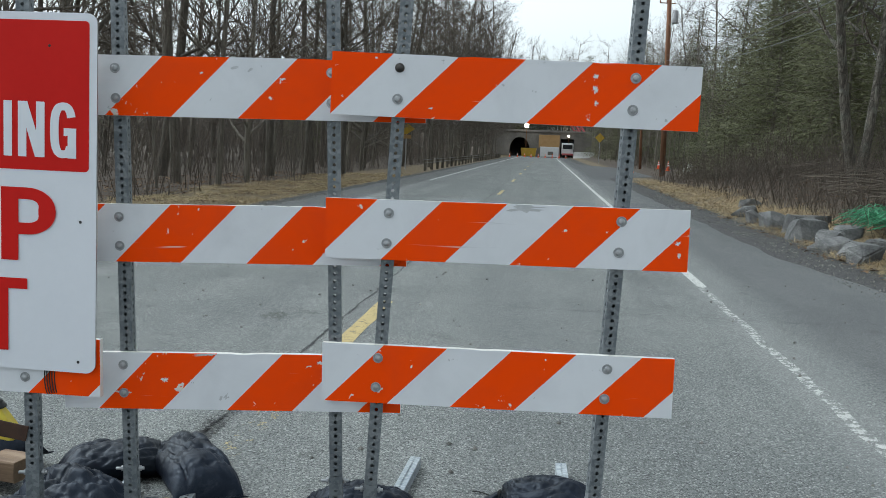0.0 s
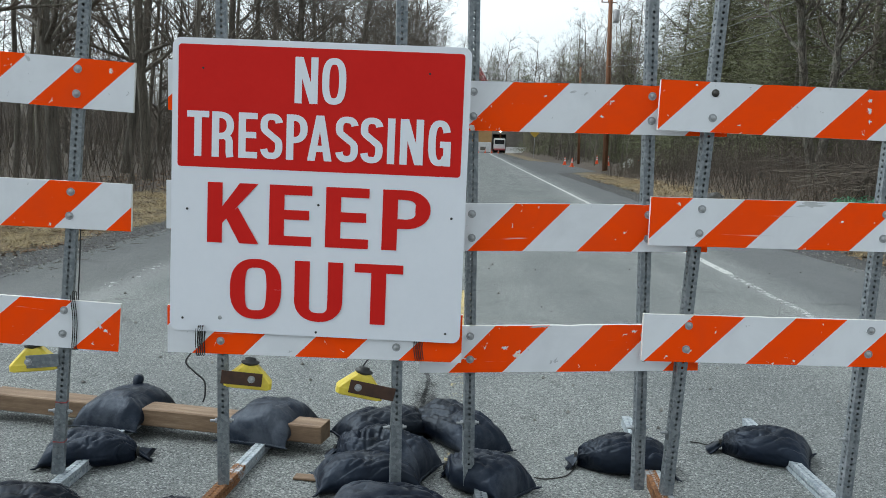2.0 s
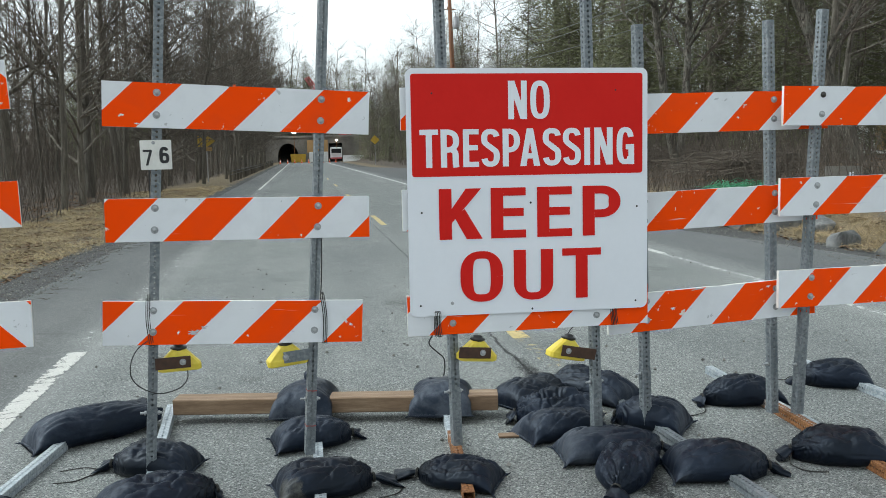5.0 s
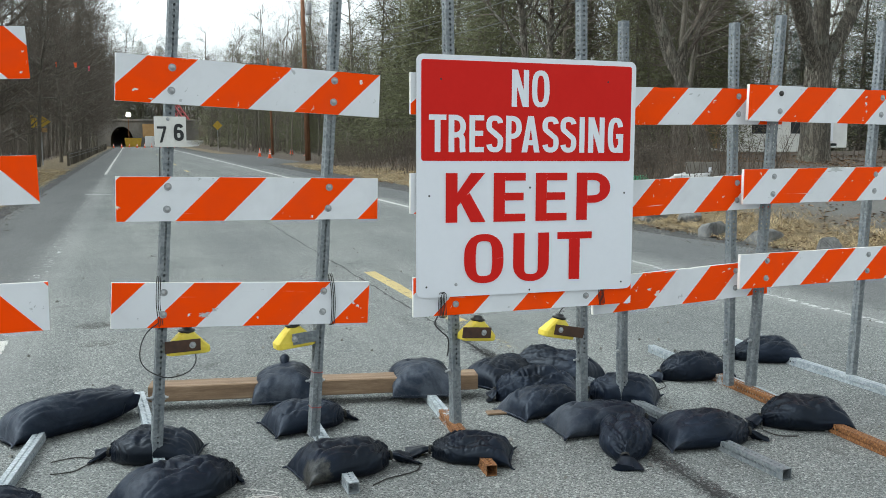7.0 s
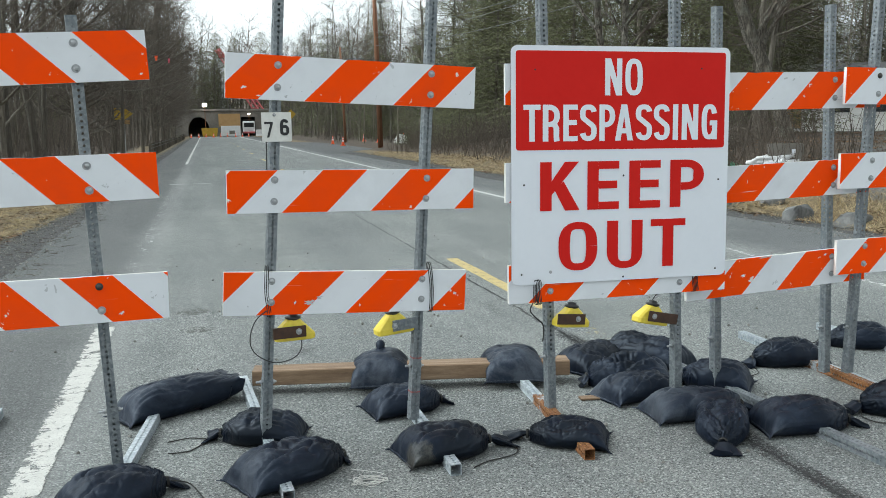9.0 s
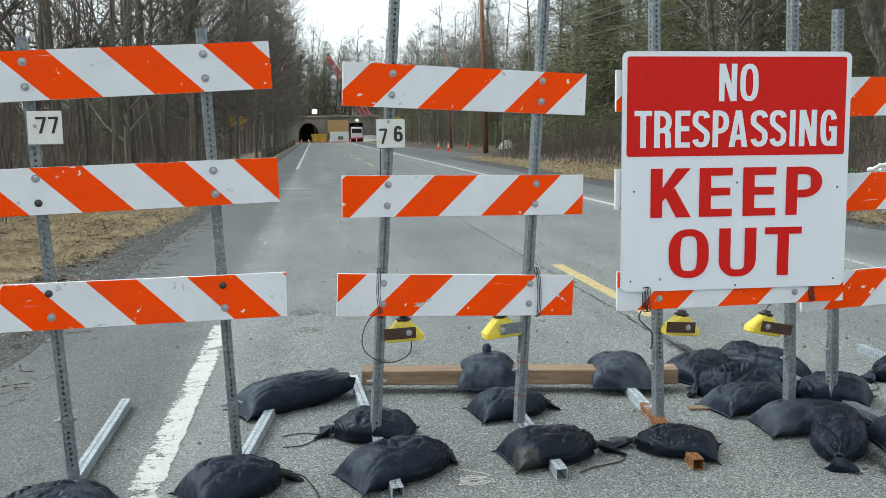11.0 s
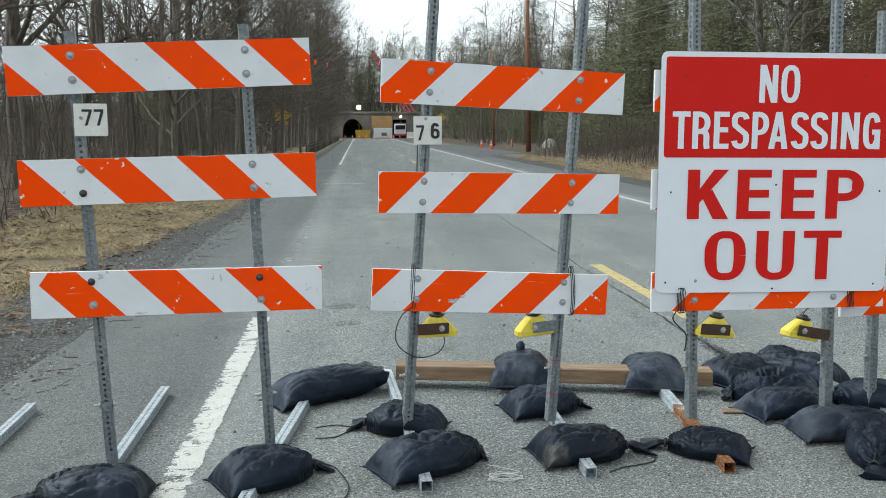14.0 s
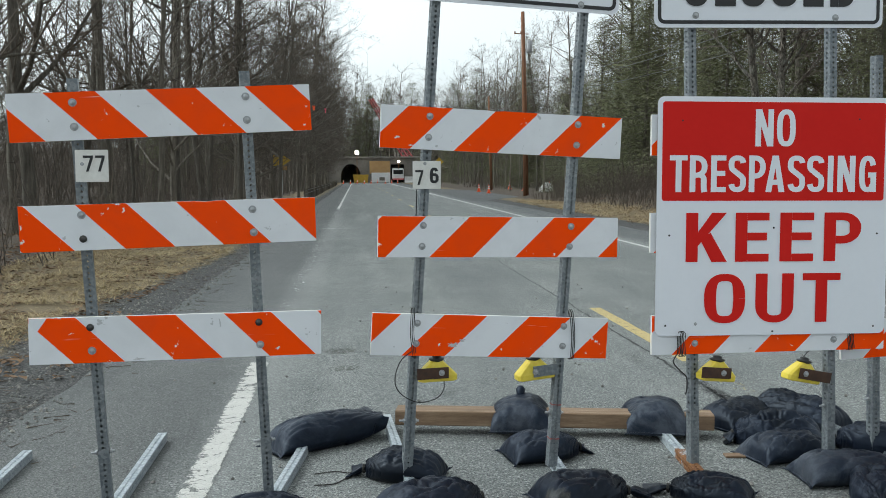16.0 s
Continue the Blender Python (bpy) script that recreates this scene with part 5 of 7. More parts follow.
FADED_RED = grainy("faded_red_tape", [(0.3, (0.22, 0.09, 0.09)), (0.7, (0.42, 0.06, 0.06))], 60, 0.7, fine=200)
# red marks taped round a post
for z in (0.209, 0.387):
    a, b = Vector(B_posts[1][0]), Vector(B_posts[1][1])
    g = Geo()
    h, d = (0.0242 if z < 0.35 else 0.0230), 0.35
    for r in range(4):
        g.add([Matrix.Rotation(math.pi / 2 * r, 3, "Z") @ Vector((x, -h, y)) for x, y in ((-h, 0), (-0.4 * h, 0.003 * d), (0.3 * h, -0.002 * d), (h, 0), (h, 0.020 * d), (0.2 * h, 0.012 * d), (-h, 0.021 * d))], [(0, 1, 2, 3, 4, 5, 6)])
    tagged(part("red_tape", g.weld().mesh("red_tape", FADED_RED), m=along(a, b) @ Matrix.Translation((0, 0, z - 0.065))), "faded strip of red tape round a steel post", "tape", "tape marks on a post")


# ---- lumber ----
def beam(a, b, high, deep, label):
    m = along((*a, 0), (*b, 0), Vector((0, 0, 1)))
    t = thing("lumber", label, "lumber", m=Matrix.Translation((0, 0, 0)))
    a, b = Vector((*a, 0)), Vector((*b, 0))
    x = (b - a).normalized()
    g = Geo()
    length = (b - a).length
    n = 24
    vs = []
    for i in range(n + 1):
        s = length * i / n
        for py, pz in ((0.006, 0), (deep - 0.006, 0), (deep, 0.006), (deep, high - 0.006), (deep - 0.006, high), (0.006, high), (0, high - 0.006), (0, 0.006)):
            vs.append(Vector((s, py + 0.002 * noise.noise(Vector((s * 5, py * 9, 3))), pz + 0.002 * noise.noise(Vector((s * 4, pz * 9, 7))))))
    fs = [(8 * i + (j + 1) % 8, 8 * i + j, 8 * i + 8 + j, 8 * i + 8 + (j + 1) % 8)[::-1] for i in range(n) for j in range(8)]
    fs += [tuple(range(8)), tuple(range(8 * n + 7, 8 * n - 1, -1))]
    g.add(vs, fs)
    m = Matrix((x, Vector((0, 0, 1)).cross(x), Vector((0, 0, 1)))).transposed().to_4x4()
    m.translation = a + Vector((0, 0, 0.054))
    t.matrix_basis = m
    part("timber", g.mesh("timber", LUMBER), t)
    for s0 in (-0.0015, length + 0.0005):
        e = Geo()
        e.box((s0, 0.004, 0.004), (s0 + 0.001, deep - 0.004, high - 0.004))
        part("end_grain", e.mesh("end_grain", PLANK_END), t, "dark split end grain")
    return t


beam((-3.25, 4.10), (-1.485, 3.445), 0.090, 0.14, "weathered pine timber lying across steel feet")
g = Geo()
g.box((-0.11, -0.03, 0), (0.11, 0.03, 0.012), bevel=0.003)
tagged(part("wood_scrap", g.mesh("wood_scrap", LUMBER), m=pose(-1.50, 3.12, 0.002, 0, 0, -16)), "small splinter of reddish wood on asphalt", "wood scrap")


# ---- sandbags ----
def crease(q):
    """Sharp valleys between smooth cloth: 0 on the flat, 1 in the fold."""
    return max(0.0, 1 - 6.0 * abs(noise.noise(q))) ** 1.3


def sandbag(sewn, neck, wide, high, seed, label, end="tied", tail=0.11, slack=1.0, lift=0.0, strands=(), cloth=None, lean=0.0):
    """A filled sack lying between its sewn end and its neck: a pillow with drawn-out corners at the sewn end.
    end: tied (gathered to a neck), sewn (closed like the other end) or open (loose mouth)."""
    rows, cols = 84, 88
    rnd = random.Random(seed)
    a, b = Vector((*sewn, 0)), Vector((*neck, 0))
    length, c = (b - a).length, (a + b) / 2
    cloth = cloth or BAG
    edge = 0.36 * high
    verts = []
    for i in range(rows + 1):
        s = -1 + 2 * i / rows
        k = max(0.0, (s - 0.05) / 0.95) if end == "tied" else 0.0
        far = abs(s) if (s < 0 or end == "sewn") else 0.0
        swell = (1 - far ** 4.6) ** 0.55 if far < 1 else 0.0
        w = 0.97 + 0.03 * far ** 5
        if end == "tied":
            w *= 1 - 0.84 * k ** 2.6
            swell *= 1 - 0.55 * k ** 2.8
        if end == "open" and s > 0:
            swell *= 1 - 0.22 * s ** 2
            w *= 1 - 0.04 * s
        mid = edge * (0.20 + 0.80 * min(1.0, swell * 1.2)) if end != "open" or s < 0 else edge * (1 + 1.1 * s ** 2)
        soft = 0.46 + 0.30 * far ** 6           # rounded flanks, a sharper edge towards a sewn end
        for j in range(cols):
            g = 2 * math.pi * j / cols
            cg, sg = math.cos(g), math.sin(g)
            t = math.copysign(abs(cg) ** 0.80, cg)
            puff = max(0.0, 1 - abs(t) ** 2.3) ** soft
            x = s * length / 2 + math.copysign(0.035 * length * abs(t) ** 3 * far ** 9, s)
            y = wide / 2 * w * t
            q = Vector((s * 1.5 + seed * 7.3, t * 1.2, 0.3 if sg > 0 else 4.0))
            bulge = 0.17 * noise.noise(q) + 0.08 * noise.noise(q * 2.1)
            run = Vector((s * 0.9 + 0.45 * t + seed * 3.9, 1.9 * t - 0.9 * s, seed * 1.3))
            fold = 0.15 * crease(run) + 0.10 * crease(run * 1.7 + Vector((3, 1, 0))) + 0.045 * crease(run * 3.3 + Vector((0, 5, 1)))
            loose = max(0.0, slack - 1.0)
            fold += loose * (0.16 * crease(run * 0.8 + Vector((1, 7, 2))) + 0.12 * crease(Vector((s * 3.0 + seed, 0.8 * t + 0.9 * s, 5.0))) - 0.16 * noise.noise(run * 1.4 + Vector((9, 0, 4))))
            # long pleats running into the neck
            draw = k ** 1.1 * 0.36 + (0.06 * s if end == "open" and s > 0 else 0.0)
            pleat = draw * (crease(Vector((t * 3.2 / max(0.25, w), s * 0.6, seed * 2.1))) + 0.7 * crease(Vector((t * 6.0 / max(0.3, w), s * 0.8, seed * 5.3))))
            # short puckers along the sewn end
            pucker = 0.22 * max(0.0, far - 0.5) * crease(Vector((t * 6.0, s * 0.9, seed * 1.9)))
            if sg > 0:
                z = mid + (high * swell - mid * min(1.0, swell * 1.2)) * puff * (1 + bulge - min(1.3, slack) * fold - pucker - pleat)
            else:
                z = mid * (1 - min(1.0, 1.25 * puff)) if end != "open" or s < 0.2 else mid - (mid - 0.5 * mid * (s - 0.2)) * min(1.0, 1.5 * puff)
            y *= 1 + 0.22 * bulge - 0.45 * pleat * (1 - puff) - 0.25 * loose * fold
            x += 0.010 * noise.noise(Vector((t * 3.0, s, seed))) * length / 0.5
            if end == "open" and s > 0.75:
                x += 0.035 * noise.noise(Vector((t * 2.2, 1.0 if sg > 0 else 2.5, seed))) + 0.02 * (1 if sg < 0 else -1) * (s - 0.75) * 4
            verts.append(Vector((x, y, max(z, 0.0))))
    n = cols
    faces = [(i * n + j, i * n + (j + 1) % n, (i + 1) * n + (j + 1) % n, (i + 1) * n + j)[::-1] for i in range(rows) for j in range(n)]
    faces += [tuple(range(n))]
    if end != "open":
        faces += [tuple(rows * n + j for j in range(n))[::-1]]
    turn = math.degrees(math.atan2((b - a).y, (b - a).x))
    root = thing("sandbag", label, "sandbag", "sandbags weighting the barricades", pose(c.x, c.y, lift, 0, 0, turn) @ Matrix.Rotation(lean, 4, "Y"))
    part("sack", mesh_of("sack", verts, faces, cloth, smooth=True), root)
    for row, way in ((0, -1), (rows, 1)):
        if row and end != "sewn":
            continue
        hem = Geo()
        rim = [verts[row * n + j] + Vector((way * 0.003, 0, 0.002)) for j in range(0, n // 2 + 1)]
        ears = [rim[0] + Vector((way * 0.016, 0.014, -0.002)), *rim, rim[-1] + Vector((way * 0.014, -0.016, 0.003))]
        for p in ears:
            p.z = max(0.004, p.z)
        hem.tube(ears, [0.0025] + [0.0050 + 0.0020 * math.sin(2.7 * m + seed) for m in range(len(rim))] + [0.0025], 5)
        part("seam", hem.mesh("seam", cloth, True), root, "rolled and sewn end seam")
    if end == "open":
        return root
    if end == "tied":
        g = Geo()
        rings, m = 14, 26
        vs, droop, side = [], rnd.uniform(0.5, 0.9), rnd.uniform(-0.03, 0.03)
        ph = rnd.uniform(0, 6.28)
        for i in range(rings + 1):
            k = i / rings
            r = 0.030 - 0.014 * math.sin(min(1.0, k * 2.0) * math.pi) + 0.014 * max(0.0, k - 0.4)
            cz = edge * 0.80 * (1 - droop * k) + 0.006 * math.sin(k * 5)
            for j in range(m):
                g2 = 2 * math.pi * j / m
                rr = r * (1 + 0.34 * abs(math.sin(3.5 * g2 + ph)) * (0.3 + k) - 0.2 + 0.3 * noise.noise(Vector((math.cos(g2) * 1.4, math.sin(g2) * 1.4 + k * 2.5, seed))))
                x = length / 2 - 0.022 + tail * k + 0.016 * k * math.sin(2 * g2 + ph)
                vs.append(Vector((x, side * k + rr * math.cos(g2) * (1 + 0.75 * k), max(0.003, cz + rr * math.sin(g2) * (1 - 0.55 * k)))))
        g.add(vs, [(i * m + j, i * m + (j + 1) % m, (i + 1) * m + (j + 1) % m, (i + 1) * m + j)[::-1] for i in range(rings) for j in range(m)])
        g.add([v.copy() for v in vs[-m:]], [tuple(range(m))[::-1]])
        part("neck", g.mesh("neck", cloth, True), root, "gathered neck of the sack")
        g = Geo()
        for o in (0.010, 0.017):
            ring = [Vector((length / 2 + o, 0.021 * math.cos(q), edge * 0.74 + 0.021 * math.sin(q))) for q in [i * math.pi / 6 for i in range(13)]]
            g.tube(ring, [0.0032] * len(ring), 5)
        part("tie", g.mesh("tie", STRING), root, "black cord tied round the neck")
    back = root.matrix_basis.inverted()
    for line in strands:
        pts = [Vector((x, y, 0.006)) for x, y in line]
        start = root.matrix_basis @ Vector((length / 2 + 0.014, 0, edge * 0.8))
        pts = [start, start.lerp(pts[0], 0.6) + Vector((0, 0, 0.01))] + pts
        fine = []
        for i in range(len(pts) - 1):
            p0, p1, p2, p3 = pts[max(i - 1, 0)], pts[i], pts[i + 1], pts[min(i + 2, len(pts) - 1)]
            for k in range(6):
                f = k / 6
                fine.append(back @ (0.5 * (2 * p1 + (p2 - p0) * f + (2 * p0 - 5 * p1 + 4 * p2 - p3) * f * f + (3 * p1 - p0 - 3 * p2 + p3) * f ** 3)))
        g = Geo()
        g.tube(fine, [0.0032] * len(fine), 5)
        part("loose_cord", g.mesh("loose_cord", STRING, True), root, "loose end of black cord")
    return root


def knotted(bag, x, y, z):
    """A short twisted stub of sack standing on top of a bag."""
    g = Geo()
    pts = [Vector((x, y, z - 0.04)), Vector((x + 0.004, y, z)), Vector((x - 0.006, y, z + 0.02)), Vector((x + 0.004, y, z + 0.034)), Vector((x + 0.016, y, z + 0.05)), Vector((x + 0.036, y, z + 0.056))]
    g.tube(pts, [0.045, 0.026, 0.019, 0.026, 0.030, 0.022], 12)
    part("knot", g.mesh("knot", BAG, True), bag, "twisted knot of sack")
    return bag


OVER = "dusty black sandbag draped over a steel foot"
PILE = "dusty black sandbag in a heaped pile"
sandbag((-4.639, 2.719), (-5.07, 2.80), 0.306, 0.165, 1, OVER, strands=[((-5.19, 2.90), (-5.212, 2.85), (-5.237, 2.79))])
sandbag((-4.322, 2.735), (-3.92, 2.86), 0.306, 0.165, 2, OVER, strands=[((-3.80, 2.86), (-3.781, 2.661), (-3.812, 2.541), (-3.871, 2.49), (-3.914, 2.525))])
sandbag((-3.99, 3.91), (-3.36, 4.14), 0.279, 0.185, 3, "half-filled black sandbag with open slack end", end="open", slack=0.7)
sandbag((-3.196, 3.230), (-3.56, 3.39), 0.279, 0.155, 4, OVER, strands=[((-3.64, 3.45), (-3.70, 3.49), (-3.76, 3.49), (-3.826, 3.48)), ((-3.63, 3.40), (-3.69, 3.35), (-3.749, 3.304), (-3.854, 3.315))])
sandbag((-3.622, 2.703), (-3.13, 2.83), 0.306, 0.170, 5, OVER, tail=0.05, slack=1.2)
knotted(sandbag((-2.57, 3.765), (-2.43, 4.15), 0.355, 0.168, 6, "plump black sandbag with a knotted top, draped on the timber", end="sewn", slack=0.4, lift=0.036, cloth=BAG_GREY), 0.10, 0.0, 0.138)
sandbag((-1.82, 3.50), (-1.66, 3.90), 0.365, 0.170, 7, "plump grey-dusted sandbag draped on the timber", end="sewn", slack=0.4, lift=0.036, cloth=BAG_GREY)
sandbag((-2.760, 3.430), (-2.36, 3.43), 0.288, 0.150, 8, OVER, tail=0.09)
sandbag((-2.860, 2.719), (-2.43, 2.71), 0.297, 0.160, 9, "black sandbag with a muddy patch over a steel foot", tail=0.15, cloth=BAG_MUDDY, strands=[((-2.31, 2.62), (-2.35, 2.56), (-2.43, 2.54), (-2.52, 2.53), (-2.614, 2.485))])
sandbag((-1.890, 2.480), (-2.19, 2.70), 0.279, 0.130, 10, OVER, tail=0.15, slack=1.25)
sandbag((-1.36, 3.65), (-0.92, 3.81), 0.297, 0.150, 11, PILE, end="sewn")
sandbag((-0.66, 3.39), (-0.90, 3.89), 0.297, 0.185, 12, PILE, end="sewn", slack=1.3)
sandbag((-0.993, 3.135), (-1.40, 3.37), 0.297, 0.205, 13, PILE, tail=0.07, slack=1.5)
sandbag((-1.50, 3.04), (-1.06, 3.06), 0.279, 0.150, 14, PILE, end="sewn", cloth=BAG_GREY)
sandbag((-0.634, 2.847), (-0.89, 3.13), 0.297, 0.175, 15, PILE, tail=0.05)
sandbag((-1.451, 2.699), (-0.96, 2.59), 0.306, 0.155, 16, PILE, tail=0.10, cloth=BAG_GREY)
sandbag((-1.163, 2.492), (-1.45, 2.16), 0.270, 0.170, 17, "crumpled slack black sandbag heaped with others", slack=1.7, tail=0.10)
sandbag((-1.083, 2.303), (-0.66, 2.15), 0.315, 0.165, 18, OVER, tail=0.10)
sandbag((0.201, 3.142), (-0.23, 3.25), 0.297, 0.165, 19, OVER, tail=0.07, strands=[((-0.265, 3.2), (-0.338, 3.091), (-0.444, 3.061), (-0.496, 3.088))])
sandbag((0.958, 3.186), (0.60, 3.41), 0.297, 0.160, 20, OVER, tail=0.09, strands=[((0.56, 3.50), (0.523, 3.535), (0.476, 3.552))])
sandbag((-0.023, 2.065), (-0.40, 2.28), 0.306, 0.165, 21, OVER, tail=0.09, strands=[((-0.46, 2.22), (-0.479, 2.187), (-0.473, 2.099), (-0.377, 2.037))])
rnd = random.Random(5)
pts = [(-3.15, 2.62, 0.05)]
for i in range(26):
    a = i * 1.9
    pts.append((-3.10 + 0.10 * math.cos(a) * rnd.uniform(0.4, 1), 2.55 + 0.06 * math.sin(a) * rnd.uniform(0.4, 1), 0.006 + 0.03 * rnd.random() * (i % 3 == 0)))
cord("loose_thread", pts, 0.0013, WHITE_STRING, "tangle of white unravelled thread beside a sandbag", "thread")


# ---- trees and woods ----
def spike(g, a, b, r):
    """A three-sided twig running out to a point."""
    d = (b - a).normalized()
    x = d.orthogonal().normalized()
    y = d.cross(x)
    g.add([a + x * r, a - x * r * 0.5 + y * r * 0.87, a - x * r * 0.5 - y * r * 0.87, b], [(0, 1, 3), (1, 2, 3), (2, 0, 3)])


def bare_tree(seed, tall, girth, limbs, spread, low=0.3, fork=False, bole=0.0, reach=0.34, bark=None):
    """A leafless tree: (trunk and limbs, twigs) as two meshes."""
    rnd = random.Random(seed)
    wood, twig = Geo(), Geo()

    def branch(start, d, length, r, level):
        n = 7 if level == 0 else (5 if level == 1 else 3 if level == 2 else 1)
        pts, rad = [start], [r]
        p, d = start.copy(), d.normalized()
        for i in range(n):
            wig = (0.085, 0.2, 0.26, 0.32)[min(level, 3)]
            d = (d + Vector((rnd.uniform(-wig, wig), rnd.uniform(-wig, wig), rnd.uniform(-wig, wig) * 0.6 + (0.05 if level else 0.0)))).normalized()
            p = p + d * length / n
            pts.append(p.copy())
            rad.append(r * (1 - (0.82 if level else 0.72) * (i + 1) / n))
        if level > 2:
            spike(twig, pts[0], pts[-1], r)
        else:
            (wood if level < 2 else twig).tube(pts, rad, (9, 5, 3)[level], cap=False)
        return pts, rad

    def grow(pts, rad, level, length, count):
        for i in range(count):
            t = rnd.uniform(low if level == 0 else 0.2, 1.0)
            k = min(int(t * (len(pts) - 1)), len(pts) - 2)
            f = t * (len(pts) - 1) - k
            p = pts[k].lerp(pts[k + 1], f)
            axis = (pts[k + 1] - pts[k]).normalized()
            a = rnd.uniform(0, 6.283)
            out = axis.orthogonal().normalized()
            out = (Matrix.Rotation(a, 3, axis) @ out)
            rise = rnd.uniform(0.35, 1.0) if level == 0 else rnd.uniform(0.5, 1.2)
            d = (out * spread + axis * rise)
            ln = length * rnd.uniform(0.45, 1.0) * (1.15 - 0.6 * t if level == 0 else 1.0)
            q, r = branch(p, d, ln, max(0.006, rad[k] * (0.5 if level == 0 else 0.55)), level + 1)
            if level < 2:
                grow(q, r, level + 1, ln * 0.5, (9 if level == 0 else 6))

    stems = [Vector((0, 0, 1))] if not fork else [Vector((0.22, 0.05, 1)), Vector((-0.2, -0.06, 1)), Vector((0.5, 0.25, 1)), Vector((-0.65, 0.2, 1)), Vector((0.75, -0.3, 0.9))][: int(fork)]
    for s in stems:
        pts, rad = branch(Vector((0, 0, bole - 0.15)) + Vector((s.x, s.y, 0)) * (girth * 0.35 if bole else 0), s, tall * rnd.uniform(0.9, 1.05), girth / 2, 0)
        grow(pts, rad, 0, tall * reach, limbs)
    if bole:
        b = girth * 0.95
        wood.tube([Vector((0, 0, -0.3)), Vector((0, 0, 0.15)), Vector((0.02, 0, 0.7)), Vector((0, 0, bole * 0.7)), Vector((0, 0, bole + 0.25))], [b * 1.35, b * 1.12, b * 0.95, b * 0.9, b * 0.8], 14, cap=False)
    return wood.mesh("trunk", bark or BARK, True), twig.mesh("twigs", TWIG)


def conifer(seed, tall, girth, reach, needles, droop=0.25, base=0.12, count=70, crown=0.75):
    rnd = random.Random(seed)
    wood, leaf = Geo(), Geo()
    wood.tube([Vector((0, 0, -0.2)), Vector((0.05, 0, tall * 0.5)), Vector((0, 0, tall))], [girth / 2, girth / 3, 0.02], 7, cap=False)
    for i in range(count):
        t = base + (1 - base) * (i / count) ** 0.9
        z = tall * t
        ln = reach * (1 - t) ** crown * rnd.uniform(0.55, 1.12) + 0.25
        a = i * 2.4 + rnd.uniform(-0.4, 0.4)
        d = Vector((math.cos(a), math.sin(a), rnd.uniform(-droop, droop * 0.6)))
        tip = Vector((0, 0, z)) + d * ln
        mid = Vector((0, 0, z)) + d * ln * 0.5 + Vector((0, 0, -0.04 * ln))
        wood.tube([Vector((0, 0, z)), mid, tip], [0.03 * (1 - t) + 0.01, 0.015, 0.005], 3, cap=False)
        for j in range(int(60 + 150 * (1 - t))):
            s = rnd.uniform(0.2, 1.03)
            c = Vector((0, 0, z)).lerp(tip, s) + Vector((rnd.gauss(0, 0.16), rnd.gauss(0, 0.16), rnd.gauss(0, 0.12))) * (1 + ln * 0.35)
            o = (d * 0.6 + Vector((rnd.uniform(-1, 1), rnd.uniform(-1, 1), rnd.uniform(-0.5, 0.4)))).normalized()
            w = o.cross(Vector((rnd.uniform(-0.6, 0.6), rnd.uniform(-0.6, 0.6), 1))).normalized()
            l2, w2 = rnd.uniform(0.07, 0.2), rnd.uniform(0.012, 0.032)
            leaf.add([c - o * l2, c + w * w2, c + o * l2 - Vector((0, 0, 0.03))], [(0, 1, 2)])
    return wood.mesh("trunk", BARK, True), leaf.mesh("crown", needles)


def plant_kind(name, label, category, meshes, crown):
    root = thing(name, label, category)
    part("trunk", meshes[0], root)
    part(crown, meshes[1], root)
    return root


KINDS = [
    plant_kind("bare_tree", "tall leafless grey-barked forest tree", "tree", bare_tree(11, 19, 0.27, 26, 0.9, 0.22), "crown"),
    plant_kind("bare_tree", "slender leafless forest tree with grey bark", "tree", bare_tree(12, 17, 0.17, 22, 0.75, 0.25), "crown"),
    plant_kind("bare_tree", "leafless forest tree with ascending limbs", "tree", bare_tree(13, 18, 0.22, 26, 0.7, 0.2), "crown"),
    plant_kind("bare_tree", "leafless tree with low spreading limbs", "tree", bare_tree(14, 14, 0.24, 34, 1.2, 0.12), "crown"),
    plant_kind("bare_tree", "thin leafless sapling in the woods", "tree", bare_tree(15, 9, 0.09, 20, 0.9, 0.15), "crown"),
]
PINES = [
    plant_kind("pine_tree", "tall green pine with feathery boughs", "tree", conifer(21, 16, 0.36, 3.9, NEEDLES, count=140, base=0.10, crown=0.42), "crown"),
    plant_kind("pine_tree", "bushy green hemlock beside the road", "tree", conifer(22, 11, 0.24, 3.8, NEEDLES, 0.35, 0.02, 130, 0.55), "crown"),
    plant_kind("spruce_tree", "dark green spruce behind bare trees", "tree", conifer(23, 15, 0.34, 3.8, DARK_NEEDLES, 0.4, 0.04, 120), "crown"),
]
PLACED = set()


def plant(src, u, v, size, turn, group, z=None):
    if u < 48 and v > 9 and W(u, v).x > 0.95 * W(u, v).y - 2.0 and W(u, v).y < 46 and W(u, v).x < 62:
        return None
    h = height(u, v) if z is None else z
    p = W(u, v, h - 0.05)
    m = Matrix.LocRotScale(p, Euler((radians(2 * math.sin(turn)), radians(2 * math.cos(turn * 1.3)), turn)), (1, 1, 1))
    if src not in PLACED:
        PLACED.add(src)
        src.matrix_basis = m
        src.scale = (size, size, size)
        tagged(src, group=group)
        return src
    ob = copy_thing(src, m)
    ob.scale = (size, size, size)
    return tagged(ob, group=group)


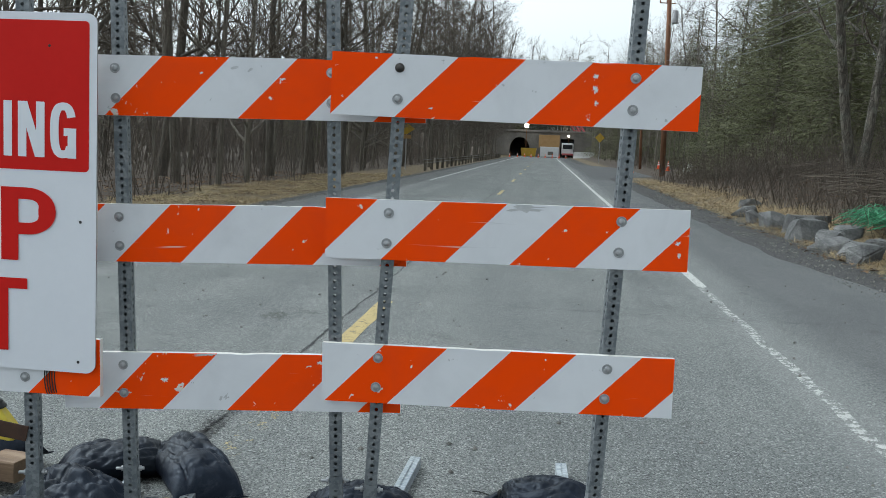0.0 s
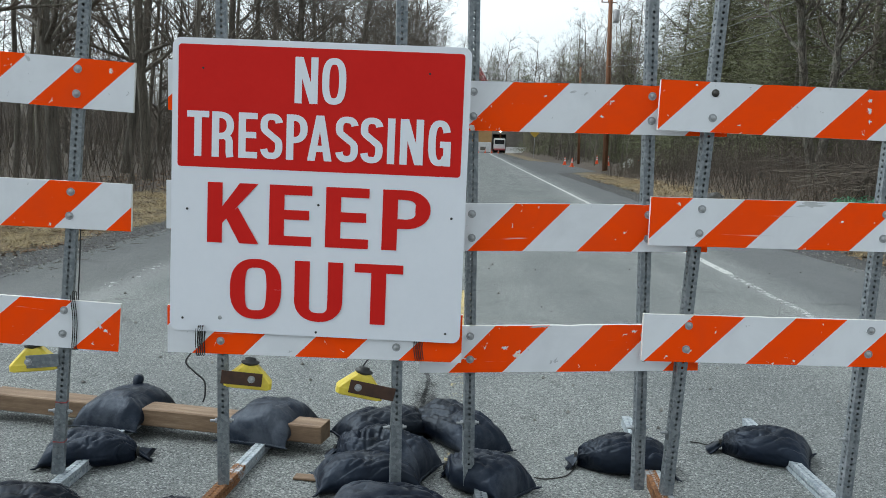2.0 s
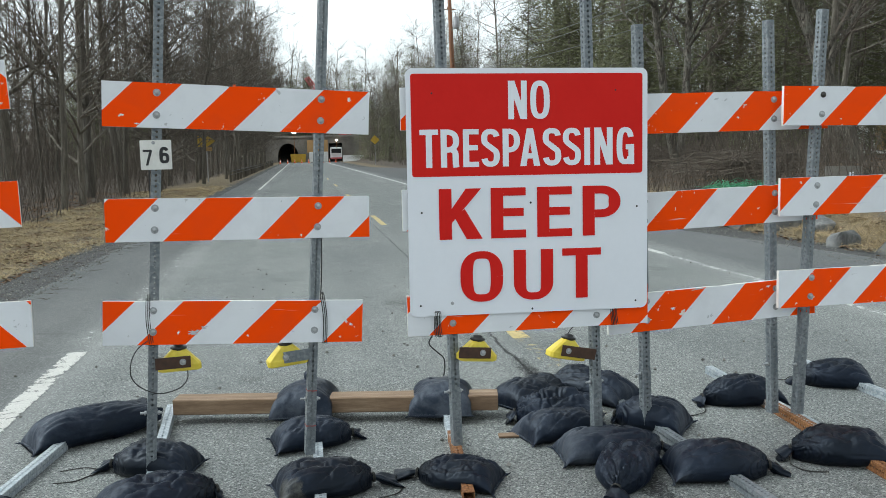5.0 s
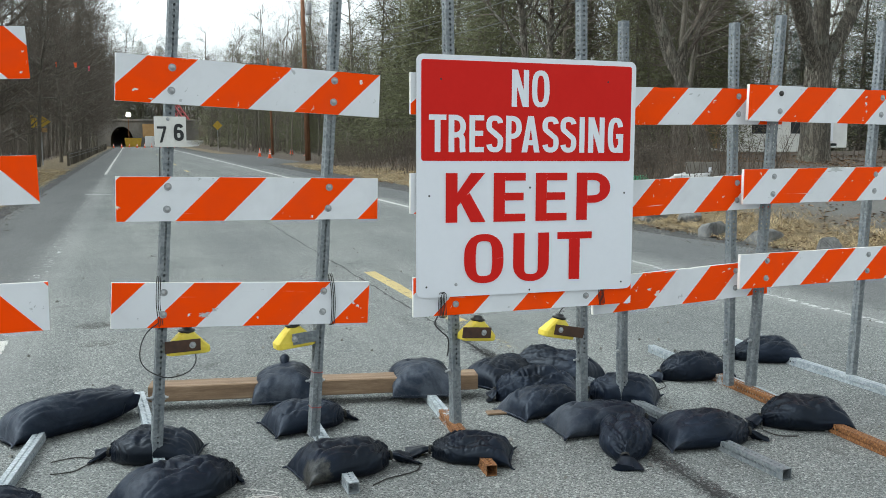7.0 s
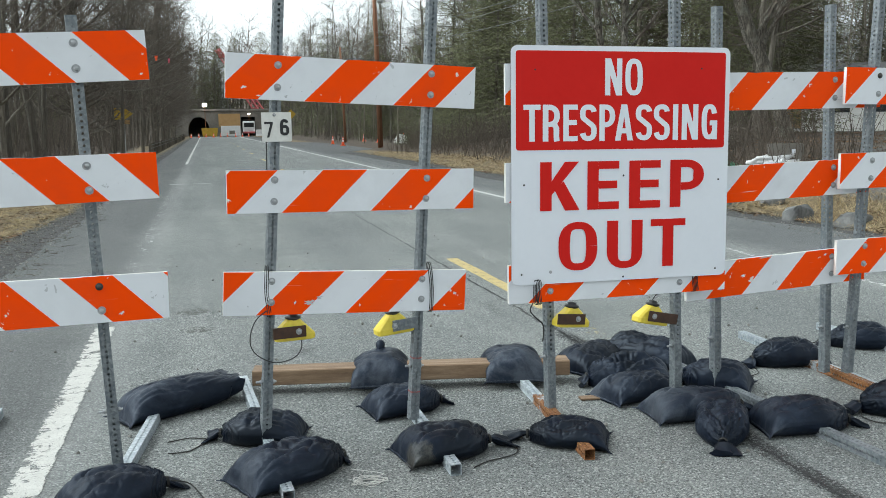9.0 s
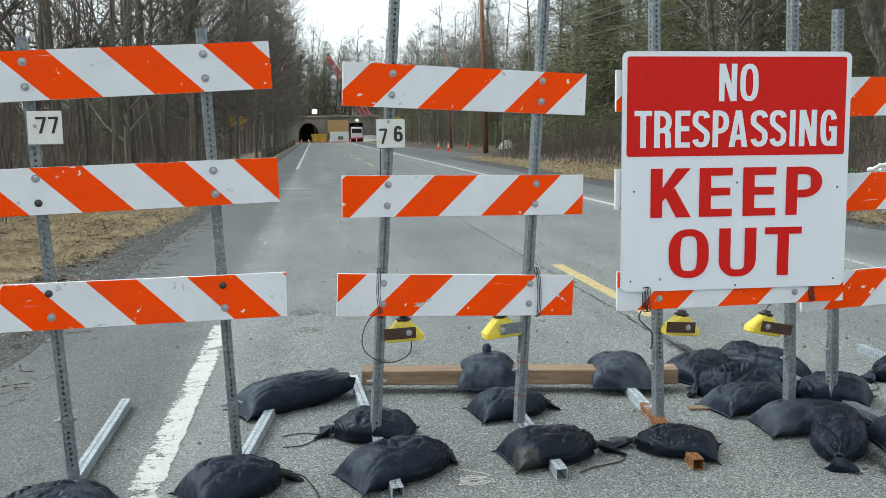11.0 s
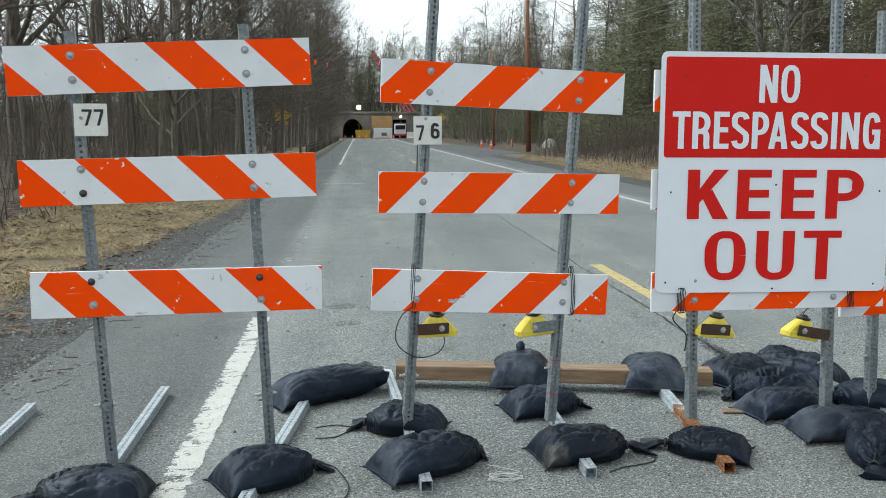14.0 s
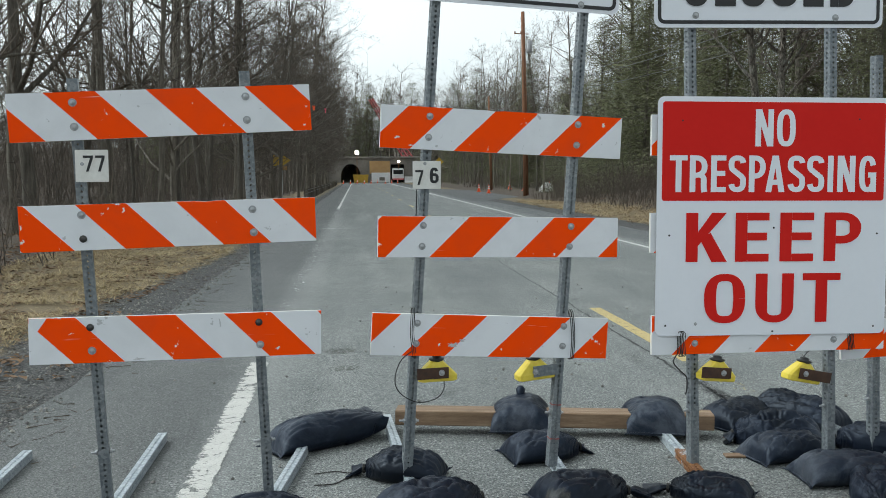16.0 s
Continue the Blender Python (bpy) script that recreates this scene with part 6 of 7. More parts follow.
rnd = random.Random(77)
LEFT, RIGHT, FAR = "woods left of the road", "woods right of the road", "woods at the road's end"
for i in range(48):
    u = 10 + 146 * (i / 48) ** 1.3
    v = -10.4 - abs(rnd.gauss(0, 1)) * 9 - (3.5 if u < 16 else 0)
    k = rnd.choices([0, 1, 2, 3, 4], [4, 5, 4, 2, 3])[0]
    plant(KINDS[k], u + rnd.uniform(-1, 1), v, rnd.uniform(0.75, 1.2), rnd.uniform(0, 6.28), LEFT)
for i in range(17):
    plant(KINDS[3 if i % 3 else 0], 44 + 7.0 * i, -9.6 - rnd.random() * 1.2, rnd.uniform(0.8, 1.05), rnd.uniform(0, 6.28), LEFT)
for i in range(16):
    plant(KINDS[(3, 0, 2, 3)[i % 4]], 34 + 7.5 * i + rnd.uniform(-2, 2), (-8.6 if i > 5 else -10.2) - rnd.random(), rnd.uniform(0.85, 1.1), rnd.uniform(0, 6.28), LEFT)
for i in range(18):
    plant(KINDS[(3, 2, 1, 4)[i % 4]], 60 + 6.5 * i + rnd.uniform(-2, 2), 8.6 + rnd.random() * 2, rnd.uniform(0.62, 0.95), rnd.uniform(0, 6.28), RIGHT)
for i in range(7):
    plant(PINES[1 if i % 2 else 0], 60 + 16 * i, -20 - rnd.random() * 14, rnd.uniform(0.7, 1.1), rnd.uniform(0, 6.28), LEFT)
for i in range(70):
    u = 22 + 150 * (i / 70) ** 1.4
    v = 10.5 + abs(rnd.gauss(0, 1)) * 13
    k = rnd.choices([0, 1, 2, 3, 4], [3, 5, 3, 2, 4])[0]
    plant(KINDS[k], u, v, rnd.uniform(0.75, 1.15) * (1 - 0.08 * smoothstep(50, 80, u)), rnd.uniform(0, 6.28), RIGHT)
for u, v, k, s in ((34, 13.5, 1, 0.95), (38, 17, 0, 0.9), (29, 17, 1, 1.0), (43, 12, 0, 0.8), (25, 15.5, 1, 0.85), (48, 15, 1, 0.8), (33, 22, 0, 1.05), (40, 24, 0, 1.0), (52, 19, 0, 0.9), (58, 12.5, 1, 0.6), (24, 21, 1, 1.0),
                   (64, 17, 0, 0.8), (74, 20, 0, 0.8), (46, 10.5, 1, 0.75), (36, 10.8, 1, 0.7), (31, 12.4, 0, 0.75), (62, 10.5, 1, 0.7), (70, 13, 0, 0.75), (84, 12, 1, 0.9), (96, 14, 0, 0.9), (110, 13, 0, 0.9), (36, 27, 2, 0.9), (44, 32, 2, 0.95), (24, 62, 2, 1.0), (8, 66, 2, 1.0), (34, 20, 1, 0.9), (38, 31, 0, 1.0), (50, 26, 0, 0.9), (30, 19, 1, 0.8), (27, 13, 1, 0.62), (51, 10.2, 1, 0.95), (47, 11.4, 1, 1.05), (42.5, 10.2, 1, 0.9), (39, 11.6, 1, 1.0), (33.5, 10.6, 1, 0.75), (55, 12.4, 0, 0.8)):
    plant(PINES[k], u, v, s * (1 - 0.10 * smoothstep(52, 66, u)), rnd.uniform(0, 6.28), RIGHT)
for i in range(20):
    u, v = 188 + 50 * rnd.random(), -60 + 120 * rnd.random()
    if i % 3 == 0:
        plant(PINES[i % 2], u, v, rnd.uniform(0.7, 1.0), rnd.uniform(0, 6.28), FAR)
    else:
        plant(KINDS[rnd.randrange(4)], u, v, rnd.uniform(0.5, 0.75), rnd.uniform(0, 6.28), FAR)

for i in range(34):
    plant(KINDS[(0, 2, 1, 3)[i % 4]], 26 + 90 * rnd.random(), -17 - 34 * rnd.random(), rnd.uniform(0.85, 1.2), rnd.uniform(0, 6.28), LEFT)
for i in range(18):
    plant(KINDS[(0, 3, 2)[i % 3]], 92 + 4.8 * i, -8.3 - 3.5 * rnd.random(), rnd.uniform(1.1, 1.45), rnd.uniform(0, 6.28), LEFT)

stout = plant_kind("bare_tree", "stout leafless tree with forking limbs at the wood's edge", "tree", bare_tree(17, 17, 0.40, 13, 0.95, 0.22, reach=0.40), "crown")
for i, (u, v, k) in enumerate(((19, -14.0, 0.95), (24, -13.0, 1.0), (29, -12.2, 0.9), (33, -14.5, 1.05), (38, -11.8, 0.95), (46, -12.0, 1.0), (57, -11.5, 1.0))):
    plant(stout, u, v, k, 1.7 * i, LEFT)
over = plant_kind("bare_tree", "leafless roadside tree reaching out over the asphalt", "tree", bare_tree(16, 15, 0.26, 36, 1.5, 0.2, reach=0.5), "crown")
for i, (u, v, k) in enumerate(((40, -9.4, 0.85), (54, -8.8, 0.95), (66, -8.4, 1.0), (80, -8.4, 1.0), (97, -8.4, 1.05), (118, -8.0, 1.1))):
    plant(over, u, v, k, 2.1 * i, LEFT)
for i in range(30):
    v = -32 + 36 * rnd.random()
    plant(PINES[0] if i % 4 == 0 else KINDS[(0, 2, 3)[i % 3]], 187 + 22 * rnd.random(), v, rnd.uniform(0.95, 1.35) * (1.05 if v < -7 else 0.95), rnd.uniform(0, 6.28), FAR)
for i in range(26):
    v = -34 + 68 * (i + rnd.uniform(-0.4, 0.4)) / 26
    plant(PINES[(0, 1)[i % 2]] if i % 3 else KINDS[(0, 2, 3)[i % 3]], 192 + 26 * rnd.random(), v, rnd.uniform(0.95, 1.3) * (1.0 if v > -9 else 1.05), rnd.uniform(0, 6.28), FAR)
for i in range(12):
    plant(KINDS[(1, 2, 4, 0, 3)[i % 5]], 12 + 60 * rnd.random(), -12.5 - 20 * rnd.random(), rnd.uniform(0.7, 1.05), rnd.uniform(0, 6.28), LEFT)
for i in range(16):
    plant(KINDS[(1, 2, 0, 3)[i % 4]], 26 + 34 * rnd.random(), 12 + 26 * rnd.random(), rnd.uniform(0.7, 1.0), rnd.uniform(0, 6.28), RIGHT)
for i in range(28):
    a = 0.72 + 0.55 * i / 28
    d = 66 + 26 * rnd.random()
    x, y = -4 + d * math.sin(a), -1 + d * math.cos(a)
    plant(KINDS[(0, 2, 3, 1)[i % 4]] if i % 4 else PINES[2], UX * x + UY * y, UY * x - UX * y, rnd.uniform(0.8, 1.1), rnd.uniform(0, 6.28), "woods beyond the lot")

for i in range(16):
    a = 0.74 + 0.36 * (i + rnd.random()) / 16
    d = 70 + 14 * rnd.random()
    x, y = -4 + d * math.sin(a), -1 + d * math.cos(a)
    plant(PINES[(2, 0, 2, 1)[i % 4]], UX * x + UY * y, UY * x - UX * y, rnd.uniform(0.95, 1.3), rnd.uniform(0, 6.28), "woods beyond the lot")

for i in range(12):
    plant(PINES[i % 2], 100 + 7 * i + rnd.uniform(-2, 2), 9.4 + 8 * rnd.random(), rnd.uniform(0.75, 1.05), rnd.uniform(0, 6.28), RIGHT)

# flagging ribbons tied to drooping twigs over the verge
PINK = grainy("pink_ribbon", [(0.3, (0.6, 0.07, 0.12)), (0.7, (0.75, 0.12, 0.18))], 9, 0.6)
for x, y, z, w, m_, tint in ((2.0, 47.8, 5.15, 0.17, CONE_ORANGE, "orange"), (1.17, 48.3, 5.17, 0.07, CONE_ORANGE, "orange"), (2.58, 47.5, 5.0, 0.10, PINK, "pink")):
    t = thing("flagging_ribbon", tint + " flagging ribbon tied to a bare twig", "ribbon", "ribbons in the roadside trees", Matrix.Translation((x, y, z)))
    g = Geo()
    n = 6
    g.add([Vector((sx * w * 0.5 * (1 - 0.1 * i), 0.03 * math.sin(2.1 * i), 0.14 - 0.05 * i + 0.008 * sx)) for i in range(n) for sx in (-1, 1)], [(2 * i, 2 * i + 1, 2 * i + 3, 2 * i + 2) for i in range(n - 1)])
    part("strip", g.mesh("strip", m_), t)
    g = Geo()
    g.tube([Vector((-1.9, 0.3, 0.9)), Vector((-0.7, 0.1, 0.42)), Vector((0, 0, 0.14)), Vector((0.4, -0.1, 0.05))], [0.016, 0.011, 0.007, 0.003], 4)
    part("twig", g.mesh("twig", TWIG, True), t, "bare drooping twig")

# large trees that stand clear beside the lot
big = plant_kind("old_tree", "massive old leafless tree with deeply furrowed trunk", "tree", bare_tree(31, 9.5, 0.40, 16, 1.0, 0.15, fork=5, bole=2.6, bark=OLD_BARK), "crown")
big.matrix_basis = Matrix.Translation((15.0, 14.4, 0.8)) @ Matrix.Rotation(0.6, 4, "Z")
forked = plant_kind("forked_tree", "leafless tree with two leaning grey stems", "tree", bare_tree(32, 13, 0.27, 30, 0.9, 0.25, fork=2, bark=OLD_BARK), "crown")
forked.matrix_basis = Matrix.Translation((12.0, 22.0, 0.72)) @ Matrix.Rotation(0.3, 4, "Z")


second = plant_kind("old_tree", "stout leafless tree with rough brown trunk", "tree", bare_tree(33, 13, 0.40, 34, 1.0, 0.2, bark=OLD_BARK), "crown")
second.matrix_basis = Matrix.Translation((14.4, 17.3, 0.75)) @ Matrix.Rotation(radians(-15), 4, Vector((0.72, 0.69, 0))) @ Matrix.Rotation(1.6, 4, "Z")


def in_lot(u, v):
    """The open gravel lot, kept clear of woods."""
    p = W(u, v)
    return p.x > 0.95 * p.y - 2.5 and v > 8.5 and p.y < 46 and p.x < 62


def sticks(name, label, category, spots, tall, r, mat_, lean, kids, seed, keep=lambda u, v: True):
    """Crowded thin stems, too many to count."""
    rnd = random.Random(seed)
    g = Geo()
    for u, v in spots:
        if in_lot(u, v) and rnd.random() > (0.25 if tall[1] < 4 else 0.0):
            continue
        h = rnd.uniform(*tall) * (0.4 if in_lot(u, v) else 1)
        p = W(u, v, height(u, v) - 0.1)
        d = Vector((rnd.uniform(-lean, lean), rnd.uniform(-lean, lean), 1))
        q = p + d * h * 0.5 + Vector((rnd.uniform(-lean, lean), rnd.uniform(-lean, lean), 0)) * h * 0.15
        t = p + d * h
        rr = rnd.uniform(*r)
        g.tube([p, q, t], [rr, rr * 0.7, rr * 0.15], 4 if rr > 0.03 else 3, cap=False)
        for _ in range(kids):
            f = rnd.uniform(0.25, 0.95)
            s = p.lerp(q, f * 2) if f < 0.5 else q.lerp(t, f * 2 - 1)
            a = rnd.uniform(0, 6.283)
            e = s + Vector((math.cos(a) * 0.7, math.sin(a) * 0.7, rnd.uniform(-0.1, 0.8))) * h * rnd.uniform(0.10, 0.32)
            spike(g, s, e, rr * 0.4)
    return tagged(part(name, g.mesh(name, mat_, True)), label, category, kind="stuff")


def clear_of_cones(spots):
    """Leaves out the trodden ground where the cones stand."""
    return [(u, v) for u, v in spots if not (50 < u < 86 and v < 7.6 + (u - 50) * 0.19)]


rnd = random.Random(90)
sticks("far_woods", "dense leafless woodland stems far behind the verge", "woods", [(2 + 190 * rnd.random() ** 1.2, -15 - 60 * rnd.random()) for _ in range(1000)], (3, 7.5), (0.02, 0.06), BRUSH, 0.26, 22, 1)
sticks("far_woods", "dense leafless woodland stems behind the pines", "woods", [(22 + 170 * rnd.random(), 16 + 55 * rnd.random()) for _ in range(1300)], (7, 17), (0.02, 0.06), BRUSH, 0.24, 22, 2)
sticks("far_woods", "dense leafless woodland on the rise at the road's end", "woods", [(190 + 90 * rnd.random(), -90 + 190 * rnd.random()) for _ in range(1300)], (8, 19), (0.05, 0.12), BRUSH, 0.2, 26, 3)
sticks("brush", "tangled leafless undergrowth along the wood's edge", "undergrowth", [(6 + 110 * rnd.random() ** 1.3, -9.8 - 12 * rnd.random() ** 1.5) for _ in range(2600)], (0.6, 3.2), (0.005, 0.018), BRUSH, 0.35, 5, 4)
sticks("brush", "dim tangled undergrowth deep in the woods", "undergrowth", [(4 + 150 * rnd.random(), -15 - 40 * rnd.random()) for _ in range(3000)], (1.5, 5.0), (0.012, 0.03), BRUSH, 0.35, 6, 6)
sticks("brush", "dim tangled undergrowth deep behind the pines", "undergrowth", [(18 + 120 * rnd.random(), 14 + 34 * rnd.random()) for _ in range(2200)], (1.5, 5.0), (0.012, 0.03), BRUSH, 0.35, 6, 7)
sticks("brush", "tangled leafless undergrowth beneath the pines", "undergrowth", clear_of_cones([(19 + 85 * rnd.random() ** 1.3, 8.2 + 12 * rnd.random() ** 1.4) for _ in range(2600)]), (0.5, 2.6), (0.005, 0.018), BRUSH, 0.4, 6, 5)


sticks("brush", "low brown undergrowth covering the bank", "undergrowth", clear_of_cones([(13 + 62 * rnd.random() ** 1.2, 5.9 + 3.6 * rnd.random() ** 0.8) for _ in range(4200)]), (0.35, 1.7), (0.004, 0.012), BRUSH, 0.45, 6, 8)


def scatter(name, label, category, spots, make, mat_, seed):
    rnd = random.Random(seed)
    g = Geo()
    for u, v in spots:
        make(g, W(u, v, height(u, v)), rnd)
    return tagged(part(name, g.mesh(name, mat_)), label, category, kind="stuff")


def blade(g, p, rnd):
    a = rnd.uniform(0, 6.283)
    d, w = Vector((math.cos(a), math.sin(a), 0)), rnd.uniform(0.002, 0.005)
    s = Vector((-d.y, d.x, 0)) * w
    ln, up = rnd.uniform(0.10, 0.32), rnd.uniform(0.15, 0.85)
    m, t = p + d * ln * 0.45 + Vector((0, 0, ln * up * 0.6)), p + d * ln + Vector((0, 0, ln * up * 0.55))
    g.add([p - s, p + s, m + s * 0.8, m - s * 0.8, t], [(0, 1, 2, 3), (3, 2, 4)])


def leaf(g, p, rnd):
    a, r = rnd.uniform(0, 6.283), rnd.uniform(0.025, 0.06)
    d, s = Vector((math.cos(a), math.sin(a), rnd.uniform(-0.3, 0.3))), Vector((-math.sin(a), math.cos(a), rnd.uniform(-0.3, 0.3)))
    c = p + Vector((0, 0, rnd.uniform(0.004, 0.03)))
    g.add([c - d * r, c + s * r * 0.6 + Vector((0, 0, 0.01)), c + d * r, c - s * r * 0.6 + Vector((0, 0, 0.012))], [(0, 1, 2), (0, 2, 3)])


def pebble(g, p, rnd):
    r = rnd.uniform(0.006, 0.022)
    vs = [Vector((rnd.uniform(0.6, 1) * r * x, rnd.uniform(0.6, 1) * r * y, rnd.uniform(0.5, 0.9) * r * z)) + p + Vector((0, 0, r * 0.3)) for x, y, z in ((1, 0, 0), (0, 1, 0), (-1, 0, 0), (0, -1, 0), (0, 0, 1), (0, 0, -0.6))]
    g.add(vs, [(0, 1, 4), (1, 2, 4), (2, 3, 4), (3, 0, 4), (1, 0, 5), (2, 1, 5), (3, 2, 5), (0, 3, 5)])


rnd = random.Random(91)


def clumped(n, u0, u1, power, v0, v1, seed, cut=-0.15):
    rnd = random.Random(seed)
    out = []
    while len(out) < n:
        u, v = u0 + (u1 - u0) * rnd.random() ** power, v0 + (v1 - v0) * rnd.random()
        if noise.noise(Vector((u * 0.9, v * 1.3, seed))) > cut:
            out.append((u, v))
    return out


def tuft(g, p, rnd):
    """A flattened clump of dry stalks, combed one way."""
    a = rnd.uniform(0, 6.283)
    for _ in range(7):
        q = p + Vector((rnd.gauss(0, 0.05), rnd.gauss(0, 0.05), 0))
        b = a + rnd.gauss(0, 0.5)
        d, w = Vector((math.cos(b), math.sin(b), 0)), rnd.uniform(0.0018, 0.004)
        side = Vector((-d.y, d.x, 0)) * w
        ln, up = rnd.uniform(0.12, 0.34), rnd.uniform(0.05, 0.45)
        m, t = q + d * ln * 0.45 + Vector((0, 0, ln * up * 0.6 + 0.012)), q + d * ln + Vector((0, 0, ln * up * 0.4 + 0.006))
        g.add([q - side, q + side, m + side * 0.8, m - side * 0.8, t], [(0, 1, 2, 3), (3, 2, 4)])


def twiglet(g, p, rnd):
    a, ln = rnd.uniform(0, 6.283), rnd.uniform(0.05, 0.28)
    d = Vector((math.cos(a), math.sin(a), rnd.uniform(0.0, 0.15)))
    spike(g, p + Vector((0, 0, 0.008)), p + d * ln + Vector((0, 0, 0.01)), rnd.uniform(0.002, 0.005))


left_straw = [q for q in clumped(9500, 4.5, 46, 1.7, -10.4, -6.7, 1, -0.25) if q[1] < -7.45 + 0.75 * smoothstep(9, 16, q[0])]
scatter("dry_grass", "matted dry tan grass on the verge", "grass", left_straw, tuft, STRAW_BROWN, 1)
scatter("dry_grass", "dry tan grass on the bank", "grass", clumped(4200, 6, 50, 1.5, 4.75, 6.3, 2, -0.3), tuft, STRAW, 2)
scatter("dry_grass", "upright dry stalks on the bank", "grass", clumped(3500, 7, 40, 1.5, 4.8, 6.6, 12, -0.1), blade, STRAW, 12)
scatter("dead_leaves", "brown dead leaves lying on the verge", "leaves", clumped(15000, 4, 45, 1.6, -14, -6.9, 3), leaf, LEAF, 3)
scatter("dead_leaves", "brown dead leaves drifted along the gravel's edge", "leaves", clumped(110, 3, 9, 1.0, -7.2, -6.2, 9, 0.05), leaf, LEAF, 9)
scatter("dead_leaves", "brown dead leaves lying on the bank", "leaves", clumped(5000, 8, 45, 1.4, 4.5, 10, 4), leaf, LEAF, 4)
scatter("dead_leaves", "brown dead leaves blown across the gravel lot", "leaves", clumped(7000, 8, 34, 1.2, 7.5, 20, 8, -0.1), leaf, LEAF, 8)
scatter("shoulder_gravel", "loose gravel and grit along the road's edge", "gravel", clumped(5200, 2, 26, 1.3, -7.6, -6.15, 5, -0.3), pebble, PEBBLE, 5)
scatter("shoulder_gravel", "loose gravel and grit along the road's edge", "gravel", clumped(2500, 6, 35, 1.4, 3.9, 5.0, 6, -0.3), pebble, PEBBLE, 6)
scatter("fallen_twigs", "small fallen twigs along the road's edge", "twigs", clumped(700, 2, 20, 1.3, -8.2, -5.9, 10, -0.2), twiglet, TWIG, 10)
scatter("road_grit", "scattered grit and pebbles on the asphalt", "gravel", [(-1 + 12 * rnd.random() ** 1.4, -6 + 9.5 * rnd.random()) for _ in range(900)], lambda g, p, r: pebble(g, p * 1.0, random.Random(r.random() * 1e6)) if r.random() < 0.35 else None, PEBBLE, 7)


# ---- stones, pipes and clutter on the right bank ----
def boulder(x, y, z, sx, sy, sz, seed, label="rough grey fieldstone boulder in dry grass"):
    """A broken block: the hull of a few corners, its edges knocked off and its faces roughened."""
    rnd = random.Random(seed * 13 + 5)
    bm = bmesh.new()
    for _ in range(15):
        d = Vector((rnd.gauss(0, 1), rnd.gauss(0, 1), rnd.gauss(0, 1))).normalized()
        d = Vector([math.copysign(abs(c) ** 0.6, c) for c in d])
        bm.verts.new(Vector((d.x * sx, d.y * sy, d.z * sz)))
    made = bmesh.ops.convex_hull(bm, input=bm.verts[:])
    loose = [v for v in made["geom_interior"] if isinstance(v, bmesh.types.BMVert)]
    bmesh.ops.delete(bm, geom=loose, context="VERTS")
    bmesh.ops.bevel(bm, geom=bm.edges[:], offset=0.09 * min(sx, sy), segments=2, affect="EDGES", clamp_overlap=True)
    bmesh.ops.triangulate(bm, faces=bm.faces[:])
    bmesh.ops.subdivide_edges(bm, edges=bm.edges[:], cuts=2, use_grid_fill=True)
    for v in bm.verts:
        q = v.co * 4.0 + Vector((seed * 3.7, 0, 0))
        v.co += v.co.normalized() * (0.05 * noise.noise(q) + 0.03 * noise.noise(q * 3.1)) * min(sx, sy)
        v.co.z = max(-0.3 * sz, v.co.z)
    me = bpy.data.meshes.new("boulder")
    bm.to_mesh(me)
    bm.free()
    me.materials.append(ROCK)
    return tagged(part("boulder", me, m=pose(x, y, z, 0, 0, seed * 47)), label, "boulder", "boulders lining the bank")


rnd = random.Random(17)
for i, (u, v, s) in enumerate(((13.0, 5.25, 0.40), (13.9, 5.0, 0.36), (14.8, 5.15, 0.40), (15.7, 5.05, 0.42), (16.6, 5.3, 0.36), (17.6, 5.1, 0.46), (18.8, 5.2, 0.42), (20.1, 5.2, 0.46), (21.6, 5.15, 0.40), (23.2, 5.2, 0.36), (12.1, 5.4, 0.32), (10.5, 4.85, 0.27), (9.5, 5.0, 0.30), (8.0, 5.0, 0.26), (26.0, 5.9, 0.34), (15.2, 5.7, 0.30), (17.2, 5.8, 0.32), (19.3, 5.8, 0.34))):
    p = W(u, v, height(u, v))
    boulder(p.x, p.y, p.z + 0.08 * s, s * rnd.uniform(0.8, 1.15), s * rnd.uniform(0.7, 0.95), s * rnd.uniform(0.62, 0.9), i + 1)


tarp = boulder(22.6, 65.7, height(68.6, 10.8) + 0.1, 0.62, 0.5, 0.62, 31, "pale tarpaulin heaped at the wood's edge")
tarp.name = "tarpaulin_heap"
tarp.data.materials[0] = WALL_WHITE
tagged(tarp, category="tarpaulin", group="heaps at the wood's edge")


def heap(name, label, category, spots, radius, length, r, mat_, seed, droop=0.0):
    """A loose heap of rods or strands."""
    rnd = random.Random(seed)
    g = Geo()
    c = Vector(spots)
    for i in range(radius[1]):
        a, t = rnd.uniform(0, 6.28), rnd.gauss(0, 0.8)
        d = Vector((math.cos(t + radius[2]), math.sin(t + radius[2]), rnd.uniform(-0.12, 0.16)))
        p = c + Vector((math.cos(a), math.sin(a), 0)) * radius[0] * rnd.random() + Vector((0, 0, rnd.random() * radius[3]))
        ln = rnd.uniform(0.5, 1) * length
        mid = p + Vector((rnd.uniform(-0.1, 0.1), rnd.uniform(-0.1, 0.1), rnd.uniform(0, 0.12))) * ln
        g.tube([p - d * ln / 2 - Vector((0, 0, droop)), mid, p + d * ln / 2 - Vector((0, 0, droop))], [r, r * 0.9, r * 0.6], 5, cap=True)
    return tagged(part(name, g.mesh(name, mat_, True)), label, category, kind="stuff")


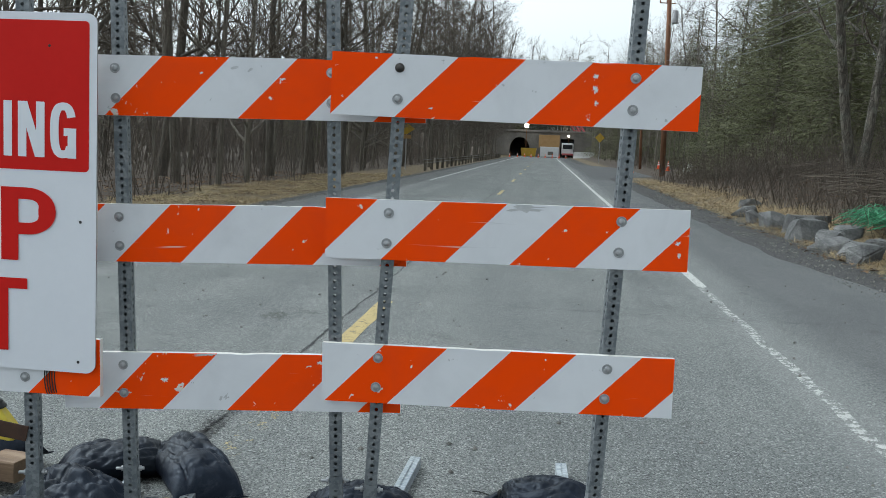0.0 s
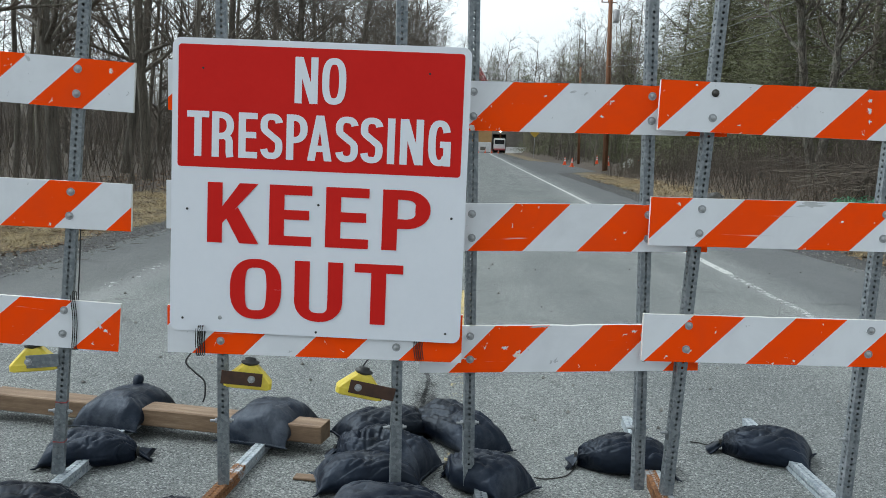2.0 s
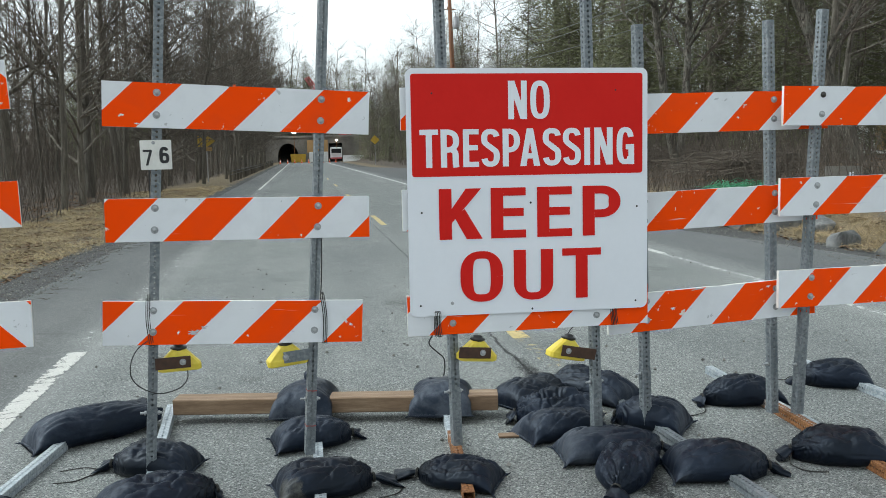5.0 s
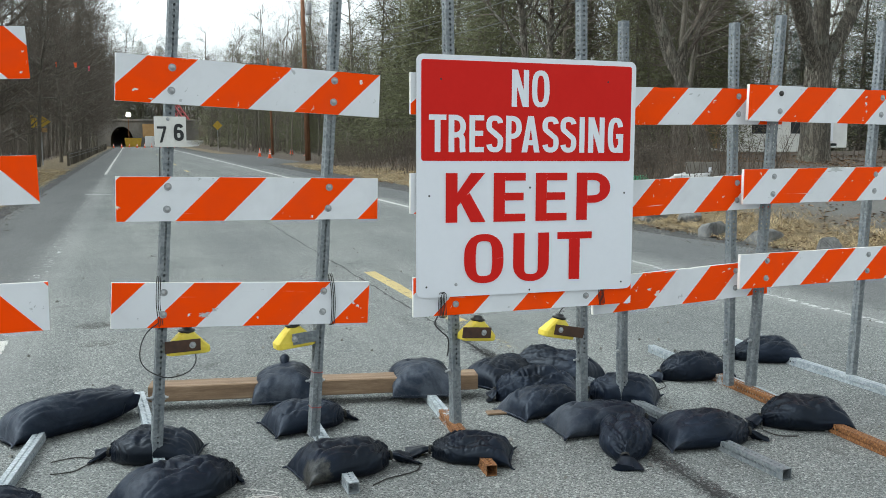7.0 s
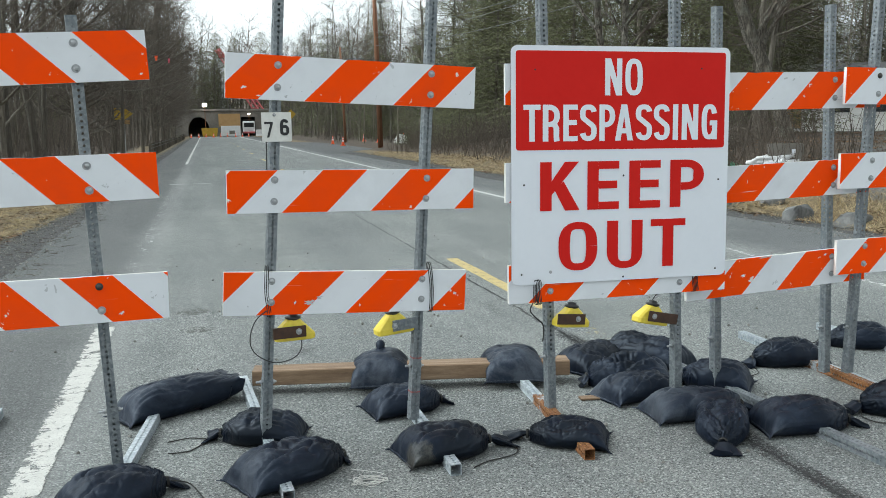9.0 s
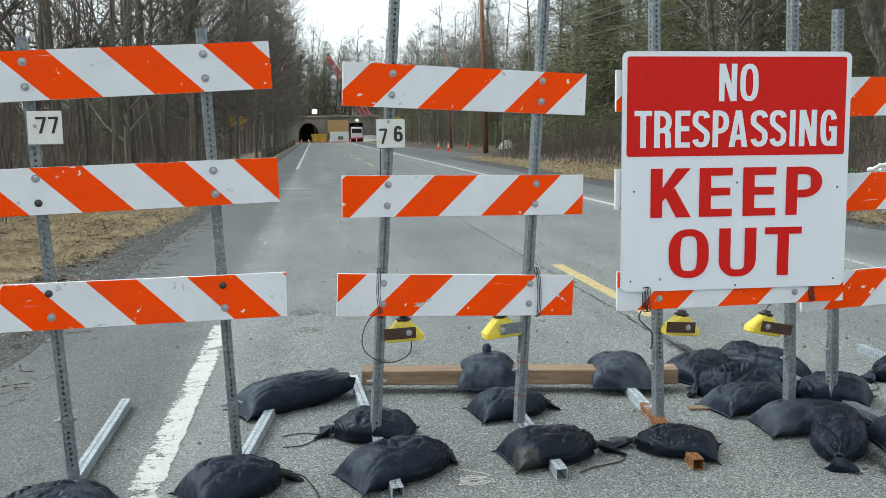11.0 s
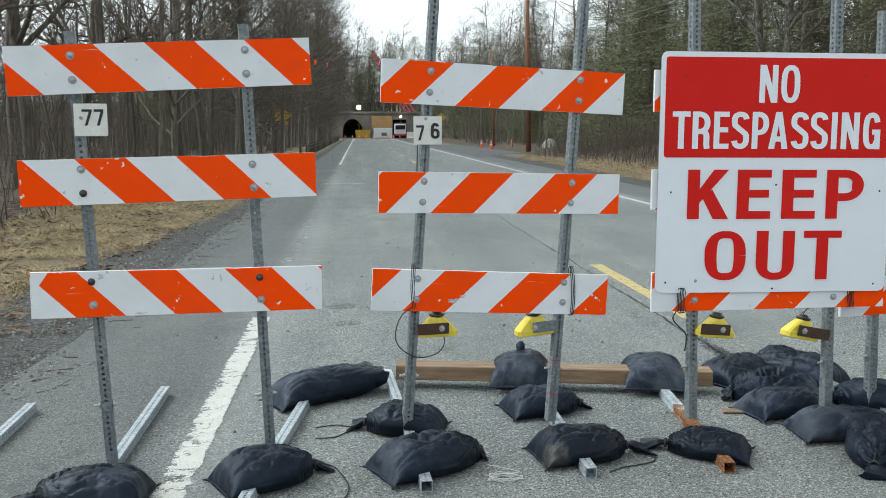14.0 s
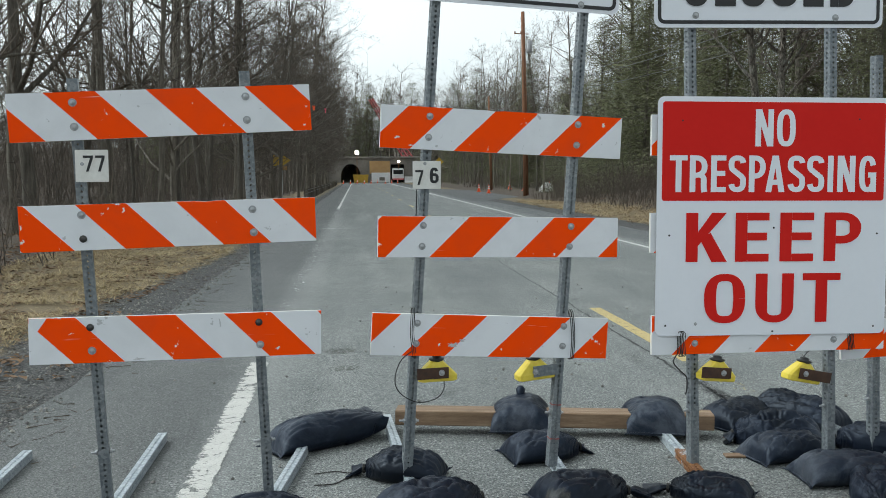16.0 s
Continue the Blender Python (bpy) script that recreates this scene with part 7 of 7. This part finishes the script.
heap("green_netting", "heap of tangled green plastic netting on the bank", "netting", W(16.9, 6.7, height(16.9, 6.7) + 0.14), (0.9, 420, 0.6, 0.2), 1.2, 0.007, NET_GREEN, 3, 0.08)
heap("brush_pile", "pile of cut grey branches behind the boulders", "brush pile", W(19.5, 8.0, height(19.5, 8.0) + 0.1), (1.7, 260, 0.1, 0.5), 2.0, 0.011, TWIG, 4)
heap("brush_pile", "pile of cut grey branches under the trees", "brush pile", W(26.5, 9.0, height(26.5, 9.0) + 0.1), (1.5, 180, 0.4, 0.45), 2.0, 0.011, TWIG, 6)
pipes = thing("pipe_stack", "loose stack of white plastic pipes on gravel", "pipes", m=Matrix.Translation((8.8, 12.25, 0.66)) @ Matrix.Scale(0.78, 4))
rnd = random.Random(5)
for k in range(14):
    g = Geo()
    a = 0.3 + rnd.gauss(0, 0.25)
    d = Vector((math.cos(a), math.sin(a), rnd.uniform(-0.02, 0.12)))
    c = Vector((rnd.uniform(-0.25, 0.25), rnd.uniform(-0.2, 0.2), 0.06 + 0.055 * (k % 4)))
    g.tube([c - d * 0.7, c + d * rnd.uniform(0.3, 0.7)], [0.045, 0.045], 10)
    part("pipe", g.mesh("pipe", WHITE_PAINT, True), pipes)


def utility_pole(u, v, tall, r, transformer, label):
    p = W(u, v, height(u, v) - 0.3)
    t = thing("utility_pole", label, "utility pole", "poles along the road", Matrix.Translation(p))
    g = Geo()
    g.tube([Vector((0, 0, 0)), Vector((-0.12, 0, tall * 0.5)), Vector((-0.28, 0, tall))], [r, r * 0.85, r * 0.66], 14)
    part("shaft", g.mesh("shaft", POLE_WOOD, True), t)
    if transformer:
        g = Geo()
        g.lathe([(0.0, 0), (0.2, 0.02), (0.22, 0.1), (0.22, 0.8), (0.17, 0.88), (0.05, 0.92)], 14, 0, Matrix.Translation((0.12, -0.25, tall - 2.9)))
        part("transformer", g.mesh("transformer", SIGN_BACK, True), t, "grey transformer can")
        g = Geo()
        g.box((-0.9, -0.04, tall - 1.56), (0.2, 0.03, tall - 1.5), bevel=0.01)
        for x in (-0.85, -0.4):
            g.lathe([(0.03, 0), (0.05, 0.05), (0.04, 0.14), (0.01, 0.16)], 8, 0, Matrix.Translation((x, 0, tall - 1.5)))
        part("crossarm", g.mesh("crossarm", POLE_WOOD), t)
    return p


pole = utility_pole(62.0, 7.95, 13.2, 0.20, True, "reddish brown wooden utility pole with transformer")
utility_pole(83, 8.6, 9.0, 0.13, False, "thin dark wooden utility pole")
for k, (z0, z1, dx) in enumerate(((10.0, 9.6, 0.0), (8.05, 7.2, 0.05), (7.7, 6.9, -0.1), (7.15, 6.3, 0.1))):
    a, b = Vector((pole.x - 0.2, pole.y, z0)), W(-4.0, 9.0 + dx * 3, z1)
    pts = [a.lerp(b, i / 24) - Vector((0, 0, 1.1 * 4 * (i / 24) * (1 - i / 24))) for i in range(25)]
    g = Geo()
    g.tube(pts, [0.014] * 25, 4)
    tagged(part("overhead_wire", g.mesh("overhead_wire", WIRE)), "overhead utility wire sagging beside the road", "wire", "overhead wires")
    c = W(140, 8.0, z0 + 1)
    g = Geo()
    g.tube([a.lerp(c, i / 16) - Vector((0, 0, 1.2 * 4 * (i / 16) * (1 - i / 16))) for i in range(17)], [0.012] * 17, 4)
    tagged(part("overhead_wire", g.mesh("overhead_wire", WIRE)), "overhead utility wire sagging beside the road", "wire", "overhead wires")


def traffic_cone():
    t = thing("traffic_cone", "orange traffic cone with white reflective collars", "traffic cone", "cones on the roadside")
    g = Geo()
    g.box((-0.18, -0.18, 0), (0.18, 0.18, 0.035), bevel=0.012)
    part("base", g.mesh("base", CONE_ORANGE), t)
    g = Geo()
    g.lathe([(0.135, 0.035), (0.118, 0.16), (0.035, 0.70), (0.03, 0.72), (0.02, 0.715)], 16)
    part("shell", g.mesh("shell", CONE_ORANGE, True), t)
    for z, h in ((0.34, 0.10), (0.53, 0.07)):
        r = lambda q: 0.118 - 0.1537 * (q - 0.16) + 0.003
        g = Geo()
        g.lathe([(r(z), z), (r(z + h), z + h)], 16)
        part("collar", g.mesh("collar", SIGN_WHITE, True), t, "white reflective collar")
    return t


cone = traffic_cone()
spots = [(20.98, 78.2), (19.52, 70.9), (23.7, 77.4), (21.59, 68.0), (27.2, 76.4)]
for k in range(9):
    p = W(168 + (k % 3) * 3, -6.5 + 1.3 * k)
    spots.append((p.x, p.y))
for k, (x, y) in enumerate(spots):
    u, v = UX * x + UY * y, UY * x - UX * y
    m = pose(x, y, height(u, v) if v > 5 else 0.0, 0, 0, 31 * k)
    if k == 0:
        cone.matrix_basis = m
    else:
        copy_thing(cone, m)


def roadside_sign(shape, x, y, z, size, turn, label, posts=1):
    t = thing("warning_sign", label, "road sign", m=pose(x, y, 0, 0, 0, turn))
    g = Geo()
    if shape == "diamond":
        o = [(0, -size), (size, 0), (0, size), (-size, 0)]
    else:
        o = [(-size, -size * 0.65), (0.1 * size, -size * 0.65), (size, 0), (0.1 * size, size * 0.65), (-size, size * 0.65)]
    n = len(o)
    g.add([Vector((a, 0, z + b)) for a, b in o] + [Vector((a, 0.012, z + b)) for a, b in o], [tuple(range(n)), tuple(range(2 * n - 1, n - 1, -1))] + [(i, i + n, (i + 1) % n + n, (i + 1) % n) for i in range(n)])
    part("panel", g.mesh("panel", YELLOW_PAINT), t)
    g = Geo()
    g.box((-0.035, 0.014, -0.3), (0.035, 0.06, z), bevel=0.006)
    part("post", g.mesh("post", SIGN_BACK), t)
    if shape != "diamond":
        g = Geo()
        g.box((-size * 0.3, -0.002, z - size * 1.15), (size * 0.6, 0.010, z - size * 0.7))
        part("plaque", g.mesh("plaque", PLYWOOD), t, "small plaque below the panel")
    return t


roadside_sign("arrow", 1.28, 58.6, 2.55, 0.55, -5, "yellow pennant-shaped roadside sign on a post")
roadside_sign("diamond", 27.6, 116.4, 3.3, 0.62, -10, "yellow diamond warning sign on a post")

fence = thing("guide_rail", "row of short weathered guide posts with cable", "guide rail")
for k in range(30):
    u = 56 + 3.2 * k
    g = Geo()
    g.box((-0.09, -0.09, -0.2), (0.09, 0.09, 0.78), bevel=0.012)
    part("post", g.mesh("post", BARK), fence, m=Matrix.Translation(W(u, -7.35, height(u, -7.35))) @ Matrix.Rotation(0.03 * math.sin(k * 2.1), 4, "X"))
for z in (0.45, 0.65):
    g = Geo()
    g.tube([W(54, -7.22, z), W(100, -7.22, z - 0.02), W(150, -7.22, z)], [0.015] * 3, 5)
    part("cable", g.mesh("cable", WIRE), fence)

# ---- the works at the road's end ----
over = thing("overpass", "stained concrete overpass wall with dark arched openings", "overpass", m=Matrix.Translation(W(182, 0)) @ Matrix.Rotation(-ROAD_TURN, 4, "Z"))
g = Geo()


def arch_wall(g, x0, x1, top, openings, deep=1.2):
    """A wall slab along x whose lower outline is cut by arched or square openings."""
    line = [(x0, -0.3)]
    for a, b, spring, rise in sorted(openings):
        line += [(a, -0.3)] + [(a + (b - a) * (0.5 - 0.5 * math.cos(math.pi * i / 16)), spring + rise * math.sin(math.pi * i / 16)) for i in range(17)] + [(b, -0.3)]
    line += [(x1, -0.3), (x1, top), (x0, top)]
    n = len(line)
    vs = [Vector((x, y, z)) for y in (0, deep) for x, z in line]
    g.add(vs, [tuple(range(n)), tuple(range(2 * n - 1, n - 1, -1))] + [((i + 1) % n, i, n + i, n + (i + 1) % n) for i in range(n)])


arch_wall(g, -11, 9, 4.9, [(-7.2, -3.2, 1.3, 2.6), (2.9, 5.6, 3.7, 0.05)])
part("wall", g.mesh("wall", CONCRETE), over)
g = Geo()
g.box((-11, -0.3, 4.9), (9, 1.5, 5.3), bevel=0.05)
part("coping", g.mesh("coping", CONCRETE), over)
# closed boxes behind the openings, their shade painted in
g = Geo()
for a, b in ((-7.5, -2.9), (2.6, 5.9)):
    g.box((a, 1.25, -0.3), (a + 0.3, 14, 4.8))
    g.box((b - 0.3, 1.25, -0.3), (b, 14, 4.8))
    g.box((a, 13.7, -0.3), (b, 14, 4.8))
    g.box((a, 1.25, 4.5), (b, 14, 4.8))
part("lining", g.mesh("lining", DARK), over, "tunnel lining coloured near black for shade")
g = Geo()
g.box((-1.4, -0.35, 1.9), (2.7, -0.05, 4.4), bevel=0.02)
part("hoarding", g.mesh("hoarding", PLYWOOD), over, "tan plywood hoarding")


def at_works(x, y=0.0, z=0.0):
    return Matrix.Translation(W(182, 0)) @ Matrix.Rotation(-ROAD_TURN, 4, "Z") @ Matrix.Translation((x, y, z))


skip = thing("dumpster", "yellow steel dumpster at the tunnel mouth", "dumpster", m=at_works(-3.2, -7))
g = Geo()
g.add([Vector(v) for v in ((-1.3, -0.8, 0.15), (1.3, -0.8, 0.15), (1.3, 0.8, 0.15), (-1.3, 0.8, 0.15), (-1.5, -0.9, 1.7), (1.5, -0.9, 1.7), (1.5, 0.9, 1.7), (-1.5, 0.9, 1.7))], [(3, 2, 1, 0), (4, 5, 6, 7), (0, 1, 5, 4), (1, 2, 6, 5), (2, 3, 7, 6), (3, 0, 4, 7)])
part("body", g.mesh("body", YELLOW_PAINT), skip)
g = Geo()
for x in (-1.2, -0.4, 0.4, 1.2):
    g.box((x - 0.05, -0.98, 0.0), (x + 0.05, -0.82, 1.65))
part("rib", g.mesh("rib", YELLOW_PAINT), skip)
box = thing("site_container", "white steel site container before the tunnel wall", "container", m=at_works(0.75, -4.4))
g = Geo()
g.box((-1.8, 0, 0.12), (1.8, 1.9, 2.05), bevel=0.04)
part("body", g.mesh("body", WHITE_PAINT), box)
g = Geo()
g.box((-0.3, -0.03, 0.5), (0.75, -0.004, 1.15), bevel=0.008)
part("panel", g.mesh("panel", CONCRETE), box, "grey printed panel")
for x in (-1.7, 1.7):
    g = Geo()
    g.box((x - 0.07, -0.02, 0.0), (x + 0.07, 0.1, 2.0), bevel=0.01)
    part("corner_post", g.mesh("corner_post", WHITE_PAINT), box)
for k in range(2):
    b = thing("jersey_barrier", "white concrete jersey barrier across the lane", "barrier", "barriers at the works", at_works(6.4 + 2.05 * k, -5 + 0.3 * k))
    g = Geo()
    o = [(-0.3, 0), (0.3, 0), (0.3, 0.08), (0.14, 0.3), (0.08, 0.85), (-0.08, 0.85), (-0.14, 0.3), (-0.3, 0.08)]
    n = len(o)
    g.add([Vector((s, y, z * 1.5)) for s in (-1.0, 1.0) for y, z in o], [tuple(range(n)), tuple(range(2 * n - 1, n - 1, -1))] + [(i, i + n, (i + 1) % n + n, (i + 1) % n) for i in range(n)])
    part("block", g.mesh("block", WHITE_PAINT), b)


def truck(m, label):
    t = thing("truck", label, "truck", m=m)
    g = Geo()
    g.box((-1.15, 0.2, 0.75), (1.15, 2.2, 2.9), bevel=0.12)
    part("cab", g.mesh("cab", WHITE_PAINT), t)
    g = Geo()
    g.box((-1.2, 2.4, 1.0), (1.2, 7.0, 3.3), bevel=0.05)
    part("box_body", g.mesh("box_body", DARK), t)
    g = Geo()
    g.box((-0.95, 0.14, 1.75), (0.95, 0.21, 2.6), bevel=0.03)
    part("windscreen", g.mesh("windscreen", GLASS), t)
    g = Geo()
    g.box((-1.1, -0.02, 0.55), (1.1, 0.25, 0.9), bevel=0.04)
    part("bumper", g.mesh("bumper", RED_PAINT), t)
    for x in (-0.95, 0.95):
        for y in (1.0, 5.6):
            w = Geo()
            w.lathe([(0.2, -0.14), (0.48, -0.14), (0.5, -0.08), (0.5, 0.08), (0.48, 0.14), (0.2, 0.14)], 18, 0, Matrix.Translation((x, y, 0.5)) @ Matrix.Rotation(math.pi / 2, 4, "Y"))
            part("wheel", w.mesh("wheel", BLACK_PLASTIC), t)
    return t


truck(at_works(4.3, -1.5), "white truck parked before the dark opening")
for x, z, s, label in ((-3.9, 6.1, 0.42, "bright floodlight on a mast over the tunnel"), (4.4, 4.3, 0.22, "bright work lamp over the opening")):
    t = thing("floodlight", label, "floodlight", "lamps at the works", at_works(x, -1.2, 0))
    g = Geo()
    g.tube([Vector((0, 0, 0)), Vector((0, 0, z))], [0.07, 0.05], 8)
    part("mast", g.mesh("mast", STEEL_BROWN), t)
    g = Geo()
    g.box((-s, -0.12, z - s * 0.9), (s, 0.12, z + s * 0.9), bevel=0.1)
    part("lamp", g.mesh("lamp", LAMP_GLOW), t, "glowing lamp face")

crane = thing("crane_boom", "red lattice crane boom rising behind the overpass", "crane", m=at_works(9.6, 10, 1.0))
tip = Vector((-10.4, 4, 17.0))
dirn = tip.normalized()
sa, sb = dirn.orthogonal().normalized() * 0.75, dirn.cross(dirn.orthogonal()).normalized() * 0.75
corners = [sa + sb, sa - sb, -sa - sb, -sa + sb]
for c in corners:
    g = Geo()
    g.tube([c, tip + c * 0.4], [0.2, 0.15], 5)
    part("chord", g.mesh("chord", RED_PAINT), crane)
g = Geo()
for i in range(16):
    for j in range(4):
        k0, k1 = i / 16, (i + 1) / 16
        g.tube([tip * k0 + corners[j] * (1 - 0.6 * k0), tip * k1 + corners[(j + 1) % 4] * (1 - 0.6 * k1)], [0.1, 0.1], 4)
part("lacing", g.mesh("lacing", RED_PAINT), crane)


# ---- buildings and objects across the lot ----
def house(x, y, z, w, d, h, turn, label):
    t = thing("house", label, "house", "buildings beyond the lot", pose(x, y, z, 0, 0, turn))
    g = Geo()
    g.box((-w / 2, 0, -0.5), (w / 2, d, h))
    part("wall", g.mesh("wall", WALL_WHITE), t)
    g = Geo()
    e = 0.4
    g.add([Vector(v) for v in ((-w / 2 - e, -e, h), (w / 2 + e, -e, h), (w / 2 + e, d + e, h), (-w / 2 - e, d + e, h), (-w / 2 - e, d / 2, h + d * 0.28), (w / 2 + e, d / 2, h + d * 0.28))], [(0, 1, 5, 4), (2, 3, 4, 5), (1, 2, 5), (3, 0, 4), (3, 2, 1, 0)])
    part("roof", g.mesh("roof", ROOF), t)
    g = Geo()
    g.box((-0.5, -0.06, 0), (0.5, 0.02, 2.05), bevel=0.02)
    part("door", g.mesh("door", PLYWOOD), t, "brown door", Matrix.Translation((-w * 0.28, 0, 0)))
    for k in (0.05, 0.32):
        g = Geo()
        g.box((-0.55, -0.05, 0.9), (0.55, 0.01, 2.1))
        wn_ = part("window", g.mesh("window", WALL_WHITE), t, "", Matrix.Translation((w * k, 0, 0)))
        g = Geo()
        g.box((-0.46, -0.07, 0.98), (0.46, -0.055, 2.02))
        part("pane", g.mesh("pane", GLASS), wn_)
    return t


house(52, 62, 1.0, 13, 8, 3.0, -38, "long white single-storey house behind bare trees")
house(43.6, 42.4, 1.0, 9, 6, 2.6, -50, "low white shed beyond the gravel lot")
ice = thing("ice_box", "white upright ice merchandiser cabinet", "cabinet", m=pose(44.5, 37.0, 1.0, 0, 0, -35))
g = Geo()
g.box((-0.9, -0.45, 0.08), (0.9, 0.45, 1.95), bevel=0.03)
part("body", g.mesh("body", WHITE_PAINT), ice)
g = Geo()
g.box((-0.75, -0.49, 0.5), (0.05, -0.455, 1.8), bevel=0.015)
part("door", g.mesh("door", SIGN_WHITE), ice)
g = Geo()
g.box((-0.6, -0.455, 0.2), (0.3, -0.4515, 0.36))
part("writing_bar", g.mesh("writing_bar", GLASS), ice, "dark printed bar")
crate = thing("plastic_crate", "grey open plastic crate behind the pipes", "crate", m=pose(9.55, 12.75, 0.56, 0, 0, -38))
for a, b in (((-0.32, -0.25, 0), (0.32, -0.235, 0.52)), ((-0.32, 0.235, 0), (0.32, 0.25, 0.52)), ((-0.32, -0.235, 0), (-0.305, 0.235, 0.52)), ((0.305, -0.235, 0), (0.32, 0.235, 0.52))):
    g = Geo()
    g.box(a, b, bevel=0.004)
    part("side", g.mesh("side", CONCRETE), crate)
g = Geo()
g.box((-0.305, -0.235, 0), (0.305, 0.235, 0.02))
part("bottom", g.mesh("bottom", CONCRETE), crate)
g = Geo()
g.box((0.10, -0.254, 0.32), (0.18, -0.2505, 0.42))
part("label", g.mesh("label", SIGN_WHITE), crate, "small blank white label")
